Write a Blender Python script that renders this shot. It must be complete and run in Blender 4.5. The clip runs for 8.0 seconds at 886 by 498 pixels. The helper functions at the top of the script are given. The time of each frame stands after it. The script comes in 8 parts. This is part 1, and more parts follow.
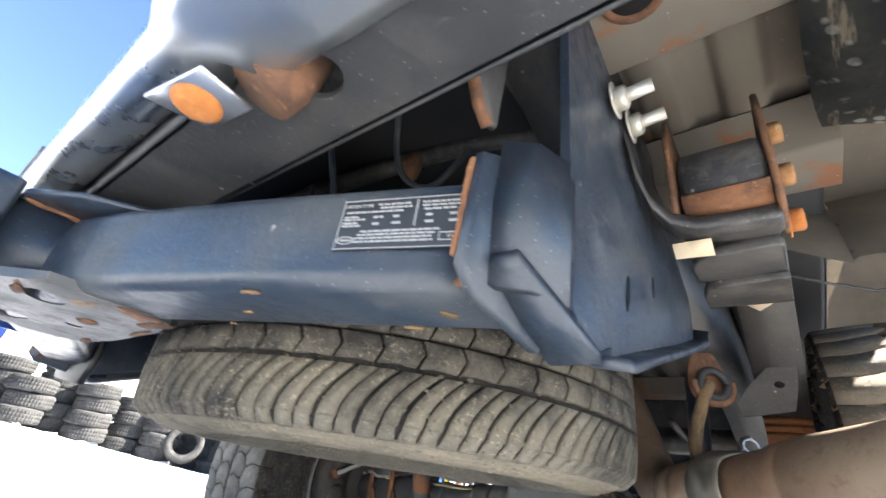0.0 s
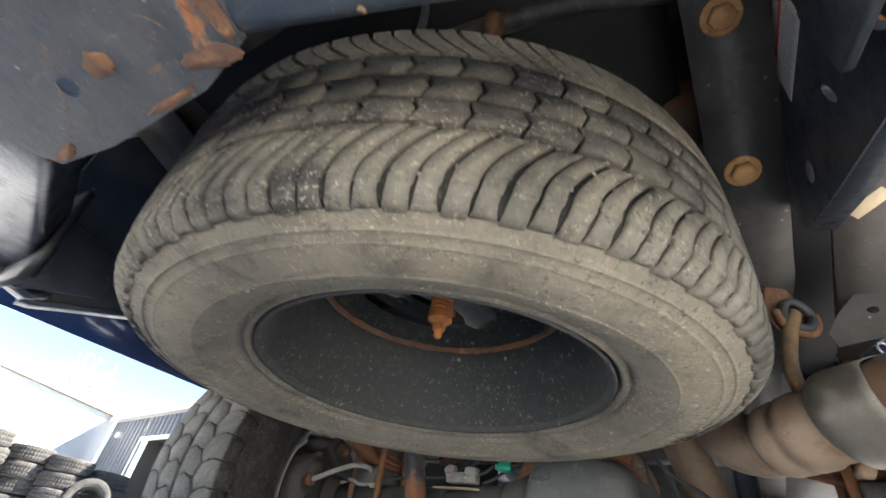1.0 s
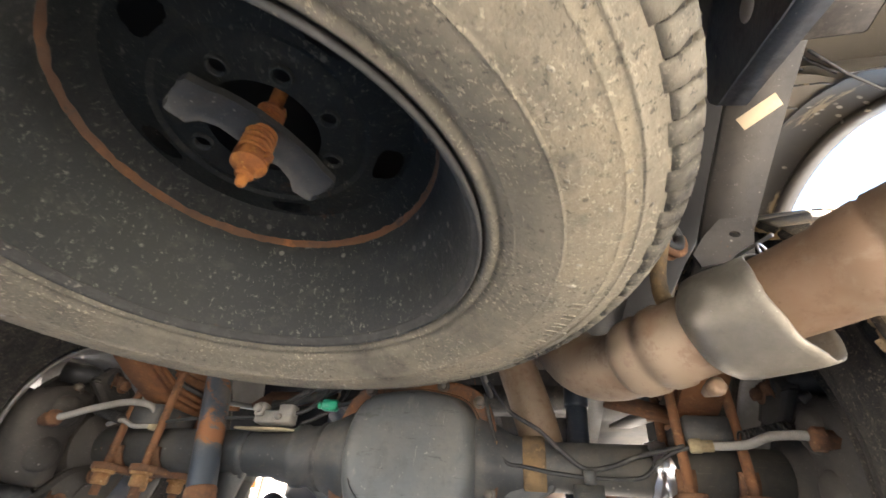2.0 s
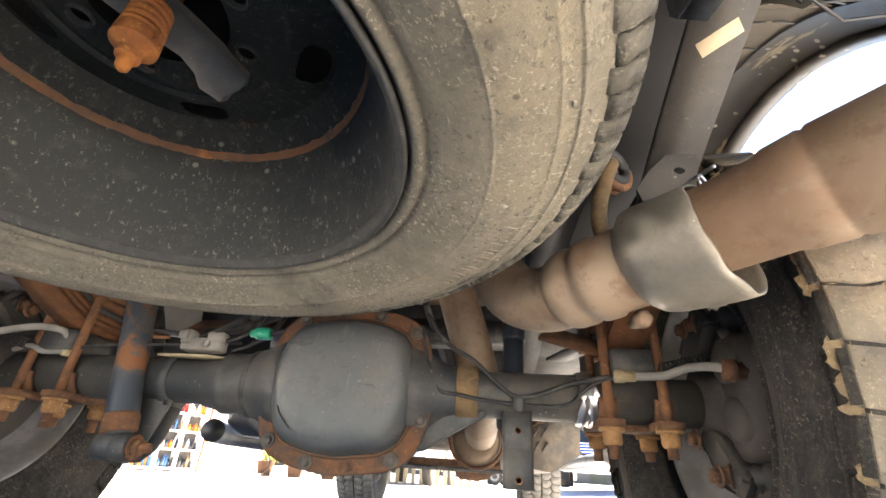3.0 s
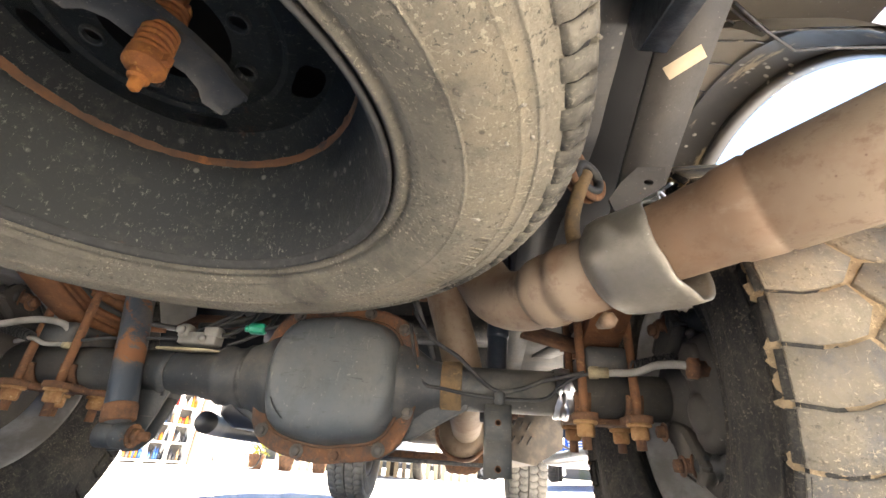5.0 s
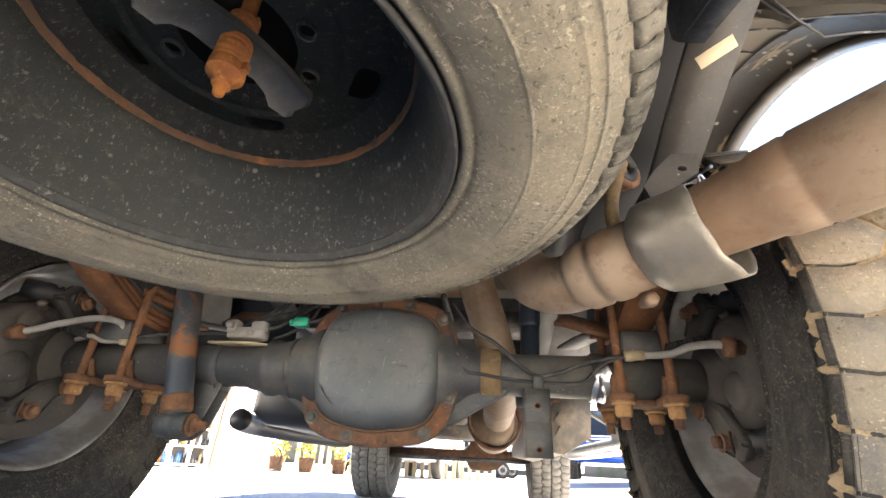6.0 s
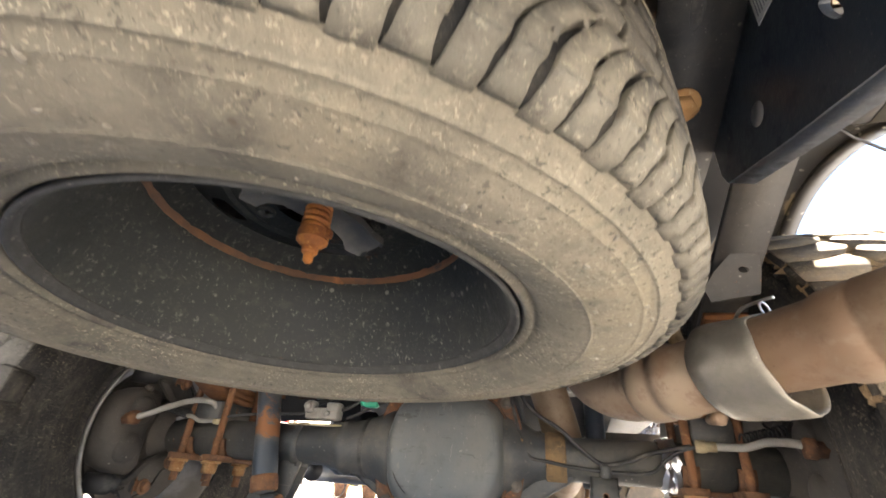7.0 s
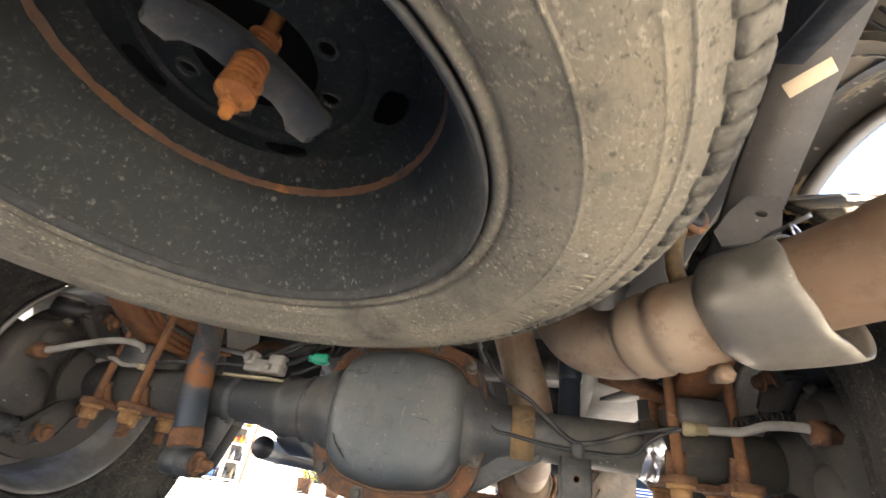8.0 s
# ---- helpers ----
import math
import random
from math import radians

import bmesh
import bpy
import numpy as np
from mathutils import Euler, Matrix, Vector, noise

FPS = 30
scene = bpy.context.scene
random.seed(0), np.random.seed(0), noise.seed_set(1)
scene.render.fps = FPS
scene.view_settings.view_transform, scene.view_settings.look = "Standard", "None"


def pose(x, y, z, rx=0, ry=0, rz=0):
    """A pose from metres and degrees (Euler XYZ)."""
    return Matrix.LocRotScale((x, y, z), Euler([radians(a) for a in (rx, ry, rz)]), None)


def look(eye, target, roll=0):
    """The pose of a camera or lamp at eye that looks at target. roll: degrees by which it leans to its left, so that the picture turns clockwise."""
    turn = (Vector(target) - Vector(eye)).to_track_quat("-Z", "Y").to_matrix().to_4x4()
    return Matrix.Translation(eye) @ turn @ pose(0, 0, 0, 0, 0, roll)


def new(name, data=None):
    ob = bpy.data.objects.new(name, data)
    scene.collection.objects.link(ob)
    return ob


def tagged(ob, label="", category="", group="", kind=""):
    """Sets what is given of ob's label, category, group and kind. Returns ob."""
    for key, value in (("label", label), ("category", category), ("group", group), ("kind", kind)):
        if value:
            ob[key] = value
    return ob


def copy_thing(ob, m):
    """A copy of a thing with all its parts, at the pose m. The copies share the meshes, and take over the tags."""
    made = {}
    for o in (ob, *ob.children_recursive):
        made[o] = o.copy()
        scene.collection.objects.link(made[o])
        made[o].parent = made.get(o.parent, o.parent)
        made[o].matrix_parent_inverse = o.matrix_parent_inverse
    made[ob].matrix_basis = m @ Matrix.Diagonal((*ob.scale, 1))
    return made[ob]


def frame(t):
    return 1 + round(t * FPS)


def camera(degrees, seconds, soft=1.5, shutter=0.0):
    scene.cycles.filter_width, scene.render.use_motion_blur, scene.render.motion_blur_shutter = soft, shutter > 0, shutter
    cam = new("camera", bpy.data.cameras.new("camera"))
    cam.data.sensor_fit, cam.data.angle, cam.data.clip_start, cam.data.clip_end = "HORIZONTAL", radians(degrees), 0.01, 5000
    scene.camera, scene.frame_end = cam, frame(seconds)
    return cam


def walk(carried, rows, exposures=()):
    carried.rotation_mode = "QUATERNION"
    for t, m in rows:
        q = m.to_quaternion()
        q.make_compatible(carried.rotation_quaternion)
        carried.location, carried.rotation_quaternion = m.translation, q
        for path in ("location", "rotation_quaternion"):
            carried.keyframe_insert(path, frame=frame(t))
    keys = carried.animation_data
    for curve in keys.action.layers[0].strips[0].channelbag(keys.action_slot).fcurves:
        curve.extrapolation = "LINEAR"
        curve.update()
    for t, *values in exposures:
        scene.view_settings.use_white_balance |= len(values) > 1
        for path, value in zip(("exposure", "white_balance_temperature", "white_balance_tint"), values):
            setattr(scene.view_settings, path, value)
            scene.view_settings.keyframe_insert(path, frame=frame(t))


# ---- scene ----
cam = camera(91.4, 8.0, shutter=0.12)
PATH = [
    (0, (0.5985, -1.1686, 0.4937), (-0.5559, 0.1600, 1.4436), 9.22),
    (0.2, (0.5431, -1.2340, 0.4857), (-0.6156, 0.0692, 1.4650), 6.51),
    (0.3, (0.5100, -1.2432, 0.4607), (-0.6490, 0.0734, 1.4217), 6.51),
    (0.4, (0.4782, -1.2466, 0.4332), (-0.6780, 0.0758, 1.3894), 6.88),
    (0.5, (0.4495, -1.2361, 0.4052), (-0.6869, 0.0777, 1.3964), 8.26),
    (0.6, (0.4261, -1.2172, 0.3835), (-0.6931, 0.0694, 1.4285), 10.08),
    (0.7, (0.4037, -1.1893, 0.3629), (-0.6951, 0.0831, 1.4462), 12.00),
    (0.8, (0.3713, -1.1545, 0.3483), (-0.6645, 0.1229, 1.4864), 10.22),
    (0.9, (0.3550, -1.1049, 0.3347), (-0.6223, 0.1975, 1.4961), 9.57),
    (1, (0.3388, -1.0553, 0.3212), (-0.5789, 0.2705, 1.5045), 8.91),
    (1.2, (0.3221, -0.9673, 0.3133), (-0.4625, 0.4228, 1.5183), 7.75),
    (1.6, (0.3090, -0.8990, 0.3220), (-0.3659, 0.5477, 1.5268), 8.70),
    (1.8, (0.2920, -0.8628, 0.3183), (-0.2818, 0.6496, 1.4945), 7.40),
    (2, (0.2850, -0.8140, 0.3100), (-0.0960, 0.7810, 1.4550), 4.90),
    (2.2, (0.3110, -0.7650, 0.3100), (0.0281, 0.8583, 1.4435), 4.60),
    (3.3, (0.3090, -0.7650, 0.3160), (0.1250, 1.0244, 1.1902), 3.80),
    (3.5, (0.3180, -0.7660, 0.3130), (0.1460, 1.0251, 1.1861), 4.00),
    (4, (0.3220, -0.7850, 0.2990), (0.1629, 1.0067, 1.1733), 3.90),
    (4.4, (0.3420, -0.7750, 0.3080), (0.1741, 1.0089, 1.1966), 4.35),
    (4.5, (0.3360, -0.7770, 0.3110), (0.1749, 1.0066, 1.2013), 4.30),
    (4.7, (0.3311, -0.7895, 0.3086), (0.1718, 0.9855, 1.2164), 4.35),
    (5.8, (0.2910, -0.8340, 0.2860), (0.0800, 0.9374, 1.1902), 3.10),
    (6, (0.2770, -0.8360, 0.2710), (0.0620, 0.9340, 1.1770), 3.20),
    (6.5, (0.2440, -0.8230, 0.2790), (0.0190, 0.9209, 1.2320), 4.60),
    (6.8, (0.2464, -0.9064, 0.3332), (-0.0373, 0.8300, 1.2842), 3.80),
    (7, (0.2740, -0.9490, 0.3790), (-0.1769, 0.7387, 1.3528), 4.60),
    (7.2, (0.2870, -0.9940, 0.4150), (-0.2880, 0.6560, 1.3880), 6.80),
    (7.5, (0.2750, -0.9290, 0.3850), (-0.3058, 0.7204, 1.3556), 7.50),
    (7.7, (0.2668, -0.8780, 0.3654), (-0.2848, 0.7839, 1.3317), 9.54),
    (8, (0.2820, -0.7770, 0.3280), (-0.1201, 0.9082, 1.3271), 9.10),
]
walk(cam, [(t, look(eye, target, roll)) for t, eye, target, roll in PATH], [(0, 3.45, 6700, 10), (0.5, 2.85, 6000, 10), (1.0, 3.4, 7000, 10), (1.5, 4.05, 8100, 14), (2.0, 4.12, 8100, 14), (3.5, 4.06, 8100, 14), (6.5, 4.03, 8100, 14), (7.0, 3.98, 8100, 14), (7.5, 3.88, 8100, 14), (8, 3.98, 8100, 14)])

# ---- world, sun, exposure ----
SUN_TO = Vector((0.50, 0.54, 0.66)).normalized()
world = bpy.data.worlds.new("world")
scene.world = world
world.use_nodes = True
wn = world.node_tree
wn.nodes.clear()
w_out = wn.nodes.new("ShaderNodeOutputWorld")
w_bg = wn.nodes.new("ShaderNodeBackground")
w_sky = wn.nodes.new("ShaderNodeTexSky")
w_sky.sky_type = "NISHITA"
w_sky.sun_disc = False
w_sky.sun_elevation = math.asin(SUN_TO.z)
w_sky.sun_rotation = math.atan2(SUN_TO.x, SUN_TO.y)
w_sky.air_density = 0.9
w_sky.altitude = 1500
w_sky.dust_density = 0.0
w_sky.ozone_density = 3.0
w_bg.inputs["Strength"].default_value = 0.05
wn.links.new(w_sky.outputs[0], w_bg.inputs[0])
wn.links.new(w_bg.outputs[0], w_out.inputs[0])
sun = new("sun", bpy.data.lights.new("sun", "SUN"))
sun.data.energy = 5.0
sun.data.angle = radians(0.5)
sun.data.color = (1.0, 0.95, 0.87)
sun.matrix_world = look((0, 0, 20), Vector((0, 0, 20)) - SUN_TO)


# ---- materials ----
def hexc(r, g, b):
    return (r, g, b, 1.0)


class Mat:
    """A node material: a base colour, then layers of dirt, rust or wear laid over it by noise masks, and a bump."""

    def __init__(self, name, base, rough=0.6, metal=0.0, spec=0.5):
        self.m = bpy.data.materials.new(name)
        self.m.use_nodes = True
        self.t = self.m.node_tree
        self.b = self.t.nodes["Principled BSDF"]
        self.co = self.t.nodes.new("ShaderNodeTexCoord")
        rgb = self.t.nodes.new("ShaderNodeRGB")
        rgb.outputs[0].default_value = hexc(*base)
        self.col = rgb.outputs[0]
        val = self.t.nodes.new("ShaderNodeValue")
        val.outputs[0].default_value = rough
        self.rough = val.outputs[0]
        val = self.t.nodes.new("ShaderNodeValue")
        val.outputs[0].default_value = metal
        self.metal = val.outputs[0]
        self.height = None
        self.b.inputs["Specular IOR Level"].default_value = spec

    def polar(self, kr, ka, kz):
        """Coordinates round the local z axis: distance, angle and height, each with its own scale."""
        sep = self.t.nodes.new("ShaderNodeSeparateXYZ")
        self.t.links.new(self.co.outputs["Object"], sep.inputs[0])
        ln = self.t.nodes.new("ShaderNodeCombineXYZ")
        self.t.links.new(sep.outputs[0], ln.inputs[0])
        self.t.links.new(sep.outputs[1], ln.inputs[1])
        le = self.t.nodes.new("ShaderNodeVectorMath")
        le.operation = "LENGTH"
        self.t.links.new(ln.outputs[0], le.inputs[0])
        at = self.t.nodes.new("ShaderNodeMath")
        at.operation = "ARCTAN2"
        self.t.links.new(sep.outputs[1], at.inputs[0])
        self.t.links.new(sep.outputs[0], at.inputs[1])
        cb = self.t.nodes.new("ShaderNodeCombineXYZ")
        for src, k, i in ((le.outputs["Value"], kr, 0), (at.outputs[0], ka, 1), (sep.outputs[2], kz, 2)):
            mu = self.t.nodes.new("ShaderNodeMath")
            mu.operation = "MULTIPLY"
            mu.inputs[1].default_value = k
            self.t.links.new(src, mu.inputs[0])
            self.t.links.new(mu.outputs[0], cb.inputs[i])
        return cb.outputs[0]

    def noise(self, scale, detail=5, rough=0.6, stretch=None, warp=0.0, vec=None):
        vec = vec or self.co.outputs["Object"]
        if stretch:
            mp = self.t.nodes.new("ShaderNodeMapping")
            mp.inputs["Scale"].default_value = stretch
            self.t.links.new(vec, mp.inputs[0])
            vec = mp.outputs[0]
        n = self.t.nodes.new("ShaderNodeTexNoise")
        n.inputs["Scale"].default_value = scale
        n.inputs["Detail"].default_value = detail
        n.inputs["Roughness"].default_value = rough
        n.inputs["Distortion"].default_value = warp
        self.t.links.new(vec, n.inputs["Vector"])
        return n.outputs["Fac"]

    def voronoi(self, scale, feature="F1"):
        n = self.t.nodes.new("ShaderNodeTexVoronoi")
        n.feature = feature
        n.inputs["Scale"].default_value = scale
        self.t.links.new(self.co.outputs["Object"], n.inputs["Vector"])
        return n.outputs["Distance"]

    def ramp(self, fac, lo, hi, a=0.0, b=1.0):
        n = self.t.nodes.new("ShaderNodeMapRange")
        n.interpolation_type = "SMOOTHSTEP"
        self.t.links.new(fac, n.inputs["Value"])
        for key, v in (("From Min", lo), ("From Max", hi), ("To Min", a), ("To Max", b)):
            n.inputs[key].default_value = v
        return n.outputs["Result"]

    def times(self, a, b):
        n = self.t.nodes.new("ShaderNodeMath")
        n.operation = "MULTIPLY"
        self.t.links.new(a, n.inputs[0])
        self.t.links.new(b, n.inputs[1])
        return n.outputs[0]

    def mixf(self, mask, a, bv):
        n = self.t.nodes.new("ShaderNodeMix")
        n.data_type = "FLOAT"
        self.t.links.new(mask, n.inputs[0])
        self.t.links.new(a, n.inputs[2])
        n.inputs[3].default_value = bv
        return n.outputs[0]

    def layer(self, mask, colour, rough=None, metal=None):
        n = self.t.nodes.new("ShaderNodeMix")
        n.data_type = "RGBA"
        self.t.links.new(mask, n.inputs[0])
        self.t.links.new(self.col, n.inputs[6])
        n.inputs[7].default_value = hexc(*colour)
        self.col = n.outputs[2]
        if rough is not None:
            self.rough = self.mixf(mask, self.rough, rough)
        if metal is not None:
            self.metal = self.mixf(mask, self.metal, metal)
        return self

    def bump(self, fac, dist, strength=1.0):
        n = self.t.nodes.new("ShaderNodeBump")
        n.inputs["Distance"].default_value = dist
        n.inputs["Strength"].default_value = strength
        self.t.links.new(fac, n.inputs["Height"])
        if self.height is not None:
            self.t.links.new(self.height, n.inputs["Normal"])
        self.height = n.outputs[0]
        return self

    def up(self):
        g = self.t.nodes.new("ShaderNodeNewGeometry")
        s = self.t.nodes.new("ShaderNodeSeparateXYZ")
        self.t.links.new(g.outputs["Normal"], s.inputs[0])
        return s.outputs[2]

    def island(self):
        g = self.t.nodes.new("ShaderNodeNewGeometry")
        return g.outputs["Random Per Island"]

    def rand(self):
        return self.t.nodes.new("ShaderNodeObjectInfo").outputs["Random"]

    def done(self):
        self.t.links.new(self.col, self.b.inputs["Base Color"])
        self.t.links.new(self.rough, self.b.inputs["Roughness"])
        self.t.links.new(self.metal, self.b.inputs["Metallic"])
        if self.height is not None:
            self.t.links.new(self.height, self.b.inputs["Normal"])
        return self.m


def steel_paint(name, base, dust=0.45, rust=0.62, rough=0.45, speck=True, grime=(0.20, 0.18, 0.15), mott=0.55):
    """Chassis paint with road dust, scuffs, rust blooms and thrown specks."""
    m = Mat(name, base, rough)
    m.layer(m.ramp(m.noise(7, 7, 0.7, warp=0.4), dust - 0.08, dust + 0.20, 0.0, 0.60), grime, 0.85)
    m.layer(m.ramp(m.noise(38, 6, 0.75), 0.48, 0.68, 0.0, mott), (grime[0] * 0.55, grime[1] * 0.56, grime[2] * 0.58), 0.8)
    m.layer(m.ramp(m.noise(26, 4, 0.7, (1, 9, 9)), 0.62, 0.72, 0.0, 0.45), (grime[0] * 1.3, grime[1] * 1.3, grime[2] * 1.3), 0.8)
    rm = m.ramp(m.noise(11, 9, 0.76, warp=0.8), rust, rust + 0.05)
    m.layer(rm, (0.26, 0.10, 0.035), 0.92)
    m.layer(m.times(rm, m.ramp(m.noise(55, 5, 0.7), 0.48, 0.62)), (0.11, 0.04, 0.02), 0.95)
    m.layer(m.ramp(m.noise(13, 8, 0.75, warp=1.0), rust + 0.03, rust + 0.06, 0, 0.8), (0.34, 0.19, 0.07), 0.92)
    if speck:
        m.layer(m.times(m.ramp(m.voronoi(48), 0.13, 0.06, 0.0, 0.7), m.ramp(m.noise(11, 3), 0.48, 0.62)), (0.33, 0.31, 0.27), 0.85)
        m.layer(m.ramp(m.voronoi(140), 0.13, 0.06, 0.0, 0.45), (0.27, 0.255, 0.23), 0.85)
    m.bump(m.noise(90, 5, 0.7), 0.0014, 0.6)
    m.bump(m.noise(14, 4, 0.6), 0.002, 0.25)
    m.bump(rm, 0.001, 0.6)
    return m.done()


def rust_mat(name, a=(0.19, 0.082, 0.036), b=(0.085, 0.042, 0.025), c=(0.27, 0.14, 0.065)):
    m = Mat(name, a, 0.92)
    m.layer(m.ramp(m.noise(16, 8, 0.75), 0.40, 0.64), b)
    m.layer(m.ramp(m.noise(70, 5, 0.7), 0.56, 0.68, 0, 0.8), c)
    m.bump(m.noise(140, 6, 0.75), 0.0018, 0.8)
    return m.done()


def rubber_mat(name, base, dust, lo, hi, amount=0.9, rough=0.82, wheel=True, band=None):
    """Dusty rubber: patches, scuffs that run round, pale chips and damp dark spots; band tans one ring of the sidewall."""
    m = Mat(name, base, rough, spec=0.3)
    m.layer(m.ramp(m.noise(6, 7, 0.68), lo, hi, 0.0, amount), dust, 0.95)
    if wheel:
        m.layer(m.ramp(m.noise(1.0, 6, 0.72, vec=m.polar(26, 9, 26), warp=0.7), 0.47, 0.66, 0.0, 0.60), (dust[0] * 0.58, dust[1] * 0.59, dust[2] * 0.61), 0.95)
        m.layer(m.ramp(m.noise(1.0, 4, 0.7, vec=m.polar(95, 5, 60), warp=0.4), 0.50, 0.66, 0.0, 0.45), (dust[0] * 0.66, dust[1] * 0.67, dust[2] * 0.70), 0.95)
        m.layer(m.ramp(m.noise(1.0, 6, 0.8, vec=m.polar(75, 60, 75), warp=0.5), 0.58, 0.66, 0.0, 0.75), (dust[0] * 1.35, dust[1] * 1.35, dust[2] * 1.32), 0.95)
    if band:
        ring = m.polar(1, 1, 1)
        sep = m.t.nodes.new("ShaderNodeSeparateXYZ")
        m.t.links.new(ring, sep.inputs[0])
        mask = m.times(m.ramp(sep.outputs[0], band[0], band[0] + 0.003), m.ramp(sep.outputs[0], band[1], band[1] - 0.006))
        mask = m.times(mask, m.ramp(m.noise(1.0, 3, 0.6, vec=m.polar(2, 1.1, 2)), 0.40, 0.52))
        m.layer(m.times(mask, m.ramp(m.noise(30, 6, 0.75), 0.32, 0.60, 0.20, 0.75)), (dust[0] * 1.04, dust[1] * 1.0, dust[2] * 0.93), 0.95)
        inner = m.ramp(sep.outputs[0], band[0], band[0] - 0.02)
        m.layer(m.times(inner, m.ramp(m.noise(14, 7, 0.75), 0.35, 0.62, 0.15, 0.7)), (dust[0] * 0.52, dust[1] * 0.55, dust[2] * 0.58), 0.9)
    m.layer(m.ramp(m.noise(24, 7, 0.78), 0.50, 0.66, 0.0, 0.55), (dust[0] * 0.50, dust[1] * 0.54, dust[2] * 0.56), 0.95)
    m.layer(m.ramp(m.noise(150, 4, 0.8), 0.60, 0.70, 0.0, 0.45), (dust[0] * 1.4, dust[1] * 1.4, dust[2] * 1.38))
    m.layer(m.ramp(m.noise(70, 5, 0.8, (1, 1, 3), warp=1.2), 0.63, 0.68, 0.0, 0.7), (dust[0] * 1.5, dust[1] * 1.5, dust[2] * 1.45))
    m.layer(m.times(m.ramp(m.noise(230, 3, 0.7, warp=0.3), 0.58, 0.63, 0.0, 0.8), m.ramp(m.noise(9, 5, 0.7), 0.42, 0.60)), (dust[0] * 1.6, dust[1] * 1.6, dust[2] * 1.55))
    m.layer(m.times(m.ramp(m.noise(170, 3, 0.7, warp=0.4), 0.41, 0.36, 0.0, 0.75), m.ramp(m.noise(7, 5, 0.7), 0.40, 0.58)), (dust[0] * 0.30, dust[1] * 0.31, dust[2] * 0.32))
    m.layer(m.ramp(m.voronoi(34), 0.10, 0.05, 0, 0.7), (dust[0] * 0.35, dust[1] * 0.33, dust[2] * 0.32))
    m.bump(m.noise(110, 7, 0.78), 0.0034, 1.0)
    m.bump(m.noise(40, 6, 0.8, warp=0.6), 0.004, 0.6)
    m.bump(m.noise(22, 6, 0.75), 0.005, 0.4)
    return m.done()


M_FRAME = steel_paint("chassis_paint", (0.024, 0.025, 0.027), 0.48, 0.67, grime=(0.12, 0.110, 0.094))
M_HITCH = steel_paint("hitch_paint", (0.020, 0.029, 0.043), 0.52, 0.66, 0.28, grime=(0.072, 0.077, 0.077), mott=0.45)
M_DARK = steel_paint("dark_steel", (0.016, 0.016, 0.017), 0.52, 0.68, 0.55)
M_AXLE = steel_paint("axle_paint", (0.032, 0.035, 0.037), 0.47, 0.63, 0.50, grime=(0.14, 0.125, 0.10))
# flat black for the sheets that imitate underbody shade, and for the mud shields
M_SHADE = Mat("shade_and_shield_black", (0.010, 0.010, 0.011), 0.75).done()
M_RUST = rust_mat("rust")
M_RUSTY = rust_mat("orange_rust", (0.40, 0.140, 0.032), (0.21, 0.070, 0.022), (0.47, 0.21, 0.06))
M_RUSTBR = rust_mat("brown_rust", (0.16, 0.075, 0.036), (0.07, 0.035, 0.022), (0.26, 0.13, 0.06))
M_NUT = rust_mat("nut_rust", (0.36, 0.20, 0.085), (0.22, 0.10, 0.04), (0.45, 0.30, 0.16))

m = Mat("differential_cover", (0.060, 0.068, 0.070), 0.45)
m.layer(m.ramp(m.noise(5, 7, 0.65), 0.42, 0.70, 0, 0.65), (0.12, 0.112, 0.096), 0.7)
m.layer(m.ramp(m.noise(9, 7, 0.75, warp=0.8), 0.50, 0.64, 0, 0.6), (0.042, 0.046, 0.047), 0.5)
m.layer(m.ramp(m.noise(40, 6, 0.75), 0.56, 0.70, 0, 0.6), (0.040, 0.042, 0.043))
m.layer(m.ramp(m.noise(16, 5, 0.7, (3, 3, 1)), 0.60, 0.72, 0, 0.6), (0.15, 0.145, 0.13), 0.8)
m.layer(m.ramp(m.noise(90, 4, 0.7), 0.66, 0.72, 0, 0.8), (0.24, 0.235, 0.21), 0.85)
m.layer(m.ramp(m.noise(14, 6, 0.75, (1, 1, 5), warp=0.6), 0.60, 0.64, 0, 0.75), (0.026, 0.027, 0.028), 0.6)
m.layer(m.ramp(m.noise(30, 4, 0.8, (6, 1, 1), warp=0.8), 0.64, 0.67, 0, 0.7), (0.20, 0.195, 0.175), 0.8)
m.layer(m.ramp(m.noise(4, 6, 0.7), 0.58, 0.72, 0, 0.5), (0.12, 0.075, 0.045), 0.85)
m.bump(m.noise(60, 5, 0.7), 0.0012, 0.6)
m.bump(m.noise(7, 4, 0.6), 0.006, 0.5)
M_COVER = m.done()

m = Mat("exhaust_steel", (0.225, 0.165, 0.112), 0.58, 0.2)
m.layer(m.ramp(m.noise(3.5, 5, 0.6, (1, 1, 1), 0.3), 0.40, 0.70, 0, 0.75), (0.15, 0.078, 0.040), 0.65, 0.1)
m.layer(m.ramp(m.noise(9, 6, 0.65), 0.46, 0.66, 0, 0.7), (0.160, 0.085, 0.046), 0.75, 0.0)
m.layer(m.ramp(m.noise(14, 5, 0.65), 0.56, 0.74, 0, 0.55), (0.25, 0.20, 0.145), 0.7, 0.1)
m.layer(m.ramp(m.noise(45, 6, 0.78), 0.52, 0.64, 0, 0.55), (0.130, 0.073, 0.042), 0.8, 0.0)
m.layer(m.ramp(m.noise(26, 5, 0.75, warp=0.4), 0.54, 0.72, 0, 0.4), (0.25, 0.185, 0.125), 0.75, 0.0)
m.layer(m.ramp(m.voronoi(55), 0.08, 0.03, 0, 0.7), (0.10, 0.05, 0.03))
m.bump(m.noise(80, 5, 0.7), 0.0010, 0.5)
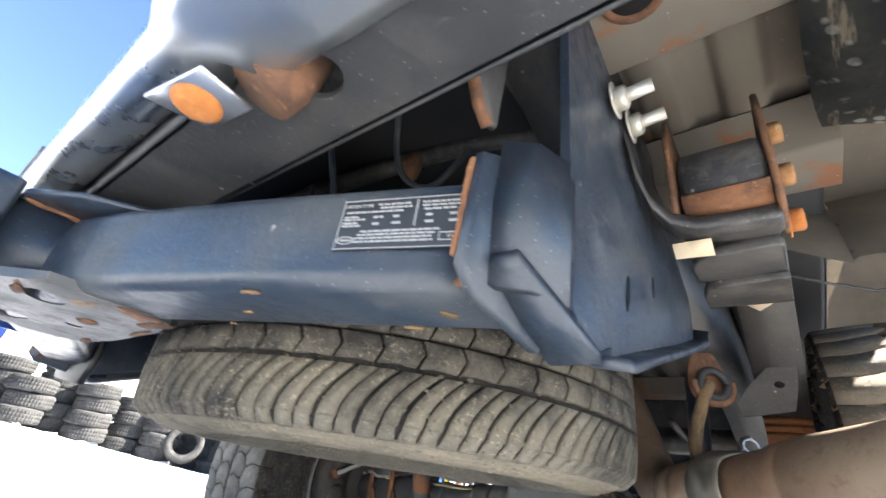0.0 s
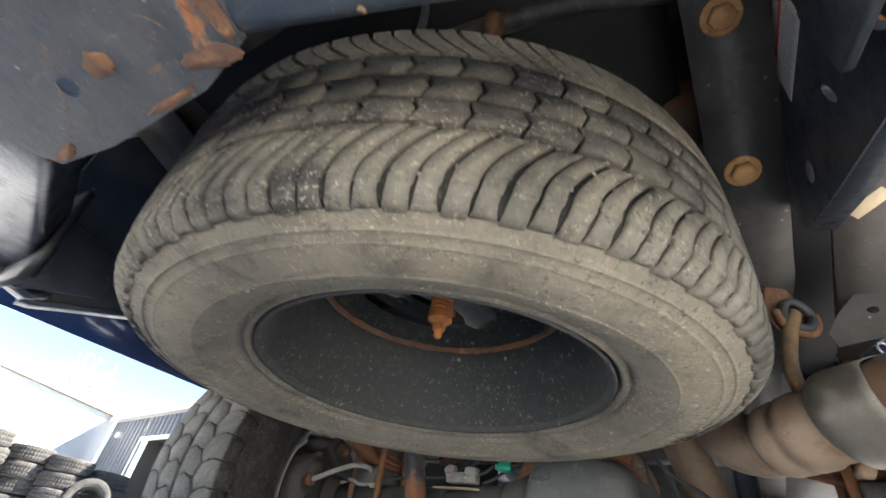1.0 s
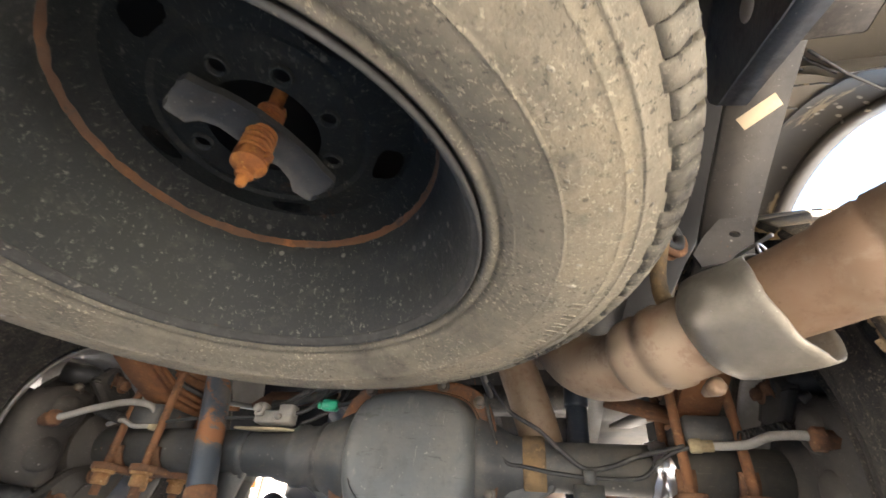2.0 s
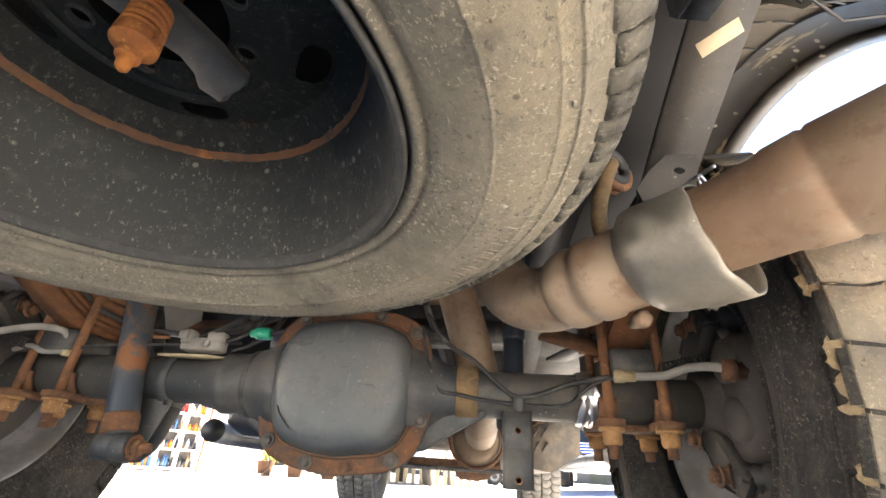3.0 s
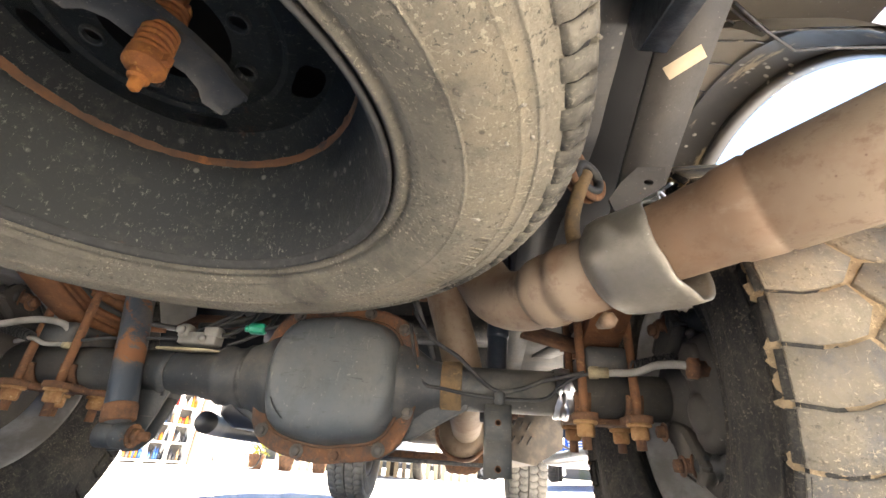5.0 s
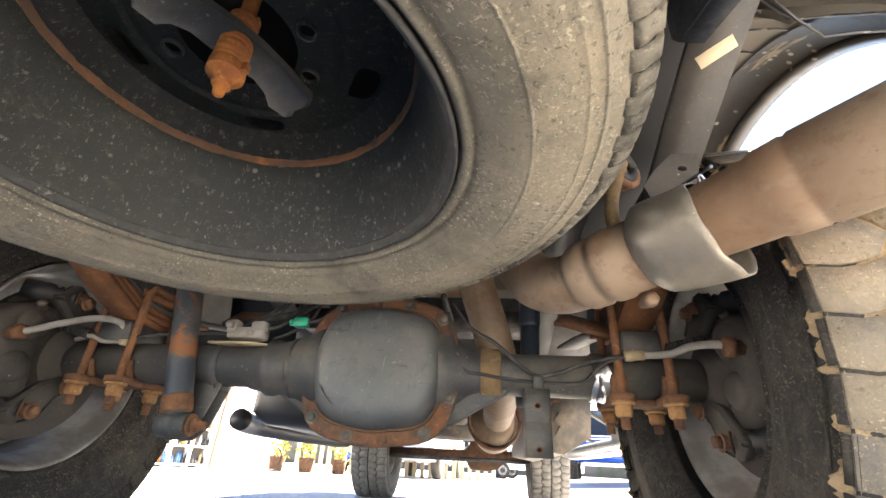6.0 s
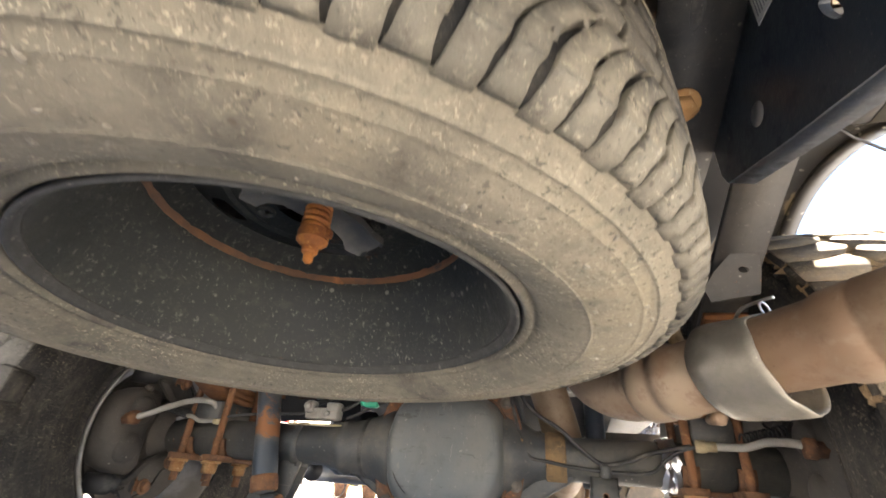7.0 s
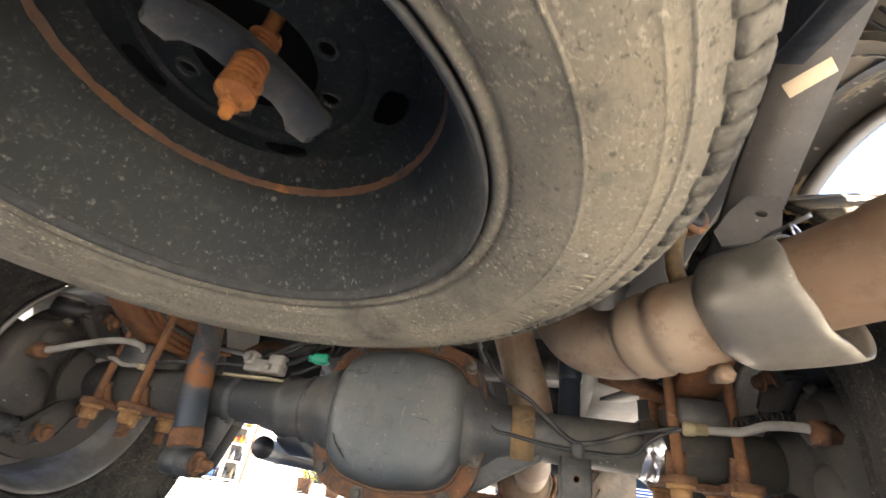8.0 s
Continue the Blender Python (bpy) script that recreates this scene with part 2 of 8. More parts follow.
m.bump(m.noise(9, 4, 0.6), 0.004, 0.3)
M_EXH = m.done()

m = Mat("exhaust_sleeve", (0.27, 0.243, 0.20), 0.36, 0.8)
m.layer(m.ramp(m.noise(8, 7, 0.68), 0.38, 0.60, 0, 0.85), (0.16, 0.138, 0.106), 0.62, 0.35)
m.layer(m.ramp(m.noise(22, 6, 0.72), 0.54, 0.68, 0, 0.7), (0.25, 0.225, 0.18), 0.75, 0.1)
m.layer(m.ramp(m.noise(60, 5, 0.75), 0.58, 0.70, 0, 0.6), (0.12, 0.108, 0.09), 0.8, 0.1)
m.layer(m.ramp(m.noise(120, 3, 0.7), 0.68, 0.73, 0, 0.8), (0.40, 0.38, 0.33), 0.8, 0.1)
m.bump(m.noise(70, 5, 0.7), 0.0012, 0.5)
m.bump(m.noise(10, 4, 0.6), 0.005, 0.5)
M_SLEEVE = m.done()

m = Mat("chrome", (0.60, 0.63, 0.65), 0.27, 1.0)
m.layer(m.ramp(m.noise(9, 6, 0.65), 0.40, 0.75, 0, 0.40), (0.44, 0.435, 0.425), 0.5, 0.55)
m.bump(m.noise(10, 2), 0.0012, 0.3)
M_CHROME = m.done()

M_TYRE_DUSTY = rubber_mat("dusty_tyre", (0.034, 0.033, 0.031), (0.262, 0.228, 0.170), 0.26, 0.54, 0.90, band=(0.324, 0.380))
M_TREAD_DUSTY = rubber_mat("dusty_tread", (0.022, 0.021, 0.020), (0.215, 0.19, 0.146), 0.34, 0.60, 0.88)
# tread rubber taken near black, so the grooves' shade is in the colour
M_GROOVE = rubber_mat("shaded_groove_rubber", (0.010, 0.0098, 0.0095), (0.065, 0.055, 0.042), 0.46, 0.72, 0.7)
M_TREAD_MID = rubber_mat("sliced_tread", (0.024, 0.023, 0.022), (0.215, 0.186, 0.138), 0.36, 0.60, 0.86)
M_TREAD_BLACK = rubber_mat("black_tread", (0.022, 0.021, 0.0205), (0.18, 0.156, 0.118), 0.39, 0.64, 0.8)
M_TYRE_SIDE = rubber_mat("tyre_sidewall", (0.022, 0.021, 0.020), (0.13, 0.112, 0.088), 0.45, 0.75, 0.6)
M_TREAD_TAN = rubber_mat("tan_tread", (0.09, 0.084, 0.076), (0.20, 0.185, 0.16), 0.3, 0.55, 0.8)
M_OLD_TYRE = rubber_mat("weathered_tyre", (0.022, 0.022, 0.023), (0.085, 0.083, 0.080), 0.4, 0.7, 0.7)
M_MUD = rubber_mat("dried_mud", (0.17, 0.117, 0.070), (0.34, 0.245, 0.145), 0.32, 0.52, 0.95)

m = Mat("wheel_steel", (0.012, 0.0145, 0.0135), 0.62)
m.layer(m.ramp(m.noise(4, 7, 0.7), 0.38, 0.72, 0, 0.60), (0.036, 0.038, 0.031), 0.9)
m.layer(m.ramp(m.noise(1.0, 6, 0.72, vec=m.polar(14, 5, 34)), 0.50, 0.70, 0, 0.55), (0.068, 0.066, 0.053), 0.92)
m.layer(m.ramp(m.noise(1.0, 5, 0.75, vec=m.polar(60, 26, 60)), 0.60, 0.70, 0, 0.7), (0.19, 0.18, 0.155), 0.92)
m.layer(m.ramp(m.noise(75, 3, 0.7), 0.64, 0.72, 0, 0.7), (0.18, 0.17, 0.145), 0.92)
m.layer(m.times(m.ramp(m.voronoi(30), 0.16, 0.08, 0, 0.8), m.ramp(m.noise(6, 4), 0.46, 0.60)), (0.21, 0.20, 0.17), 0.92)
m.layer(m.ramp(m.noise(9, 7, 0.75), 0.62, 0.70, 0, 0.5), (0.13, 0.06, 0.03), 0.92)
m.layer(m.times(m.ramp(m.noise(120, 3, 0.7, warp=0.2), 0.59, 0.66, 0, 0.7), m.ramp(m.noise(9, 5, 0.7), 0.42, 0.64)), (0.17, 0.165, 0.14), 0.92)
m.layer(m.ramp(m.noise(1.0, 4, 0.7, vec=m.polar(90, 46, 90), warp=0.6), 0.62, 0.70, 0, 0.75), (0.18, 0.175, 0.145), 0.92)
m.layer(m.ramp(m.noise(16, 6, 0.75, warp=0.4), 0.56, 0.70, 0, 0.5), (0.010, 0.013, 0.014), 0.5)
m.bump(m.noise(70, 6, 0.75), 0.0020, 0.8)
m.bump(m.noise(14, 4, 0.6), 0.004, 0.4)
M_WHEEL = m.done()

m = Mat("alloy", (0.30, 0.29, 0.275), 0.55, 0.4)
m.layer(m.ramp(m.noise(9, 6, 0.6), 0.35, 0.60, 0, 0.85), (0.15, 0.132, 0.112), 0.9, 0.0)
m.bump(m.noise(60, 4), 0.0006, 0.4)
M_ALLOY = m.done()

M_BLACK = Mat("black_plastic", (0.012, 0.012, 0.013), 0.5).done()
m = Mat("hose_rubber", (0.018, 0.018, 0.018), 0.6)
m.layer(m.ramp(m.noise(30, 4), 0.5, 0.7, 0, 0.5), (0.12, 0.11, 0.095), 0.9)
M_HOSE = m.done()
m = Mat("dusty_hose", (0.23, 0.215, 0.19), 0.75)
m.layer(m.ramp(m.noise(30, 5), 0.45, 0.65, 0, 0.7), (0.17, 0.155, 0.13), 0.9)
M_HOSE_G = m.done()
M_BRASS = rust_mat("dull_brass", (0.40, 0.33, 0.20), (0.24, 0.18, 0.10), (0.50, 0.43, 0.30))
m = Mat("bed_floor_paint", (0.145, 0.124, 0.094), 0.75)
m.layer(m.ramp(m.noise(5, 6, 0.6), 0.4, 0.7, 0, 0.6), (0.105, 0.094, 0.080), 0.85)
rm = m.ramp(m.noise(4.2, 7, 0.7, warp=0.5), 0.64, 0.70)
m.layer(rm, (0.28, 0.11, 0.045), 0.95)
m.layer(m.ramp(m.voronoi(60), 0.08, 0.03, 0, 0.6), (0.35, 0.33, 0.29))
m.bump(m.noise(60, 5), 0.001, 0.5)
M_BED = m.done()
m = Mat("wheelhouse_paint", (0.20, 0.178, 0.145), 0.8)
m.layer(m.ramp(m.noise(6, 6, 0.65), 0.38, 0.66, 0, 0.7), (0.13, 0.115, 0.095), 0.9)
m.layer(m.ramp(m.voronoi(70), 0.08, 0.03, 0, 0.5), (0.34, 0.31, 0.26))
m.bump(m.noise(60, 5), 0.001, 0.5)
M_LINER = m.done()
m = Mat("blue_car_paint", (0.012, 0.035, 0.12), 0.22, 0.2)
m.b.inputs["Coat Weight"].default_value = 0.6
M_TRUCKPAINT = m.done()
m = Mat("aluminium", (0.62, 0.63, 0.65), 0.28, 0.95)
m.layer(m.ramp(m.noise(14, 5), 0.5, 0.7, 0, 0.5), (0.35, 0.33, 0.30), 0.5)
M_ALU = m.done()
M_RED = Mat("red_lens", (0.55, 0.01, 0.015), 0.15).done()
m = Mat("paper_tag", (0.52, 0.43, 0.30), 0.85)
m.layer(m.ramp(m.noise(30, 5), 0.5, 0.7, 0, 0.5), (0.36, 0.27, 0.17))
M_PAPER = m.done()
M_TEAL = Mat("teal_plastic", (0.0, 0.30, 0.17), 0.35).done()
M_WHITE = Mat("white_print", (0.30, 0.30, 0.295), 0.6).done()
M_LABEL = Mat("label_film", (0.018, 0.022, 0.027), 0.35).done()
M_REDPRINT = Mat("red_print", (0.55, 0.05, 0.04), 0.55).done()


# ---- mesh helpers ----
def part(name, bm, material, parent=None, label="", smooth=40, at=None):
    me = bpy.data.meshes.new(name)
    if smooth:
        for f in bm.faces:
            f.smooth = True
        for e in bm.edges:
            if len(e.link_faces) == 2 and e.calc_face_angle(0) > radians(smooth):
                e.smooth = False
    bm.to_mesh(me)
    bm.free()
    me.materials.append(material)
    ob = new(name, me)
    if at is not None:
        ob.matrix_basis = at
    if parent is not None:
        ob.parent = parent
        ob.matrix_parent_inverse = parent.matrix_basis.inverted()
    if label:
        ob["label"] = label
    return ob


def thing(name, label, category, group="", kind="", at=None):
    ob = new(name)
    ob.empty_display_size = 0.1
    if at is not None:
        ob.matrix_basis = at
    return tagged(ob, label, category, group, kind)


def mesh():
    return bmesh.new()


def add_faces(bm, verts, faces):
    vs = [bm.verts.new(v) for v in verts]
    for f in faces:
        try:
            bm.faces.new([vs[i] for i in f])
        except ValueError:
            pass
    return vs


def box(bm, c, s, m=None, bevel=0.0):
    """A box round c of size s, turned by m."""
    x, y, z = (v / 2 for v in s)
    m = (m or Matrix())
    base = Matrix.Translation(c) @ m
    b = bevel
    if b <= 0:
        vs = [base @ Vector(p) for p in ((-x, -y, -z), (x, -y, -z), (x, y, -z), (-x, y, -z), (-x, -y, z), (x, -y, z), (x, y, z), (-x, y, z))]
        add_faces(bm, vs, [(0, 3, 2, 1), (4, 5, 6, 7), (0, 1, 5, 4), (1, 2, 6, 5), (2, 3, 7, 6), (3, 0, 4, 7)])
        return bm
    prof = [(-x, -y + b), (-x + b, -y), (x - b, -y), (x, -y + b), (x, y - b), (x - b, y), (-x + b, y), (-x, y - b)]
    inset = [(px * (x - b) / x if x else 0, py * (y - b) / y if y else 0) for px, py in prof]
    rings = [[(px, py, -z) for px, py in inset], [(px, py, -z + b) for px, py in prof], [(px, py, z - b) for px, py in prof], [(px, py, z) for px, py in inset]]
    loft(bm, [[base @ Vector(p) for p in r] for r in rings], True, True)
    return bm


def loft(bm, rings, cap=False, closed=True):
    """Skin a list of rings of points."""
    vr = [[bm.verts.new(p) for p in r] for r in rings]
    n = len(vr[0])
    for a, b in zip(vr, vr[1:]):
        for i in range(n if closed else n - 1):
            j = (i + 1) % n
            try:
                bm.faces.new((a[i], a[j], b[j], b[i]))
            except ValueError:
                pass
    if cap:
        bm.faces.new(list(reversed(vr[0])))
        bm.faces.new(vr[-1])
    return vr


def basis(d, up=(0, 0, 1)):
    d = Vector(d).normalized()
    u = Vector(up)
    if abs(d.dot(u)) > 0.98:
        u = Vector((0, 1, 0))
    s = d.cross(u).normalized()
    return s, s.cross(d).normalized(), d


def rod(bm, a, b, r0, r1=None, n=16, cap=True):
    a, b = Vector(a), Vector(b)
    r1 = r0 if r1 is None else r1
    s, u, d = basis(b - a)
    ring = lambda c, r: [c + (s * math.cos(t) + u * math.sin(t)) * r for t in (2 * math.pi * i / n for i in range(n))]
    loft(bm, [ring(a, r0), ring(b, r1)], cap)
    return bm


def turned(bm, a, d, prof, n=24, cap=True):
    """A turned body: prof gives (distance along d, radius)."""
    a = Vector(a)
    s, u, d = basis(d)
    rings = [[a + d * h + (s * math.cos(t) + u * math.sin(t)) * r for t in (2 * math.pi * i / n for i in range(n))] for h, r in prof]
    loft(bm, rings, cap)
    return bm


def spline(pts, k=8):
    pts = [Vector(p) for p in pts]
    q = [pts[0] * 2 - pts[1]] + pts + [pts[-1] * 2 - pts[-2]]
    out = []
    for i in range(1, len(q) - 2):
        p0, p1, p2, p3 = q[i - 1:i + 3]
        for j in range(k):
            t = j / k
            out.append(0.5 * ((2 * p1) + (p2 - p0) * t + (2 * p0 - 5 * p1 + 4 * p2 - p3) * t * t + (3 * p1 - p0 - 3 * p2 + p3) * t ** 3))
    out.append(pts[-1])
    return out


def sweep(bm, path, r, n=16, cap=True):
    """A round tube along a path; r is a radius or a function of the part of the way gone."""
    path = [Vector(p) for p in path]
    rings = []
    s = None
    for i, p in enumerate(path):
        d = (path[min(i + 1, len(path) - 1)] - path[max(i - 1, 0)]).normalized()
        if s is None:
            s = basis(d)[0]
        s = (s - d * s.dot(d)).normalized()
        u = d.cross(s)
        rr = r(i / (len(path) - 1)) if callable(r) else r
        rings.append([p + (s * math.cos(t) + u * math.sin(t)) * rr for t in (2 * math.pi * k / n for k in range(n))])
    loft(bm, rings, cap)
    return bm


def pipe(bm, pts, r, n=14, k=8):
    return sweep(bm, spline(pts, k), r, n)


def sweep_profile(bm, path, prof, up=(0, 0, 1), cap=True):
    """A flat outline (side, up) carried along a path."""
    path = [Vector(p) for p in path]
    rings = []
    for i, p in enumerate(path):
        d = (path[min(i + 1, len(path) - 1)] - path[max(i - 1, 0)])
        s, u, d = basis(d, up)
        rings.append([p + s * a + u * b for a, b in prof])
    loft(bm, rings, cap)
    return bm


def slab(bm, outline, thick, m=None, hole=None):
    """A plate from a flat outline (x, y), thick along z, both sides of the plane, with chamfered rims."""
    m = m or Matrix()
    c = sum((Vector((x, y)) for x, y in outline), Vector((0, 0))) / len(outline)
    e = min(0.002, thick * 0.3)
    h = thick / 2

    def ring(z, k):
        out = []
        for x, y in outline:
            v = Vector((x, y)) - c
            v = v - v.normalized() * k
            out.append(m @ Vector((c.x + v.x, c.y + v.y, z)))
        return out
    loft(bm, [ring(-h, e), ring(-h + e, 0), ring(h - e, 0), ring(h, e)], True)
    return bm


def hexbolt(bm, c, d, r=0.011, h=0.009, washer=True):
    c, d = Vector(c), Vector(d).normalized()
    if washer:
        turned(bm, c, d, [(0, r * 1.45), (0.002, r * 1.45), (0.0025, r * 1.35)], 16)
        c = c + d * 0.002
    s, u, d = basis(d)
    ring = lambda hh, rr: [c + d * hh + (s * math.cos(t) + u * math.sin(t)) * rr for t in (math.pi / 3 * i for i in range(6))]
    loft(bm, [ring(0, r), ring(h * 0.8, r), ring(h, r * 0.85)], True)
    return bm


def bar_mark(bm, c, s, m):
    box(bm, c, s, m)


# a frame of a plate: local x, y in the plane, z along the normal
def plane_m(o, x, y):
    x = Vector(x).normalized()
    y = Vector(y)
    y = (y - x * x.dot(y)).normalized()
    z = x.cross(y)
    mm = Matrix((x, y, z)).transposed().to_4x4()
    return Matrix.Translation(o) @ mm

def holed_plate(outline, holes, thick, m, nx=90):
    """A plate with clean openings: the outline triangulated round them, then thickened."""
    bm = mesh()
    def loop(pts):
        vs = [bm.verts.new((x, y, 0)) for x, y in pts]
        return [bm.edges.new((vs[i], vs[(i + 1) % len(vs)])) for i in range(len(vs))]
    es = loop(outline)
    for h in holes:
        es += loop(h)
    bmesh.ops.triangle_fill(bm, edges=es, use_beauty=True)
    bmesh.ops.recalc_face_normals(bm, faces=bm.faces[:])
    bmesh.ops.solidify(bm, geom=bm.faces[:], thickness=thick)
    return placed(bm, m)


def oval(cx, cy, rx, ry, n=24, turn=0.0):
    return [(cx + rx * math.cos(a) * math.cos(turn) - ry * math.sin(a) * math.sin(turn), cy + rx * math.cos(a) * math.sin(turn) + ry * math.sin(a) * math.cos(turn)) for a in (2 * math.pi * i / n for i in range(n))]


m = Mat("bed_sill_paint", (0.115, 0.098, 0.076), 0.8)
m.layer(m.ramp(m.noise(6, 6, 0.6), 0.4, 0.7, 0, 0.6), (0.085, 0.074, 0.060), 0.85)
m.layer(m.ramp(m.noise(7, 7, 0.72), 0.53, 0.63, 0, 0.9), (0.17, 0.070, 0.030), 0.95)
m.layer(m.ramp(m.noise(16, 6, 0.75), 0.68, 0.74, 0, 0.9), (0.36, 0.13, 0.04), 0.95)
m.layer(m.ramp(m.voronoi(60), 0.08, 0.03, 0, 0.6), (0.35, 0.33, 0.29))
m.bump(m.noise(60, 5), 0.001, 0.4)
M_SILL = m.done()
m = Mat("splash_plastic", (0.014, 0.015, 0.018), 0.42)
m.layer(m.ramp(m.noise(7, 6, 0.65), 0.48, 0.7, 0, 0.5), (0.06, 0.058, 0.052), 0.8)
m.layer(m.ramp(m.noise(9, 5, 0.6, (3, 0.6, 1)), 0.60, 0.68, 0, 0.85), (0.30, 0.26, 0.20), 0.9)
m.layer(m.times(m.ramp(m.voronoi(40), 0.28, 0.14, 0, 0.9), m.ramp(m.noise(8, 4), 0.5, 0.62)), (0.42, 0.41, 0.38), 0.9)
M_GUARD = m.done()
m = Mat("muddy_liner", (0.022, 0.025, 0.024), 0.6)
m.layer(m.ramp(m.noise(9, 6, 0.65), 0.44, 0.62, 0, 0.6), (0.075, 0.072, 0.060), 0.85)
m.layer(m.ramp(m.noise(5, 6, 0.62, (4, 0.8, 1), warp=0.3), 0.50, 0.58, 0, 0.85), (0.27, 0.23, 0.16), 0.92)
m.layer(m.times(m.ramp(m.voronoi(46), 0.34, 0.18, 0, 0.9), m.ramp(m.noise(9, 4), 0.44, 0.56)), (0.38, 0.37, 0.33), 0.9)
m.bump(m.noise(50, 5, 0.7), 0.0015, 0.6)
M_SPLASH_LINER = m.done()
M_BRAKE = steel_paint("brake_casting", (0.030, 0.027, 0.024), 0.44, 0.68, 0.7, grime=(0.082, 0.070, 0.056))
m = Mat("dusty_rim_lip", (0.034, 0.034, 0.031), 0.8)
m.layer(m.ramp(m.noise(1.0, 6, 0.7, vec=m.polar(40, 12, 70)), 0.42, 0.62, 0, 0.8), (0.045, 0.043, 0.040), 0.7)
m.layer(m.ramp(m.noise(60, 4, 0.75), 0.60, 0.70, 0, 0.8), (0.21, 0.195, 0.16), 0.95)
m.bump(m.noise(90, 5, 0.7), 0.0012, 0.5)
M_LIP = m.done()
m = Mat("rusty_seam", (0.085, 0.045, 0.026), 0.9)
m.layer(m.ramp(m.noise(6, 6, 0.7), 0.45, 0.62, 0, 0.9), (0.150, 0.064, 0.027), 0.95)
m.layer(m.ramp(m.noise(20, 6, 0.75), 0.58, 0.66, 0, 0.8), (0.045, 0.036, 0.030), 0.9)
m.layer(m.ramp(m.noise(14, 5, 0.7), 0.64, 0.72, 0, 0.8), (0.27, 0.105, 0.036), 0.95)
m.bump(m.noise(120, 5, 0.7), 0.0016, 0.7)
M_SEAM = m.done()
M_FLANGE = rust_mat("flange_rust", (0.17, 0.070, 0.030), (0.060, 0.040, 0.030), (0.28, 0.115, 0.045))
M_TREAD_CAKED = rubber_mat("caked_tread", (0.12, 0.113, 0.102), (0.30, 0.245, 0.17), 0.40, 0.62, 0.8)
M_SPLASH = rubber_mat("mud_splash", (0.20, 0.18, 0.14), (0.29, 0.262, 0.21), 0.3, 0.6, 0.9, wheel=False)


# ---- tyres and wheels ----
def ring_mesh(prof, n, m=None):
    """A closed ring: prof gives (radius, side) pairs in a loop; the axis is local z."""
    bm = mesh()
    m = m or Matrix()
    rings = []
    for i in range(n):
        a = 2 * math.pi * i / n
        rings.append([bm.verts.new(m @ Vector((r * math.cos(a), r * math.sin(a), s))) for r, s in prof])
    k = len(prof)
    for i in range(n):
        a, b = rings[i], rings[(i + 1) % n]
        for j in range(k):
            bm.faces.new((a[j], b[j], b[(j + 1) % k], a[(j + 1) % k]))
    return bm


def tyre_profile(R, W, tread, bead):
    """Half widths: W the section, tread the tread band; a closed loop from bead to bead."""
    def side(f):
        g = W * (0.994 - (1.25 if f < 0.5 else 0.85) * (f - 0.5) ** 2)
        for c, h in ((0.10, 0.0012), (0.17, 0.0008), (0.40, 0.0014), (0.66, 0.0008), (0.737, 0.0016)):
            g += h * math.exp(-((f - c) / 0.008) ** 2)
        return g
    fs = sorted([0.14 + 0.62 * i / 18 for i in range(19)] + [c + d for c in (0.17, 0.40, 0.66, 0.737) for d in (-0.014, -0.007, 0.0, 0.007, 0.014)])
    half = [(bead, W * 0.72), (bead + 0.009, W * 0.815), (bead + 0.013, W * 0.815), (bead + 0.017, W * 0.775)] + [(bead + (R - bead) * f, side(f)) for f in fs]
    half += [(R - 0.022, W * 0.885), (R - 0.013, tread * 1.02), (R - 0.010, tread * 0.93), (R - 0.0085, tread * 0.5)]
    back = [(r, -s) for r, s in reversed(half)]
    inner = [(bead + 0.03, -W * 0.6), (R - 0.04, -W * 0.6), (R - 0.04, W * 0.6), (bead + 0.03, W * 0.6)]
    return half + back + inner


def block(bm, R, outline, depth=0.010, drop=None, shrink=0.93):
    """A tread block on a drum of radius R about z: outline gives (angle, side)."""
    ca = sum(a for a, s in outline) / len(outline)
    cs = sum(s for a, s in outline) / len(outline)
    f = drop or (lambda s: 0.0)
    P = lambda r, a, s: Vector((r * math.cos(a), r * math.sin(a), s))
    low = [P(R - depth - f(s), a, s) for a, s in outline]
    mid = [P(R - 0.0015 - f(s), ca + (a - ca) * 0.995, cs + (s - cs) * 0.995) for a, s in outline]
    top = [P(R - f(s), ca + (a - ca) * shrink, cs + (s - cs) * shrink) for a, s in outline]
    bm.faces.new(loft(bm, [low, mid, top], False)[-1])


def crown(tread, amount):
    return lambda s: amount * (abs(s) / tread) ** 3


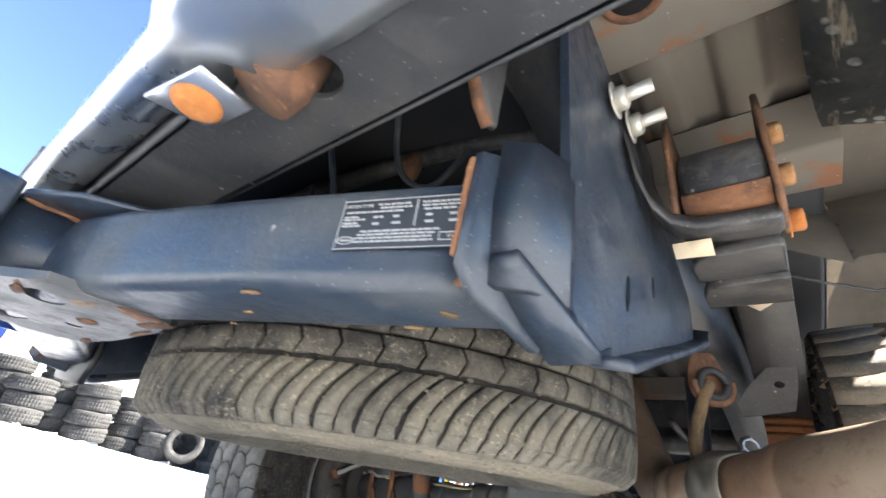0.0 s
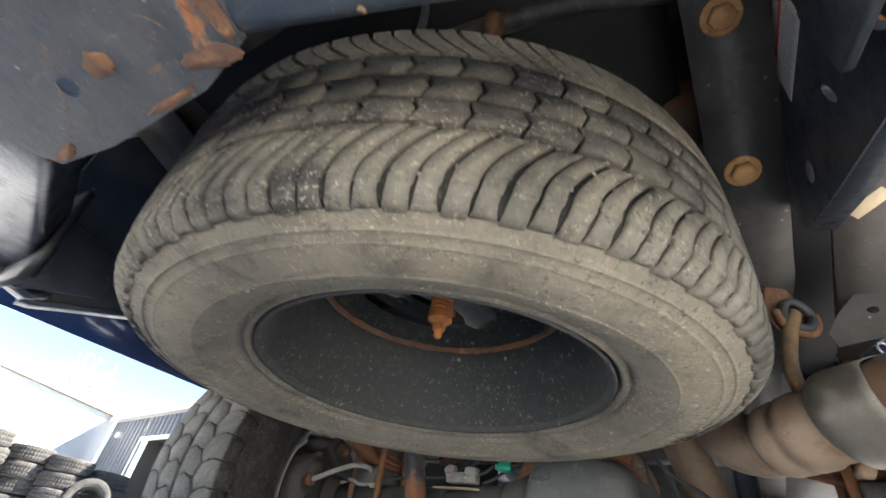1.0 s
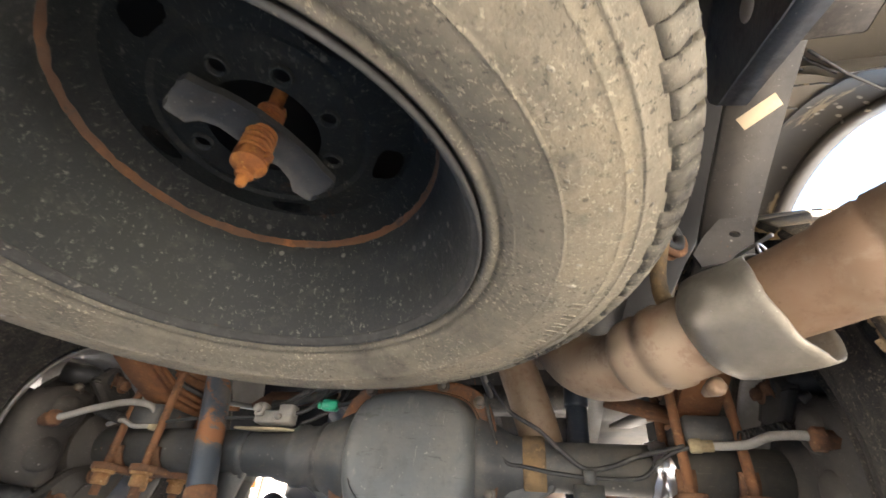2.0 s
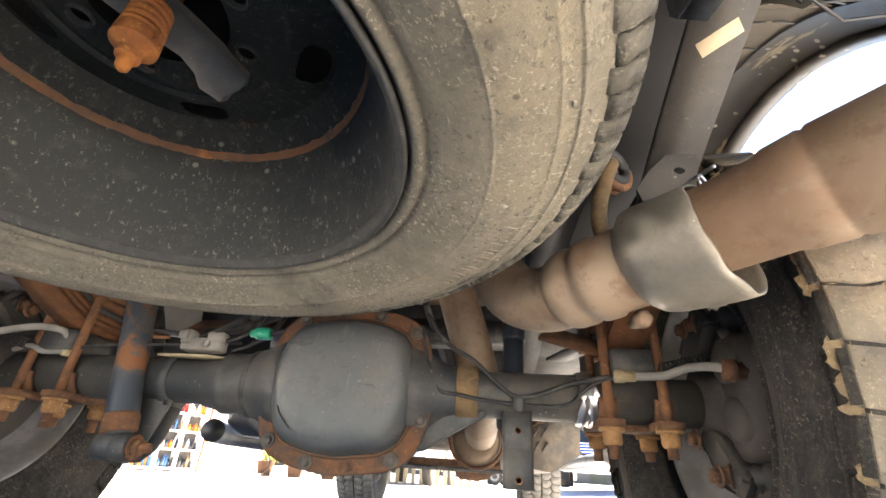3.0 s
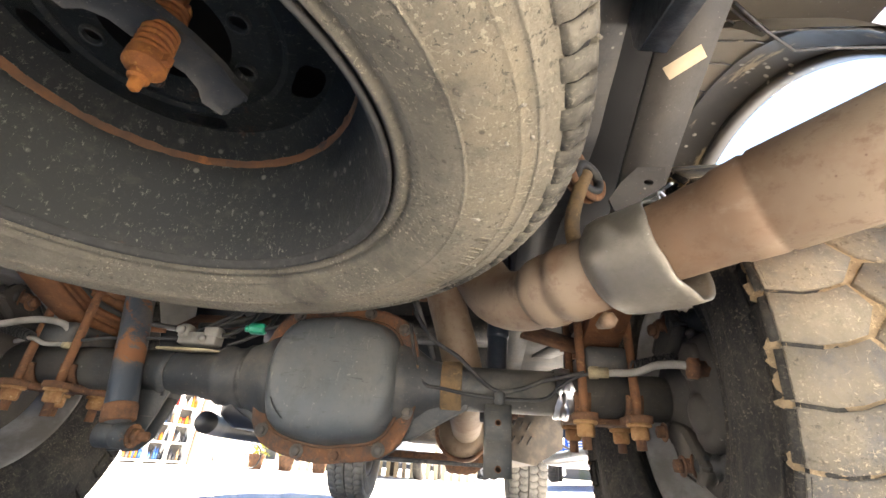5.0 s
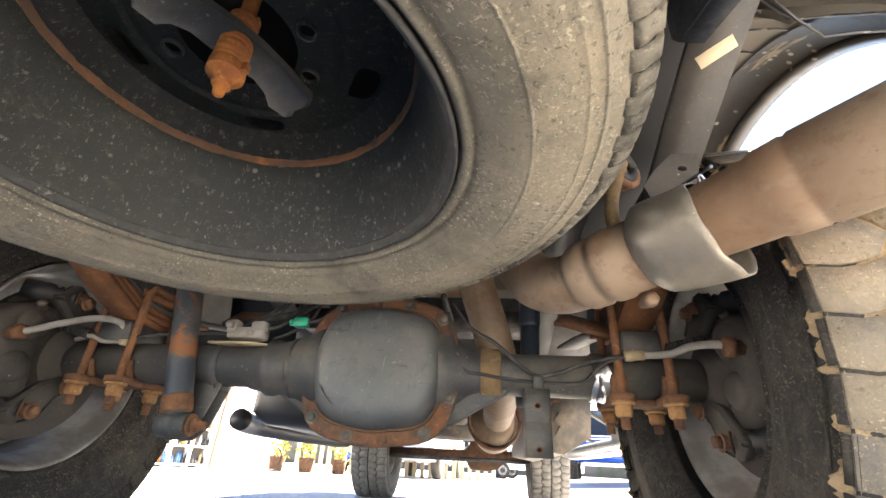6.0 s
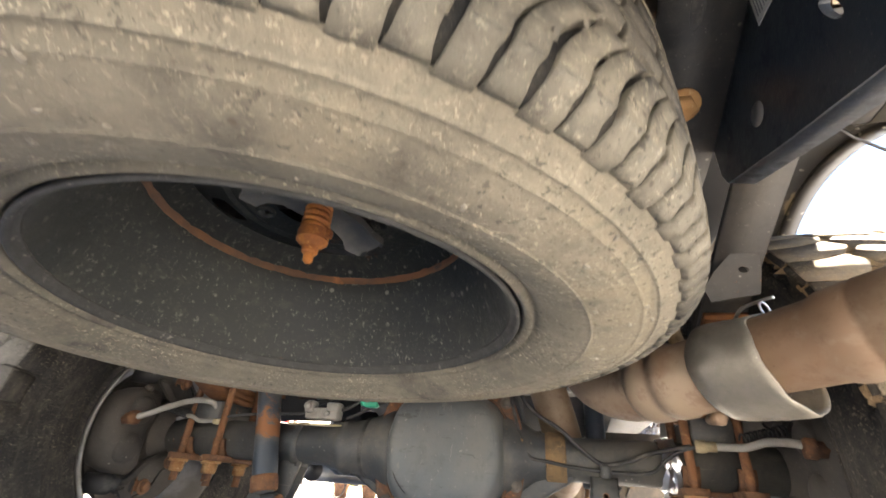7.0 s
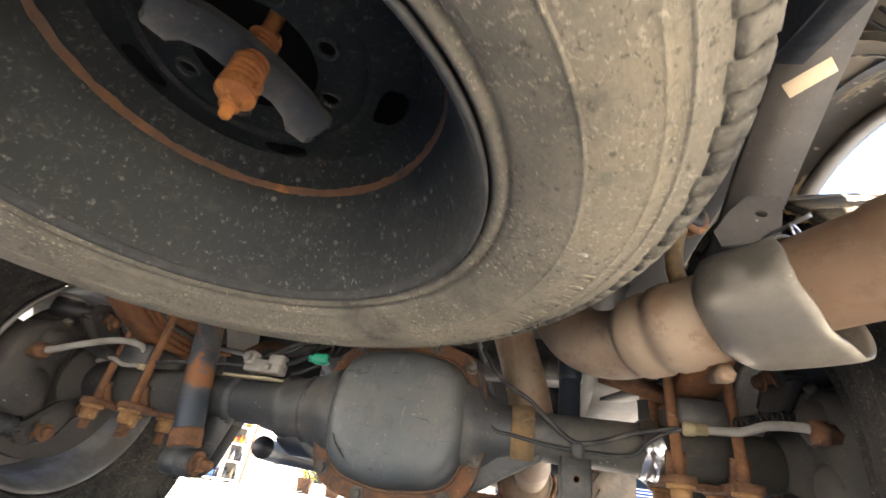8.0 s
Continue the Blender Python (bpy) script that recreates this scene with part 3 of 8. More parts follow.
def tread_allterrain(R, W, tread, rng):
    """Rows of sliced blocks, and narrow curved shoulder lugs with thin slits between."""
    lugs, inner = {1: [], -1: []}, mesh()
    drop = crown(tread, 0.006)
    n = 116
    st = 2 * math.pi / n
    for i in range(n):
        a = i * st
        for sg in (1, -1):
            off = 0.0 if sg > 0 else 0.5 * st
            j = rng.uniform(-0.07, 0.07) * st
            deep = 0.009 if i % 2 else 0.0
            w0, w1 = 0.02 + rng.uniform(0, 0.03), (0.90 if i % 2 else 0.80) + rng.uniform(-0.03, 0.03)
            run, face = mesh(), mesh()
            edge = []
            for k, sd in enumerate((0.50, 0.60, 0.70, 0.80, 0.90, 1.0)):
                edge.append((a + off + (1.6 * ((1.0 - sd) / 0.50) ** 1.7 - 0.1) * st, sg * tread * sd))
            outline = [(e + w0 * st, q) for e, q in edge] + [(e + w1 * st, q) for e, q in reversed(edge)]
            block(face, R + rng.uniform(-0.0008, 0.0006), outline[::-sg], 0.010, drop, 0.975)
            lean = -0.1 * st
            p = [(R - 0.0060, tread * 0.99), (R - 0.0090, tread * 1.030), (R - 0.0135, tread * 1.060), (R - 0.0190, W * 0.900), (R - 0.0235 - deep * 0.5, W * 0.915)]
            q = [(R - 0.0160, tread * 0.97), (R - 0.0180, tread * 1.000), (R - 0.0215, tread * 1.030), (R - 0.0260, W * 0.870), (R - 0.0300 - deep * 0.5, W * 0.893)]
            rings = []
            for k, ((r, s), (r2, s2)) in enumerate(zip(p, q)):
                f = lambda rr, ang, ss: Vector((rr * math.cos(ang), rr * math.sin(ang), sg * ss))
                e = 0.02 * st + rng.uniform(0, 0.03) * st
                cv = lean - 0.05 * st * k
                sh = max(0.0, (k - 1.5) / 2.5) ** 1.2
                a0, a1 = a + off + cv + w0 * (1 - sh) * st, a + off + cv + (w1 + (0.975 - w1) * sh) * st
                rings.append([f(r2, a0, s2), f(r, a0 + e, s), f(r, (a0 + a1) / 2, s * 1.003), f(r, a1 - e, s), f(r2, a1, s2)])
            loft(run, rings, True)
            lugs[sg].append((run, face))
            if i % 2 == 0:
                o2 = a + off + 1.2 * st
                block(inner, R, [(o2 + 0.05 * st, sg * tread * 0.17), (o2 + 1.90 * st, sg * tread * 0.18), (o2 + 2.18 * st + j, sg * tread * 0.30), (o2 + 1.86 * st, sg * tread * 0.445), (o2 + 0.95 * st, sg * tread * 0.43), (o2 + 0.02 * st + j, sg * tread * 0.445), (o2 + 0.32 * st, sg * tread * 0.30)][::sg], 0.010, drop, 0.97)
        if i % 2 == 0:
            j = rng.uniform(-0.06, 0.06) * st
            block(inner, R, [(a + 0.05 * st, -tread * 0.13), (a + 1.92 * st + j, -tread * 0.135), (a + 2.18 * st, 0.0), (a + 1.94 * st, tread * 0.13), (a + 0.10 * st, tread * 0.135), (a + 0.36 * st + j, 0.0)], 0.010, drop, 0.97)
    return lugs, inner


def tread_mud(R, W, tread, rng, n=46):
    """Big flat-topped lugs set close, parted by narrow hooked grooves, and side lugs."""
    bm, sides = mesh(), mesh()
    drop = crown(tread, 0.010)
    st = 2 * math.pi / n
    g = 0.035 * st
    for i in range(n):
        for sg in (1, -1):
            b = i * st + (0.0 if sg > 0 else 0.5 * st)
            long = i % 2
            lo = [(0.00, 0.60), (0.14, 0.72), (0.20, 0.84), (0.14, 1.02)]
            left = [(b + g + q * st, sg * tread * sd) for q, sd in lo]
            right = [(b + st - g + q * st, sg * tread * sd) for q, sd in lo]
            out = [(b + 0.46 * st, sg * tread * (0.49 + 0.03 * long))] + right + left[::-1]
            block(bm, R + rng.uniform(-0.001, 0.0006), out[::sg], 0.012, drop, 0.975)
            c = b + 0.5 * st
            lo = [(-0.06, 0.045), (0.16, 0.20), (0.04, 0.36)]
            left = [(c + g + q * st, sg * tread * sd) for q, sd in lo]
            right = [(c + st - g + q * st, sg * tread * sd) for q, sd in lo]
            out = right + [(c + 0.98 * st - g, sg * tread * 0.44), (c + 0.50 * st, sg * tread * 0.56), (c + 0.02 * st + g, sg * tread * 0.44)] + left[::-1]
            block(bm, R, out[::sg], 0.012, drop, 0.975)
            rings = []
            for (r, s), (r2, s2) in zip([(R - 0.0105, tread * 1.0), (R - 0.020, tread * 1.05), (R - 0.038 - 0.010 * long, W * 0.955), (R - 0.048 - 0.010 * long, W * 0.958)], [(R - 0.026, tread * 0.97), (R - 0.034, tread * 1.0), (R - 0.046 - 0.02 * long, W * 0.935), (R - 0.060 - 0.02 * long, W * 0.945)]):
                f = lambda rr, ang, ss: Vector((rr * math.cos(ang), rr * math.sin(ang), sg * ss))
                a0, a1 = b + 0.14 * st + g * 1.4, b + 1.14 * st - g * 1.4
                rings.append([f(r2, a0, s2), f(r, a0 + 0.03 * st, s), f(r, a1 - 0.03 * st, s), f(r2, a1, s2)])
            loft(sides, rings, True)
    return bm, sides


def mud_band(R, tread, rng, n=920, lugs=46):
    """Dried mud packed between the lugs, with a ragged edge on the sidewall."""
    bm = mesh()
    rings = []
    for i in range(n):
        a = 2 * math.pi * i / n
        ph = (a * lugs / (2 * math.pi) - 0.64 + 0.5) % 1.0 - 0.5
        e = tread * (1.03 + 0.030 * math.exp(-(ph / 0.14) ** 2) + 0.05 * noise.noise(Vector((9 * math.cos(a), 9 * math.sin(a), 0))) + 0.05 * noise.noise(Vector((45 * math.cos(a), 45 * math.sin(a), 3))) + rng.uniform(-0.008, 0.012))
        prof = [(R - 0.026 - (e / tread - 1.0) * 0.06, -e), (R - 0.0125, -tread * 1.0)]
        for k in range(1, 40):
            s = -tread + 2 * tread * k / 40
            prof.append((R - 0.0058 + 0.0030 * (abs(s) / tread) ** 4 - 0.010 * (abs(s) / tread) ** 3 + 0.0030 * noise.noise(Vector((22 * math.cos(a), 22 * math.sin(a), s * 50))) + 0.0018 * noise.noise(Vector((70 * math.cos(a), 70 * math.sin(a), s * 150 + 7))) + rng.uniform(-0.0005, 0.0005), s))
        prof += [(R - 0.0125, tread * 1.0), (R - 0.026 - (e / tread - 1.0) * 0.06, e)]
        rings.append([bm.verts.new((r * math.cos(a), r * math.sin(a), s)) for r, s in prof])
    for i in range(n):
        p, q = rings[i], rings[(i + 1) % n]
        for k in range(len(p) - 1):
            bm.faces.new((p[k], q[k], q[k + 1], p[k + 1]))
    return bm


def sidewall_marks(R, W, bead, rng, side):
    """Raised bars in place of the moulded lettering, and fine rings."""
    bm = mesh()
    r, s, hh = bead + (R - bead) * 0.60, W * 0.993, 0.014
    for k in range(2):
        a = math.pi * k + rng.uniform(0.1, 0.5)
        for i in range(7):
            w = rng.uniform(0.010, 0.018) / r
            for aa in (a, a + w * 0.6):
                box(bm, Vector((r * math.cos(aa), r * math.sin(aa), side * (s - 0.0003))), (hh, 0.0020, 0.0016), Matrix.Rotation(aa, 4, "Z"))
            aa = a + w * 0.3
            box(bm, Vector(((r + hh * 0.45) * math.cos(aa), (r + hh * 0.45) * math.sin(aa), side * (s - 0.0004))), (0.0020, w * r * 0.6, 0.0016), Matrix.Rotation(aa, 4, "Z"))
            a += w * 1.6
    return bm


def rim_ring(prof, n=72):
    return ring_mesh(prof, n)


def disc_with_holes(R0, R1, z_of, holes, n_r=26, n_a=192):
    """A pressed disc between two radii, with windows left out where holes(r, angle) says so, given a thickness."""
    bm = mesh()
    g = []
    for i in range(n_r + 1):
        r = R0 + (R1 - R0) * i / n_r
        g.append([bm.verts.new((r * math.cos(2 * math.pi * j / n_a), r * math.sin(2 * math.pi * j / n_a), z_of(r))) for j in range(n_a)])
    for i in range(n_r):
        rm = R0 + (R1 - R0) * (i + 0.5) / n_r
        for j in range(n_a):
            if holes(rm, 2 * math.pi * (j + 0.5) / n_a):
                continue
            k = (j + 1) % n_a
            bm.faces.new((g[i][j], g[i + 1][j], g[i + 1][k], g[i][k]))
    for v in [v for v in bm.verts if not v.link_faces]:
        bm.verts.remove(v)
    bmesh.ops.solidify(bm, geom=bm.faces[:], thickness=0.005)
    return bm


# ---- the spare wheel, slung under the bed ----
TILT_N = Vector((-0.0107, 0.0378, 1.0)).normalized()
SPARE_C = Vector((-0.0115, -0.5267, 0.642))
SPARE_M = plane_m(SPARE_C, Vector((1, 0, 0)) - TILT_N * TILT_N.x, (0, 1, 0))
rng = random.Random(4)


def placed(bm, m):
    bmesh.ops.transform(bm, matrix=m, verts=bm.verts)
    return bm


m = Mat("dusty_pressed_steel", (0.075, 0.066, 0.057), 0.6, 0.3)
m.layer(m.ramp(m.noise(14, 6, 0.65), 0.4, 0.65, 0, 0.8), (0.17, 0.135, 0.10), 0.85, 0.0)
m.layer(m.ramp(m.noise(40, 6, 0.7), 0.6, 0.7, 0, 0.7), (0.22, 0.10, 0.05), 0.9, 0.0)
m.bump(m.noise(90, 4), 0.0007, 0.4)
M_DUSTSTEEL = m.done()


def seam_ring():
    bm = ring_mesh([(0.2150, 0.036), (0.2100, 0.037), (0.2065, 0.041), (0.2045, 0.046), (0.2040, 0.051), (0.2060, 0.0555), (0.2140, 0.057)], 220)
    for v in bm.verts:
        v.co += noise.noise_vector(v.co * 70) * 0.0016 + noise.noise_vector(v.co * 200) * 0.0007
    return bm


def build_spare():
    sp = thing("spare_wheel", "dusty all-terrain spare wheel hung flat under the truck bed", "wheel", at=Matrix.Translation(SPARE_C))
    R, W, T, B = 0.424, 0.131, 0.106, 0.257
    tyre = part("tyre", ring_mesh(tyre_profile(R, W, T, B), 160), M_TYRE_DUSTY, sp, "dusty grey-brown tyre sidewall", 50, SPARE_M)
    lugs, blocks = tread_allterrain(R, W, T, rng)
    # groove floor: its colour carries the shade between the lugs
    part("tread_base", ring_mesh([(R - 0.0270, W * 0.899), (R - 0.0215, W * 0.889), (R - 0.0125, T * 1.025), (R - 0.0094, T * 0.93), (R - 0.0079, T * 0.5), (R - 0.0079, -T * 0.5), (R - 0.0094, -T * 0.93), (R - 0.0125, -T * 1.025), (R - 0.0215, -W * 0.889), (R - 0.0270, -W * 0.899), (R - 0.042, -W * 0.80), (R - 0.042, W * 0.80)], 160), M_GROOVE, tyre, "dark rubber in the grooves, with the shade between lugs painted in", 40, SPARE_M)
    for run, face in lugs[-1]:
        part("shoulder_lug", run, M_TREAD_DUSTY, tyre, "", 25, SPARE_M)
        part("tread_slice", face, M_TREAD_MID, tyre, "", 25, SPARE_M)
    for k, (name, mat) in enumerate((("upper_shoulder", M_TREAD_DUSTY), ("upper_tread", M_TREAD_MID))):
        bm = mesh()
        for pair in lugs[1]:
            me = bpy.data.meshes.new("piece")
            pair[k].to_mesh(me)
            bm.from_mesh(me)
            bpy.data.meshes.remove(me)
            pair[k].free()
        tagged(part(name, bm, mat, tyre, "", 25, SPARE_M), "dusty tread pieces of the upper shoulder", kind="stuff")
    tagged(part("centre_tread", blocks, M_TREAD_BLACK, tyre, "", 25, SPARE_M), "blacker tread blocks with thin sipes", kind="stuff")
    # clods of dried mud and stones caught in the lower tread
    bm = mesh()
    for q in range(420):
        a = rng.uniform(0, 2 * math.pi)
        f = rng.uniform(0.30, 1.03) ** 0.7
        rr = R - 0.004 - 0.006 * f ** 3 + rng.uniform(-0.002, 0.0035) - (0.006 if f > 0.99 else 0.0)
        h = rng.uniform(0.0009, 0.0026)
        mm = Matrix.Translation((rr * math.cos(a), rr * math.sin(a), -T * f)) @ Matrix.Rotation(rng.uniform(0, 3), 4, "Z") @ Matrix.Rotation(rng.uniform(0, 3), 4, "X") @ Matrix.Diagonal((h * rng.uniform(0.8, 1.9), h, h * rng.uniform(0.6, 1.2), 1))
        out = bmesh.ops.create_icosphere(bm, subdivisions=1, radius=1.0)
        for v in out["verts"]:
            v.co = mm @ (v.co * rng.uniform(0.75, 1.2))
    tagged(part("dried_mud", bm, M_TREAD_DUSTY, tyre, "", 20, SPARE_M), "small tan clods of mud in the tread", kind="stuff")
    mk = part("moulded_marking", sidewall_marks(R, W, B, rng, -1), M_TYRE_DUSTY, tyre, "unreadable raised moulding on the sidewall", 0, SPARE_M)
    tagged(mk, "unreadable raised moulding on the sidewall", kind="stuff")
    # a few scrapes of dried mud splashed on the sidewall and barrel
    for k in range(70):
        a = rng.uniform(0, 2 * math.pi)
        r = rng.uniform(0.285, 0.405)
        z = -W * (0.994 - (1.25 if (r - B) / (R - B) < 0.5 else 0.85) * ((r - B) / (R - B) - 0.5) ** 2) - 0.0004
        bm = mesh()
        n = 9
        rr = rng.uniform(0.0012, 0.0042)
        tw = rng.uniform(0, 3.14)
        ring = []
        for i in range(n):
            t = 2 * math.pi * i / n
            x, y = rr * rng.uniform(0.6, 1.3) * math.cos(t) * rng.uniform(1.0, 1.6), rr * 0.6 * rng.uniform(0.6, 1.3) * math.sin(t)
            ring.append((x * math.cos(tw) - y * math.sin(tw), x * math.sin(tw) + y * math.cos(tw)))
        c = Vector((r * math.cos(a), r * math.sin(a), z))
        loft(bm, [[c + Vector((x, y, 0.0012)) for x, y in ring], [c + Vector((x * 0.7, y * 0.7, -0.0011)) for x, y in ring]], True)
        part("mud_splash", bm, M_SPLASH, tyre, "", 60, SPARE_M)
    # the barrel, seen from its deep side (local z down is the open side)
    prof = [(0.236, -0.096), (0.2365, -0.1015), (0.2345, -0.1030), (0.2325, -0.1000), (0.2312, -0.0955), (0.2290, -0.0940), (0.2260, -0.0890), (0.2225, -0.076), (0.2180, -0.056), (0.2125, -0.034), (0.2045, -0.010), (0.1960, 0.012), (0.1928, 0.030),
            (0.1925, 0.045), (0.200, 0.060), (0.210, 0.085), (0.2195, 0.092), (0.232, 0.100), (0.236, 0.096), (0.222, 0.086), (0.205, 0.062), (0.1985, 0.040), (0.2030, 0.010), (0.2120, -0.012), (0.2195, -0.036), (0.2245, -0.058), (0.2290, -0.078), (0.2325, -0.090)]
    prof = [(r * 1.086, z) for r, z in prof]
    rim = part("rim", rim_ring(prof, 128), M_WHEEL, sp, "dark steel rim barrel spattered with dirt", 35, SPARE_M)
    lip = [(0.2370, -0.0955), (0.2374, -0.1022), (0.2345, -0.1042), (0.2317, -0.1004), (0.2304, -0.0962), (0.2286, -0.0950), (0.2270, -0.0925), (0.2285, -0.0925), (0.2305, -0.0945), (0.2325, -0.0990)]
    part("rim_lip", rim_ring([(r * 1.086, z) for r, z in lip], 128), M_LIP, rim, "dust-caked rim lip", 40, SPARE_M)
    part("weld_bead", seam_ring(), M_SEAM, rim, "rusty seam round the wheel disc", 60, SPARE_M)

    def z_of(r):
        r = r / 1.06
        if r > 0.166:
            return 0.0485 + (0.192 - r) * 1.06
        if r > 0.118:
            return 0.0760 - (0.166 - r) * 0.30
        return 0.0600 + max(0.0, 0.010 - abs(r - 0.112)) * 0.5


    def holes(r, a):
        if r < 0.066:
            return True
        for k in range(8):
            d = (a - k * math.pi / 4 + 0.06 + math.pi) % (2 * math.pi) - math.pi
            if math.hypot(r * math.sin(d), r * math.cos(d) - 0.085) < 0.0085 and math.cos(d) > 0:
                return True
        for k in range(5):
            d = (a - k * 2 * math.pi / 5 - 0.58 + math.pi) % (2 * math.pi) - math.pi
            if abs(r * math.sin(d) / 0.027) ** 3 + abs((r - 0.152) / 0.017) ** 3 < 1 and math.cos(d) > 0:
                return True
        return False
    part("wheel_disc", disc_with_holes(0.064, 0.2105, z_of, holes, 64, 400), M_WHEEL, rim, "pressed steel wheel centre with hand holes", 35, SPARE_M)
    for k in range(8):
        a = k * math.pi / 4 - 0.06
        c = Vector((0.085 * math.cos(a), 0.085 * math.sin(a), 0.0560))
        bm = mesh()
        turned(bm, c, (0, 0, -1), [(-0.004, 0.0128), (0.0005, 0.0122), (0.0014, 0.0112), (0.0005, 0.0096), (-0.006, 0.0090)], 20, False)
        part("lug_seat", placed(bm, SPARE_M), M_WHEEL, rim, "", 40)
    # hoist: carrier plate, spring and rod on the wheel's axis
    hoist = thing("spare_wheel_hoist", "rusty spring-loaded hoist with a pressed carrier plate holding the spare", "hoist", at=SPARE_M @ pose(0, 0, 0.07))
    bm = mesh()
    secs = []
    for x, w, z in ((-0.108, 0.030, 0.028), (-0.104, 0.046, 0.028), (-0.078, 0.052, 0.030), (-0.066, 0.044, 0.040), (-0.045, 0.040, 0.046), (-0.02, 0.044, 0.047), (0.02, 0.044, 0.047), (0.045, 0.040, 0.046), (0.066, 0.044, 0.040), (0.078, 0.052, 0.030), (0.104, 0.046, 0.028), (0.108, 0.030, 0.028)):
        h = w / 2
        secs.append([Vector((x, -h, z + 0.006)), Vector((x, -h - 0.0015, z - 0.006)), Vector((x, -h + 0.004, z)), Vector((x, 0, z - 0.002)), Vector((x, h - 0.004, z)), Vector((x, h + 0.0015, z - 0.006)), Vector((x, h, z + 0.006)), Vector((x, 0, z + 0.003))])
    loft(bm, secs, True)
    part("carrier_plate", placed(bm, SPARE_M @ pose(0, 0, 0.006, 0, 0, 60) @ Matrix.Diagonal((0.88, 1.12, 1, 1))), M_AXLE, hoist, "dusty pressed steel carrier plate", 50)
    bm = mesh()
    coil = []
    for i in range(10 * 18 + 1):
        a = 2 * math.pi * i / 18
        k = i / (10 * 18)
        coil.append(((0.0138 + 0.002 * k) * math.cos(a), (0.0138 + 0.002 * k) * math.sin(a), 0.096 - 0.086 * k))
    sweep(bm, coil, 0.0034, 8)
    part("spring", placed(bm, SPARE_M), M_RUSTY, hoist, "orange rusted coil spring", 60)
    bm = mesh()
    turned(bm, (0, 0, 0.141), (0, 0, -1), [(0, 0.009), (0.122, 0.0095), (0.1225, 0.0165), (0.126, 0.0195), (0.140, 0.0200), (0.144, 0.0160), (0.148, 0.0105), (0.156, 0.0100), (0.158, 0.0066), (0.168, 0.0058), (0.171, 0.003)], 20)
    box(bm, (0.018, 0, 0.010), (0.014, 0.008, 0.010))
    part("rod", placed(bm, SPARE_M), M_RUSTY, hoist, "orange rusted rod with a stop collar", 40)


build_spare()

# ---- the pickup truck ----
truck = thing("pickup_truck", "lifted heavy-duty pickup truck with a rusty, dusty underbody", "truck")
rng = random.Random(7)
AX_Z = 0.457
TY_R = 0.462


# rails: channel sections, open inwards
def rail(sg):
    bm = mesh()
    pts = [(0.445, -1.08, 0.985), (0.445, -0.80, 0.892), (0.447, -0.50, 0.785), (0.455, -0.36, 0.775), (0.465, -0.22, 0.785), (0.470, 0.10, 0.83), (0.470, 0.5, 0.79), (0.46, 1.0, 0.67), (0.45, 1.6, 0.60), (0.45, 4.2, 0.60), (0.45, 4.6, 0.62)]
    path = [Vector((sg * x, y, z)) for x, y, z in spline([Vector(p) for p in pts], 5)]
    w, h, t = 0.042, 0.19, 0.007
    o = [(-w, 0), (w, 0), (w, h), (-w, h), (-w, h - t), (w - t, h - t), (w - t, t), (-w, t)]
    prof = [(sg * a, b) for a, b in o]
    if sg < 0:
        prof = prof[::-1]
    sweep_profile(bm, path, prof)
    return part("frame_rail", bm, M_FRAME, truck, "dusty black channel-section frame rail", 30)


rail_r = rail(1)
rail(-1)
# bolts and slots in the rear of the right rail's lower flange
for y, z in ((-0.725, 0.8655), (-0.538, 0.7965)):
    bm = mesh()
    hexbolt(bm, (0.441, y, z - 0.001), (0, -0.34, -0.94), 0.015, 0.012)
    part("bolt", bm, M_NUT, rail_r, "rusted flange bolt")
for y, z, rx, ry in ((-0.675, 0.848, 0.017, 0.014), (-0.638, 0.833, 0.006, 0.020), (-0.606, 0.822, 0.015, 0.012)):
    bm = mesh()
    mm = plane_m((0.441, y, z - 0.002), (1, 0, 0), (0, 1, -0.36))
    ring = lambda k, h: [mm @ Vector((rx * k * math.cos(a), ry * k * math.sin(a), h)) for a in (2 * math.pi * i / 20 for i in range(20))]
    loft(bm, [ring(1.2, 0.0), ring(1.15, 0.0025), ring(0.92, 0.0028), ring(0.85, 0.0005)], False)
    bm.faces.new([bm.verts.new(p) for p in ring(0.85, 0.0006)])
    part("flange_hole", bm, M_DARK, rail_r, "stamped hole in the flange")
# crossmembers
for y, z, hh in ((-0.98, 0.93, 0.10), (-0.14, 0.86, 0.09), (0.75, 0.72, 0.08), (1.7, 0.60, 0.10), (2.6, 0.58, 0.08)):
    bm = mesh()
    sweep_profile(bm, [(-0.47 if y < 0.5 else -0.42, y, z), (0, y, z), (0.47 if y < 0.5 else 0.42, y, z)], [(-0.05, 0), (0.05, 0), (0.05, hh), (0.042, hh), (0.042, 0.008), (-0.042, 0.008), (-0.042, hh), (-0.05, hh)])
    part("crossmember", bm, M_DARK, truck, "dark pressed steel crossmember", 30)

# ---- bed floor, wheelhouses and outer sides ----
def bed_floor():
    bm = mesh()
    prof = []
    n = 14
    d = 1.41 / n
    for i in range(n):
        x0 = -0.705 + d * i
        prof += [(x0, 1.030), (x0 + d * 0.40, 1.030), (x0 + d * 0.47, 1.032), (x0 + d * 0.53, 1.046), (x0 + d * 0.60, 1.048), (x0 + d * 0.87, 1.048), (x0 + d * 0.93, 1.046)]
    prof += [(0.705, 1.030), (0.705, 1.070), (-0.705, 1.070)]
    loft(bm, [[Vector((x, y, z)) for x, z in prof] for y in (-1.03, -0.6, 0.0, 1.05)], True)
    return part("bed_floor", bm, M_BED, truck, "ribbed dust-coloured underside of the bed floor", 20)


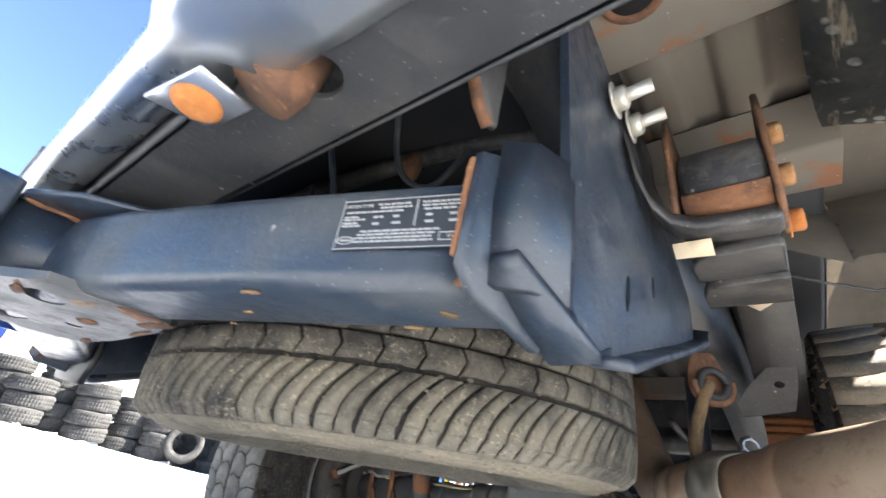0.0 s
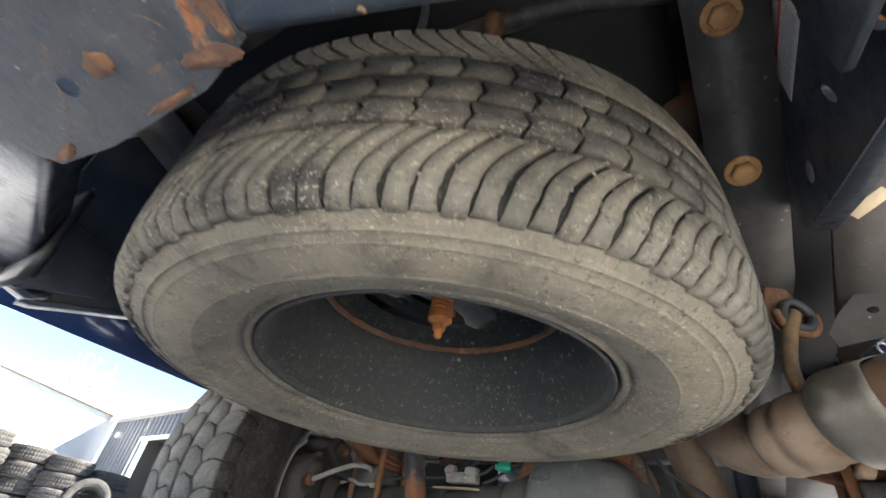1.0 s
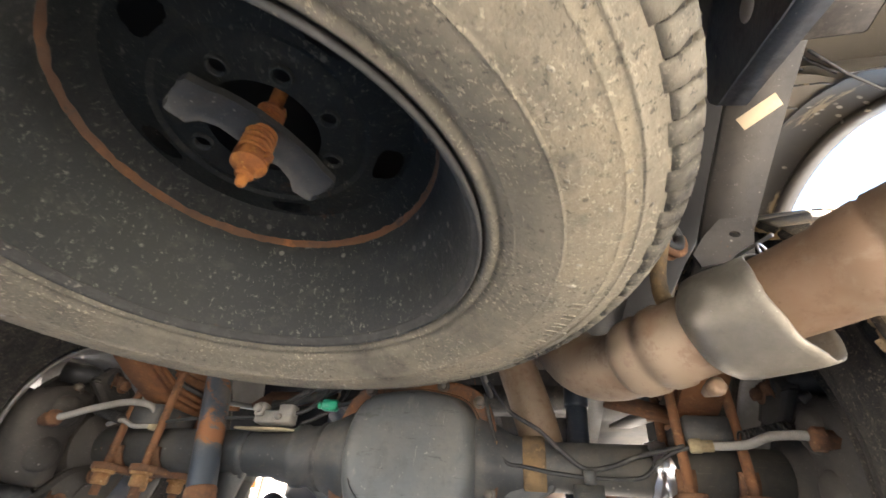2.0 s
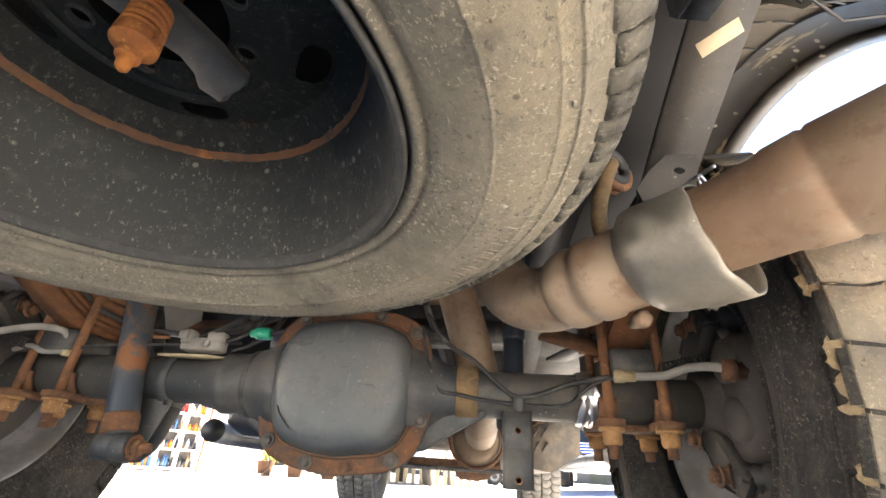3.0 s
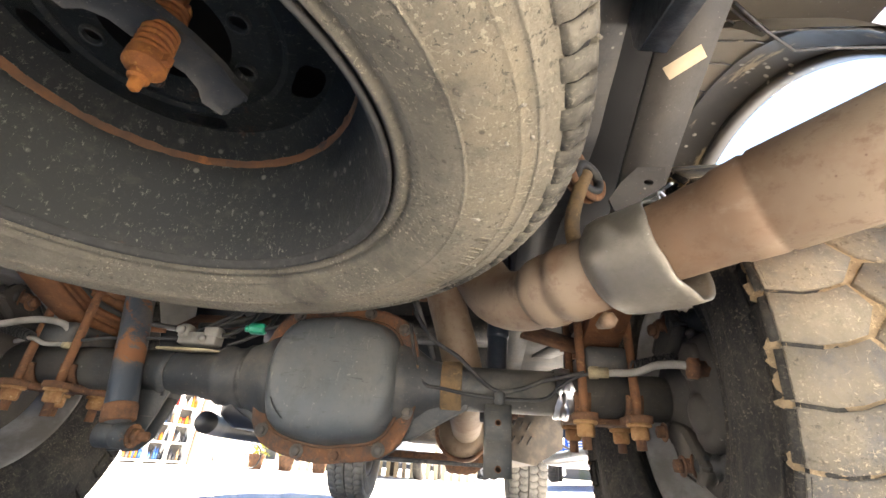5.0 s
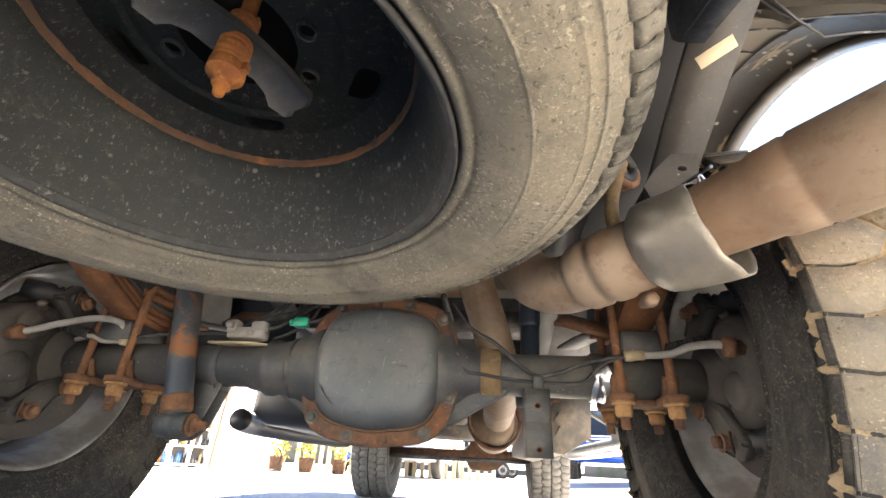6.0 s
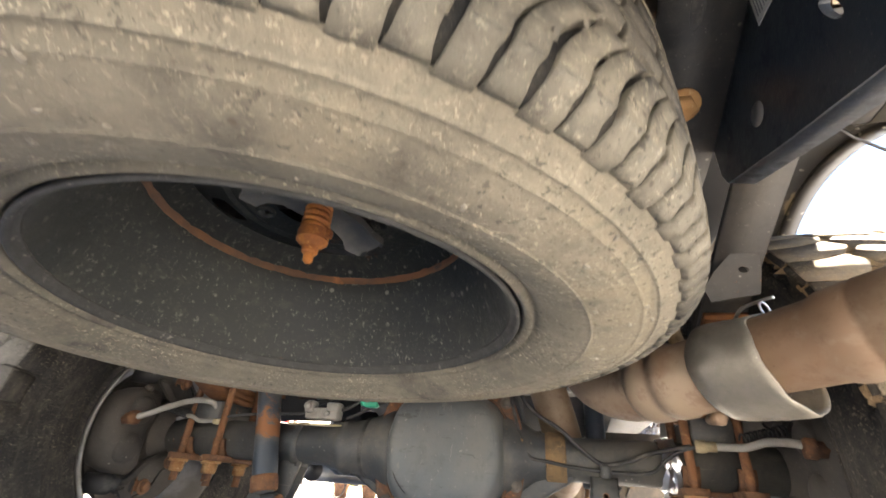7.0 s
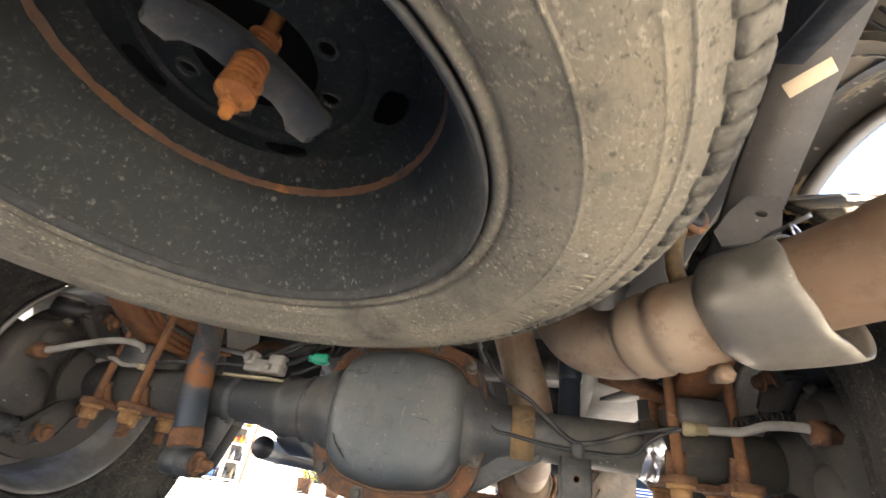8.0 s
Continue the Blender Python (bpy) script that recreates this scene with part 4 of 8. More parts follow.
bed = bed_floor()
bm = mesh()
box(bm, (0, 0.05, 1.082), (1.41, 2.16, 0.024))
for sg in (1, -1):
    box(bm, (sg * 0.849, -0.7125, 1.052), (0.286, 0.895, 0.02))
    box(bm, (sg * 0.834, 0.95, 1.052), (0.255, 0.36, 0.02))
part("bed_deck", bm, M_BED, bed, "", 0)
# added black sheet: stands in for the shade under the middle of the floor
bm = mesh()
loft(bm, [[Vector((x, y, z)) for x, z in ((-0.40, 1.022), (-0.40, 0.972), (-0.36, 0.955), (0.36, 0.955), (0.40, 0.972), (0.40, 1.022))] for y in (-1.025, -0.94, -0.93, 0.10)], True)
part("floor_shield", bm, M_SHADE, bed, "black sheet standing in for the shade above the spare", 20)
# added dark channel that paints in the shade between rail and wheelhouse
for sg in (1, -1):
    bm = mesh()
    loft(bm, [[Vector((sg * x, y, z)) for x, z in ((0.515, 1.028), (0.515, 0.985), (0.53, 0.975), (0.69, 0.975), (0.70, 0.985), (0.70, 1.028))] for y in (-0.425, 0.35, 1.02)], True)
    part("floor_shield", bm, M_SHADE, bed, "black sheet standing in for shade over the frame rail", 20)
# cross sills under the floor: a wide hat section behind the shackles, a narrow one ahead of them
for y, w, z in ((-0.865, 0.085, 0.962), (-0.500, 0.060, 0.957), (0.95, 0.060, 0.962)):
    bm = mesh()
    d = 1.030 - z
    o = [(-w - 0.02, d - 0.004), (-w, d - 0.004), (-w + 0.006, 0.006), (-w + 0.012, 0.0), (w - 0.012, 0.0), (w - 0.006, 0.006), (w, d - 0.004), (w + 0.02, d - 0.004), (w + 0.02, d - 0.001), (-w - 0.02, d - 0.001)]
    loft(bm, [[Vector((x, y + a, z + b)) for a, b in o] for x in ((-0.715, -0.4, 0.0, 0.4, 0.715) if y < -0.3 else (-0.54, 0.0, 0.54))], True)
    part("bed_sill", bm, M_SILL, bed, "dusty, rust-edged hat-section bed sill", 25)
bm = mesh()
turned(bm, (0.545, -0.880, 0.9615), (0, 0, -1), [(0, 0.034), (0.004, 0.033), (0.0045, 0.026), (0.001, 0.024)], 28)
part("sill_hole", bm, M_RUST, bed, "rust-rimmed drain hole in the sill", 30)
bm = mesh()
turned(bm, (0.545, -0.880, 0.9612), (0, 0, -1), [(0, 0.025), (0.0012, 0.025)], 28)
part("sill_hole", bm, M_BLACK, bed, "dark drain hole", 30)


def arch_pts(r, k0=-0.05, k1=1.05, n=26, cy=0.119, cz=0.648):
    return [(cy + r * 1.02 * math.cos(math.pi * (k0 + (k1 - k0) * i / n)), cz + r * math.sin(math.pi * (k0 + (k1 - k0) * i / n))) for i in range(n + 1)]


def bed_side(sg):
    # the outer panel with its wheel opening
    bm = mesh()
    arc = arch_pts(0.500, -0.02, 0.93, 36)
    outer, inner = [], []
    for y, z in arc:
        inner.append(Vector((sg * 0.995, y, z)))
    top = [(1.10, 0.52), (1.10, 1.45)] + [(1.10 - 2.3 * i / 34, 1.45) for i in range(1, 34)] + [(-1.00, 1.45), (-1.00, 0.72)]
    for i, (y, z) in enumerate(arc):
        k = i / (len(arc) - 1)
        a = math.pi * (-0.02 + 0.95 * k)
        yy = max(-1.00, min(1.10, 0.119 + 2.2 * math.cos(a)))
        zz = max(0.678 if k > 0.5 else 0.62, min(1.48, 0.648 + 1.75 * math.sin(a)))
        outer.append(Vector((sg * (1.0 + 0.01 * math.sin(a)), yy, zz)))
    loft(bm, [inner, outer], False, False)
    bmesh.ops.solidify(bm, geom=bm.faces[:], thickness=0.004)
    side = part("bed_side", bm, M_TRUCKPAINT, truck, "dark blue bed side panel with a round wheel opening", 30)
    # lip round the opening
    bm = mesh()
    loft(bm, [[Vector((sg * 1.0, y, z)) for y, z in arch_pts(0.505, -0.02, 0.93, 36)], [Vector((sg * 0.985, y, z)) for y, z in arch_pts(0.494, -0.02, 0.93, 36)], [Vector((sg * 0.955, y, z)) for y, z in arch_pts(0.500, -0.02, 0.93, 36)], [Vector((sg * 0.955, y, z)) for y, z in arch_pts(0.514, -0.02, 0.93, 36)], [Vector((sg * 0.985, y, z)) for y, z in arch_pts(0.514, -0.02, 0.93, 36)]], False, False)
    part("arch_lip", bm, M_GUARD, side, "", 30)
    bm = mesh()
    loft(bm, [[Vector((sg * x, y, z)) for y, z in arch_pts(r, 0.04, 0.93 if sg > 0 else 0.88, 36)] for x, r in ((0.956, 0.511), (0.93, 0.528), (0.89, 0.5385), (0.875, 0.5405))], False, False)
    bmesh.ops.solidify(bm, geom=bm.faces[:], thickness=0.002)
    part("arch_band", bm, M_GUARD, side, "black undercoated band inside the arch", 40)
    # wheelhouse: a domed shell inboard of the opening
    bm = mesh()
    rings = []
    for x, r in ((0.957, 0.514), (0.93, 0.538), (0.85, 0.552), (0.76, 0.552), (0.715, 0.548), (0.705, 0.540)):
        rings.append([Vector((sg * x, y, z)) for y, z in arch_pts(r, 0.03, 0.87, 30)])
    loft(bm, rings, False, False)
    bmesh.ops.solidify(bm, geom=bm.faces[:], thickness=0.003)
    house = part("wheelhouse", bm, M_LINER, truck, "dust-caked inner wheelhouse panel", 40)
    # its rear half reaches further in, beside the spring
    bm = mesh()
    rings = [[Vector((sg * x, y, z)) for y, z in arch_pts(r, 0.52, 0.88, 20)] for x, r in ((0.706, 0.551), (0.68, 0.566), (0.65, 0.585), (0.618, 0.605))]
    loft(bm, rings, False, False)
    bmesh.ops.solidify(bm, geom=bm.faces[:], thickness=0.003)
    part("inner_panel", bm, M_LINER, house, "", 40)
    # upright wall that closes the wheelhouse above the bed floor
    bm = mesh()
    ring = [p for p in arch_pts(0.553, 0.0, 1.0, 40) if p[1] > 1.0]
    slab(bm, ring, 0.004, plane_m((sg * 0.708, 0, 0), (0, 1, 0), (0, 0, 1)))
    part("inner_wall", bm, M_LINER, house, "", 40)
    # inner skirt from the wheelhouse back to the bumper
    bm = mesh()
    slab(bm, [(-1.00, 0.80), (-0.66, 0.83), (-0.60, 0.88), (-0.58, 1.038), (-1.00, 1.038)], 0.004, plane_m((sg * 0.80, 0, 0), (0, 1, 0), (0, 0, 1)))
    part("bed_skirt", bm, M_GUARD, side)
    for y in (-0.42, -0.39, -0.35, -0.30, -0.21, -0.11, 0.0, 0.12, 0.25):
        bm = mesh()
        a = math.acos(max(-1, min(1, (y - 0.119) / 0.563)))
        pts = [(sg * x, 0.119 + r * 1.02 * math.cos(a), 0.648 + r * math.sin(a)) for x, r in ((0.87, 0.5415), (0.85, 0.5455), (0.75, 0.5455), (0.716, 0.5420), (0.67, 0.566), (0.62, 0.598))]
        sweep(bm, pts, 0.0020, 8)
        part("wheelhouse_rib", bm, M_GUARD, house)
    return side


bed_side(1)
side_l = bed_side(-1)
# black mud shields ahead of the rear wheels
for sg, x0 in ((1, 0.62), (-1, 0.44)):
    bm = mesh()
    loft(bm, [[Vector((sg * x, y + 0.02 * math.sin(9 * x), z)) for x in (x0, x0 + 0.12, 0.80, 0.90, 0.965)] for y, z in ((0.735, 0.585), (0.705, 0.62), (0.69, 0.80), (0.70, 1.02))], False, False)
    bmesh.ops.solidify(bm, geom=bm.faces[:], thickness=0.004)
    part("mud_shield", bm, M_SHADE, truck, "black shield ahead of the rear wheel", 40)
# straight skirt along the lower edge of the far side
bm = mesh()
slab(bm, [(-1.02, 0.692), (-0.83, 0.678), (-0.24, 0.678), (-0.21, 0.74), (-0.36, 1.00), (-1.00, 1.00)], 0.006, plane_m((-1.012, 0, 0), (0, 1, 0), (0, 0, 1)))
part("side_skirt", bm, M_TRUCKPAINT, side_l, "dark lower skirt of the bed side", 20)

# cab underside and body, so far as it is seen past the axle
bm = mesh()
box(bm, (0, 2.75, 1.02), (1.7, 3.25, 0.5), None, 0.06)
cab = part("cab_floor", bm, M_FRAME, truck, "dusty dark underside of the cab", 30)
bm = mesh()
for sg in (1, -1):
    secs = []
    for y, w in ((1.12, 0.99), (1.3, 1.0), (3.1, 1.0), (3.2, 0.99)):
        secs.append([Vector((sg * (w - 0.03), y, 0.72)), Vector((sg * w, y, 0.76)), Vector((sg * w, y, 1.35)), Vector((sg * (w - 0.12), y, 1.95)), Vector((sg * 0.0, y, 2.0)), Vector((0, y, 1.3)), Vector((sg * 0.84, y, 1.3)), Vector((sg * 0.84, y, 0.72))])
    loft(bm, secs, True)
part("cab_body", bm, M_TRUCKPAINT, truck, "dark blue cab shell", 30)
bm = mesh()
box(bm, (0, 4.0, 1.15), (1.5, 1.5, 0.5), None, 0.08)
box(bm, (0, 4.68, 0.78), (1.9, 0.18, 0.22), None, 0.05)
part("front_clip", bm, M_TRUCKPAINT, truck, "dark blue front end and bumper", 30)


# ---- rear axle ----
AY = 0.119


def lathe_x(bm, prof, n=32):
    """A turned shape along the axle: prof gives (x, radius)."""
    rings = []
    for x, r in prof:
        rings.append([Vector((x, AY + r * math.cos(a), AX_Z + r * math.sin(a))) for a in (2 * math.pi * i / n for i in range(n))])
    loft(bm, rings, True)


bm = mesh()
lathe_x(bm, [(-0.70, 0.045), (-0.262, 0.045), (-0.252, 0.050), (-0.222, 0.055), (-0.214, 0.0615), (-0.200, 0.0615), (-0.197, 0.057), (-0.165, 0.061), (-0.135, 0.070), (-0.10, 0.088), (-0.06, 0.10)])
lathe_x(bm, [(0.15, 0.10), (0.19, 0.086), (0.212, 0.070), (0.235, 0.055), (0.256, 0.050), (0.300, 0.0475), (0.306, 0.0435), (0.70, 0.0435)])
axle = part("rear_axle", bm, M_AXLE, truck, "grey-black axle tube, dusty and rust-stained", 40)
M_STRAP = rust_mat("strap_rust", (0.17, 0.105, 0.048), (0.085, 0.058, 0.034), (0.25, 0.16, 0.075))
# joint collars of the left casting
bm = mesh()
lathe_x(bm, [(-0.158, 0.0635), (-0.157, 0.0665), (-0.148, 0.0675), (-0.146, 0.066)])
part("casting_seam", bm, M_DARK, axle, "dark seam round the casting")
bm = mesh()
lathe_x(bm, [(0.258, 0.0515), (0.260, 0.0535), (0.298, 0.0535), (0.300, 0.0505)])
part("tube_band", bm, M_STRAP, axle, "ochre rusted strap round the axle tube")
bm = mesh()
lathe_x(bm, [(-0.345, 0.0455), (-0.343, 0.049), (-0.325, 0.049), (-0.323, 0.0455)])
part("tube_band", bm, M_AXLE, axle)

DX, DZ = 0.049, 0.455


def cover_outline(k=1.0, n=56):
    """The differential's rounded, many-sided rim, flat in x and z."""
    pts = []
    for i in range(n):
        a = 2 * math.pi * i / n
        c, s = math.cos(a), math.sin(a)
        p = 2.9
        r = 1.0 / ((abs(c) / 0.152) ** p + (abs(s) / 0.139) ** p) ** (1 / p)
        f = 1.0 + 0.012 * math.cos(8 * a + 0.4)
        pts.append((DX + k * f * r * c, DZ + k * f * r * s))
    return pts


bm = mesh()
rings = []
for y, k in ((0.33, 0.50), (0.27, 0.80), (0.19, 0.95), (0.095, 0.99), (0.093, 1.09), (0.076, 1.10), (0.075, 0.9)):
    rings.append([Vector((x, y, z)) for x, z in cover_outline(k)])
loft(bm, rings, True)
diff = part("differential_housing", bm, M_AXLE, truck, "cast grey differential housing with a bolted flange", 40)
bm = mesh()
rings = []
for y, k in ((0.0750, 1.085), (0.0695, 1.08), (0.0685, 0.900), (0.0640, 0.885), (0.0560, 0.872), (0.0380, 0.845), (0.0230, 0.810), (0.0140, 0.765), (0.0090, 0.69), (0.0060, 0.56), (0.0048, 0.34), (0.0042, 0.08)):
    rings.append([Vector((x, y, z)) for x, z in cover_outline(k)])
loft(bm, rings, True)
cover = part("differential_cover", bm, M_COVER, diff, "smooth grey pressed steel cover", 50)
bm = mesh()
rings = []
for y, k in ((0.0690, 1.095), (0.0655, 1.085), (0.0650, 1.03), (0.0665, 0.985), (0.0655, 0.940), (0.0680, 0.900)):
    rings.append([Vector((x, y, z)) for x, z in cover_outline(k)])
loft(bm, rings, False)
for v in bm.verts:
    v.co += noise.noise_vector(v.co * 45) * 0.0016
part("cover_flange", bm, M_FLANGE, diff, "rust-brown bolted flange of the cover", 40)
# bead of sealant and rust along the cover's foot
bm = mesh()
weld_pts = [Vector((x, 0.0625, z)) for x, z in cover_outline(0.895, 90)]
sweep(bm, weld_pts + weld_pts[:1], 0.0032, 6, False)
for v in bm.verts:
    v.co += noise.noise_vector(v.co * 120) * 0.0014
part("cover_seal", bm, M_SEAM, diff, "rusty dark seal line round the cover")
for i in range(12):
    x, z = cover_outline(1.005, 120)[int((i + 0.35) * 10) % 120]
    bm = mesh()
    hexbolt(bm, (x, 0.0645, z), (0, -1, 0), 0.0090, 0.008)
    part("cover_bolt", bm, M_DUSTSTEEL if i % 3 else M_RUSTBR, diff)
# scratched paint and tar on the cover
bm = mesh()
for k in range(9):
    x, z = rng.uniform(-0.03, 0.09), rng.uniform(0.54, 0.565)
    p = [Vector((x + rng.uniform(-0.012, 0.012), 0.0125 + 0.06 * max(0.0, z - 0.555), z + rng.uniform(-0.006, 0.006))) for q in range(3)]
    sweep(bm, p, 0.0011, 5)
p = [Vector((-0.050 + 0.030 * q / 6, 0.0062 + 0.0012 * (q == 0), 0.405 - 0.036 * (q / 6) ** 0.7)) for q in range(7)]
sweep(bm, p, 0.0012, 5)
tagged(part("tar_streaks", bm, M_BLACK, cover), "black scratches and tar on the cover", kind="stuff")
# nose of the casing ahead of the axle
bm = mesh()
turned(bm, (DX, 0.24, DZ + 0.005), (0, 1, 0.03), [(0, 0.115), (0.10, 0.092), (0.22, 0.066), (0.26, 0.062), (0.262, 0.075), (0.30, 0.075)], 24)
part("pinion_nose", bm, M_RUSTBR, diff)
bm = mesh()
rod(bm, (0.040, 0.52, AX_Z + 0.02), (0.03, 2.2, 0.62), 0.05, n=20)
part("drive_shaft", bm, M_FRAME, truck, "dusty steel drive shaft")
# webs between casing and tubes
for o, y in (([(0.170, 0.345), (0.205, 0.352), (0.315, 0.416), (0.315, 0.432), (0.17, 0.47)], 0.085), ([(-0.10, 0.352), (-0.085, 0.345), (-0.06, 0.45), (-0.19, 0.455), (-0.19, 0.405)], 0.10)):
    bm = mesh()
    slab(bm, o, 0.016, plane_m((0, y + 0.016, 0), (1, 0, 0), (0, 0, 1)))
    bmesh.ops.bevel(bm, geom=bm.edges[:], offset=0.004, segments=1, affect="EDGES")
    part("casing_rib", bm, M_AXLE, diff)
# hanging bracket on the right tube: an upright angle, folded half way down
bm = mesh()
loft(bm, [[Vector((x, y + dy, z)) for x, y in ((0.350, 0.083), (0.394, 0.083), (0.398, 0.087), (0.398, 0.128), (0.392, 0.128), (0.392, 0.089), (0.352, 0.089), (0.352, 0.128), (0.346, 0.128), (0.346, 0.087))] for z, dy in ((0.425, 0), (0.372, 0), (0.366, 0.006), (0.360, 0.006), (0.354, 0.0), (0.298, 0.0))], True)
brk = part("hanging_bracket", bm, M_AXLE, truck, "blue-grey steel bracket hanging from the axle", 20)
for z in (0.392, 0.312):
    bm = mesh()
    turned(bm, (0.372, 0.0832, z), (0, -1, 0), [(0, 0.0065), (0.0012, 0.0062), (0.0012, 0.0045), (0.0002, 0.0040)], 14)
    part("bracket_hole", bm, M_RUST, brk, "rust-rimmed hole")
# welded lower shock bracket behind the left tube
bm = mesh()
o = [(-0.405, 0.478), (-0.335, 0.480), (-0.318, 0.462), (-0.315, 0.414), (-0.330, 0.365), (-0.345, 0.325), (-0.372, 0.300), (-0.405, 0.296), (-0.42, 0.32), (-0.40, 0.40)]
slab(bm, o, 0.008, plane_m((0, 0.105, 0), (1, 0, 0), (0, 0, 1)))
slab(bm, [(x - 0.005, z) for x, z in o], 0.008, plane_m((0, 0.152, 0), (1, 0, 0), (0, 0, 1)))
box(bm, (-0.322, 0.122, 0.44), (0.008, 0.05, 0.07), Matrix.Rotation(0.1, 4, "Y"))
part("shock_bracket", bm, M_AXLE, truck, "dark welded lower shock bracket", 20)


# ---- springs, U-bolts and spring plates ----
M_SPRING = steel_paint("spring_paint", (0.030, 0.029, 0.028), 0.48, 0.64, 0.55, grime=(0.078, 0.072, 0.062))
M_LEAFRUST = rust_mat("leaf_rust", (0.20, 0.080, 0.029), (0.13, 0.052, 0.022), (0.26, 0.12, 0.05))
SPX = 0.579


def spring_side(sg):
    x = sg * SPX
    bm = mesh()
    main = spline([(0.588, -0.665, 0.892), (0.590, -0.60, 0.884), (0.592, -0.50, 0.862), (0.592, -0.362, 0.815), (0.588, -0.22, 0.748), (0.582, -0.05, 0.655), (SPX, 0.06, 0.606), (SPX, 0.119, 0.595), (SPX, 0.24, 0.60), (SPX, 0.55, 0.66), (SPX, 0.90, 0.72)], 6)
    sweep_profile(bm, [(sg * px, py, pz) for px, py, pz in main], [(-0.037, -0.0055), (0.037, -0.0055), (0.037, 0.0055), (-0.037, 0.0055)])
    sp = part("leaf_spring", bm, M_SPRING, truck, "dusty grey leaf spring with rust patches", 30)
    for i in range(1, 4):
        bm = mesh()
        keep = [(sg * px, py, pz - 0.0135 * i) for px, py, pz in main if -0.16 < py < 0.40 - 0.06 * i]
        sweep_profile(bm, keep, [(-0.036, -0.0055), (0.036, -0.0055), (0.036, 0.0055), (-0.036, 0.0055)])
        part("leaf", bm, M_LEAFRUST, sp, "flat orange rusted lower leaf", 30)
    bm = mesh()
    box(bm, (x, AY, 0.518), (0.076, 0.135, 0.046), None, 0.004)
    part("spring_block", bm, M_AXLE, sp, "blue-grey lift block between spring and axle")
    bm = mesh()
    box(bm, (x, AY, 0.612), (0.086, 0.13, 0.018), None, 0.003)
    part("spring_clamp", bm, M_RUST, sp)
    for dx in (-0.048, 0.048):
        bm = mesh()
        y0, y1 = AY - 0.056, AY + 0.056
        tip = rng.uniform(-0.006, 0.006)
        arc = [(x + dx, y0, 0.352 + tip), (x + dx, y0, 0.610), (x + dx, y0 + 0.011, 0.626), (x + dx, y1 - 0.011, 0.626), (x + dx, y1, 0.610), (x + dx, y1, 0.352 + tip)]
        sweep(bm, arc, 0.0088, 12)
        ub = part("u_bolt", bm, M_RUST, truck, "rusty threaded U-bolt over the spring and axle", 50)
        for dy in (y0, y1):
            bm = mesh()
            turned(bm, (x + dx, dy, 0.403), (0, 0, -1), [(0, 0.021), (0.004, 0.022), (0.006, 0.021)], 18)
            hexbolt(bm, (x + dx, dy, 0.397), (0, 0, -1), 0.0165, 0.022, False)
            part("nut", bm, M_NUT, ub, "pale rusted nut")
    bm = mesh()
    for dx in (-0.048, 0.048):
        loft(bm, [[Vector((x + dx + a, AY + b, z)) for a, b in ((-0.021, -0.072), (-0.010, -0.080), (0.010, -0.080), (0.021, -0.072), (0.021, 0.072), (0.010, 0.080), (-0.010, 0.080), (-0.021, 0.072))] for z in (0.403, 0.416)], True)
        rings = []
        for k in range(9):
            q = math.pi * (1.02 + 0.42 * k / 8)
            rings.append([Vector((x + dx + w, AY + r * math.cos(q), AX_Z + r * math.sin(q))) for w, r in ((-0.015, 0.046), (-0.015, 0.056), (0.015, 0.056), (0.015, 0.046))])
        loft(bm, rings, True)
    box(bm, (x, AY + 0.02, 0.409), (0.10, 0.07, 0.009))
    part("spring_plate", bm, M_RUSTBR, truck, "rusty saddle plate clamped under the axle", 25)
    return sp


spring_side(1)
spring_side(-1)


# ---- shock absorbers ----
def shock(eye, top, r, L0, painted=True):
    bm = mesh()
    e, t = Vector(eye), Vector(top)
    d = (t - e).normalized()
    L = (t - e).length
    turned(bm, e + d * 0.018, d, [(0, r * 0.60), (0.010, r * 0.93), (0.018, r), (L0, r), (L0 + 0.004, r * 0.9)], 24)
    body = part("shock_absorber", bm, M_SHOCK if painted else M_HITCH, truck, "blue-black shock absorber rusted at its lower end" if painted else "dark blue shock absorber ahead of the axle", 40)
    bm = mesh()
    turned(bm, e + d * (L0 + 0.010), d, [(0, r * 1.08), (0.008, r * 1.14), (L - L0 - 0.05, r * 1.14), (L - L0 - 0.04, r * 0.9)], 24)
    part("dust_tube", bm, M_SHOCK if painted else M_HITCH, body)
    if painted:
        bm = mesh()
        turned(bm, e + d * 0.024, d, [(0, r * 0.98), (0.003, r * 1.07), (0.030, r * 1.08), (0.034, r * 1.0)], 24)
        part("lower_cap", bm, M_RUST, body, "rust-eaten lower cap")
    bm = mesh()
    turned(bm, e - Vector((0.034, 0, 0)), (1, 0, 0), [(0, 0.020), (0.003, 0.0245), (0.030, 0.0250), (0.033, 0.0225), (0.036, 0.0225), (0.039, 0.0245), (0.062, 0.024), (0.066, 0.020)], 22)
    part("eye", bm, M_AXLE, body, "grey bushed eye")
    bm = mesh()
    rod(bm, e + Vector((0.030, 0, 0)), e + Vector((0.066, 0, 0)), 0.009, n=12)
    hexbolt(bm, e + Vector((0.036, 0, 0)), (1, 0, 0), 0.0155, 0.013)
    part("eye_bolt", bm, M_RUST, body)
    return body


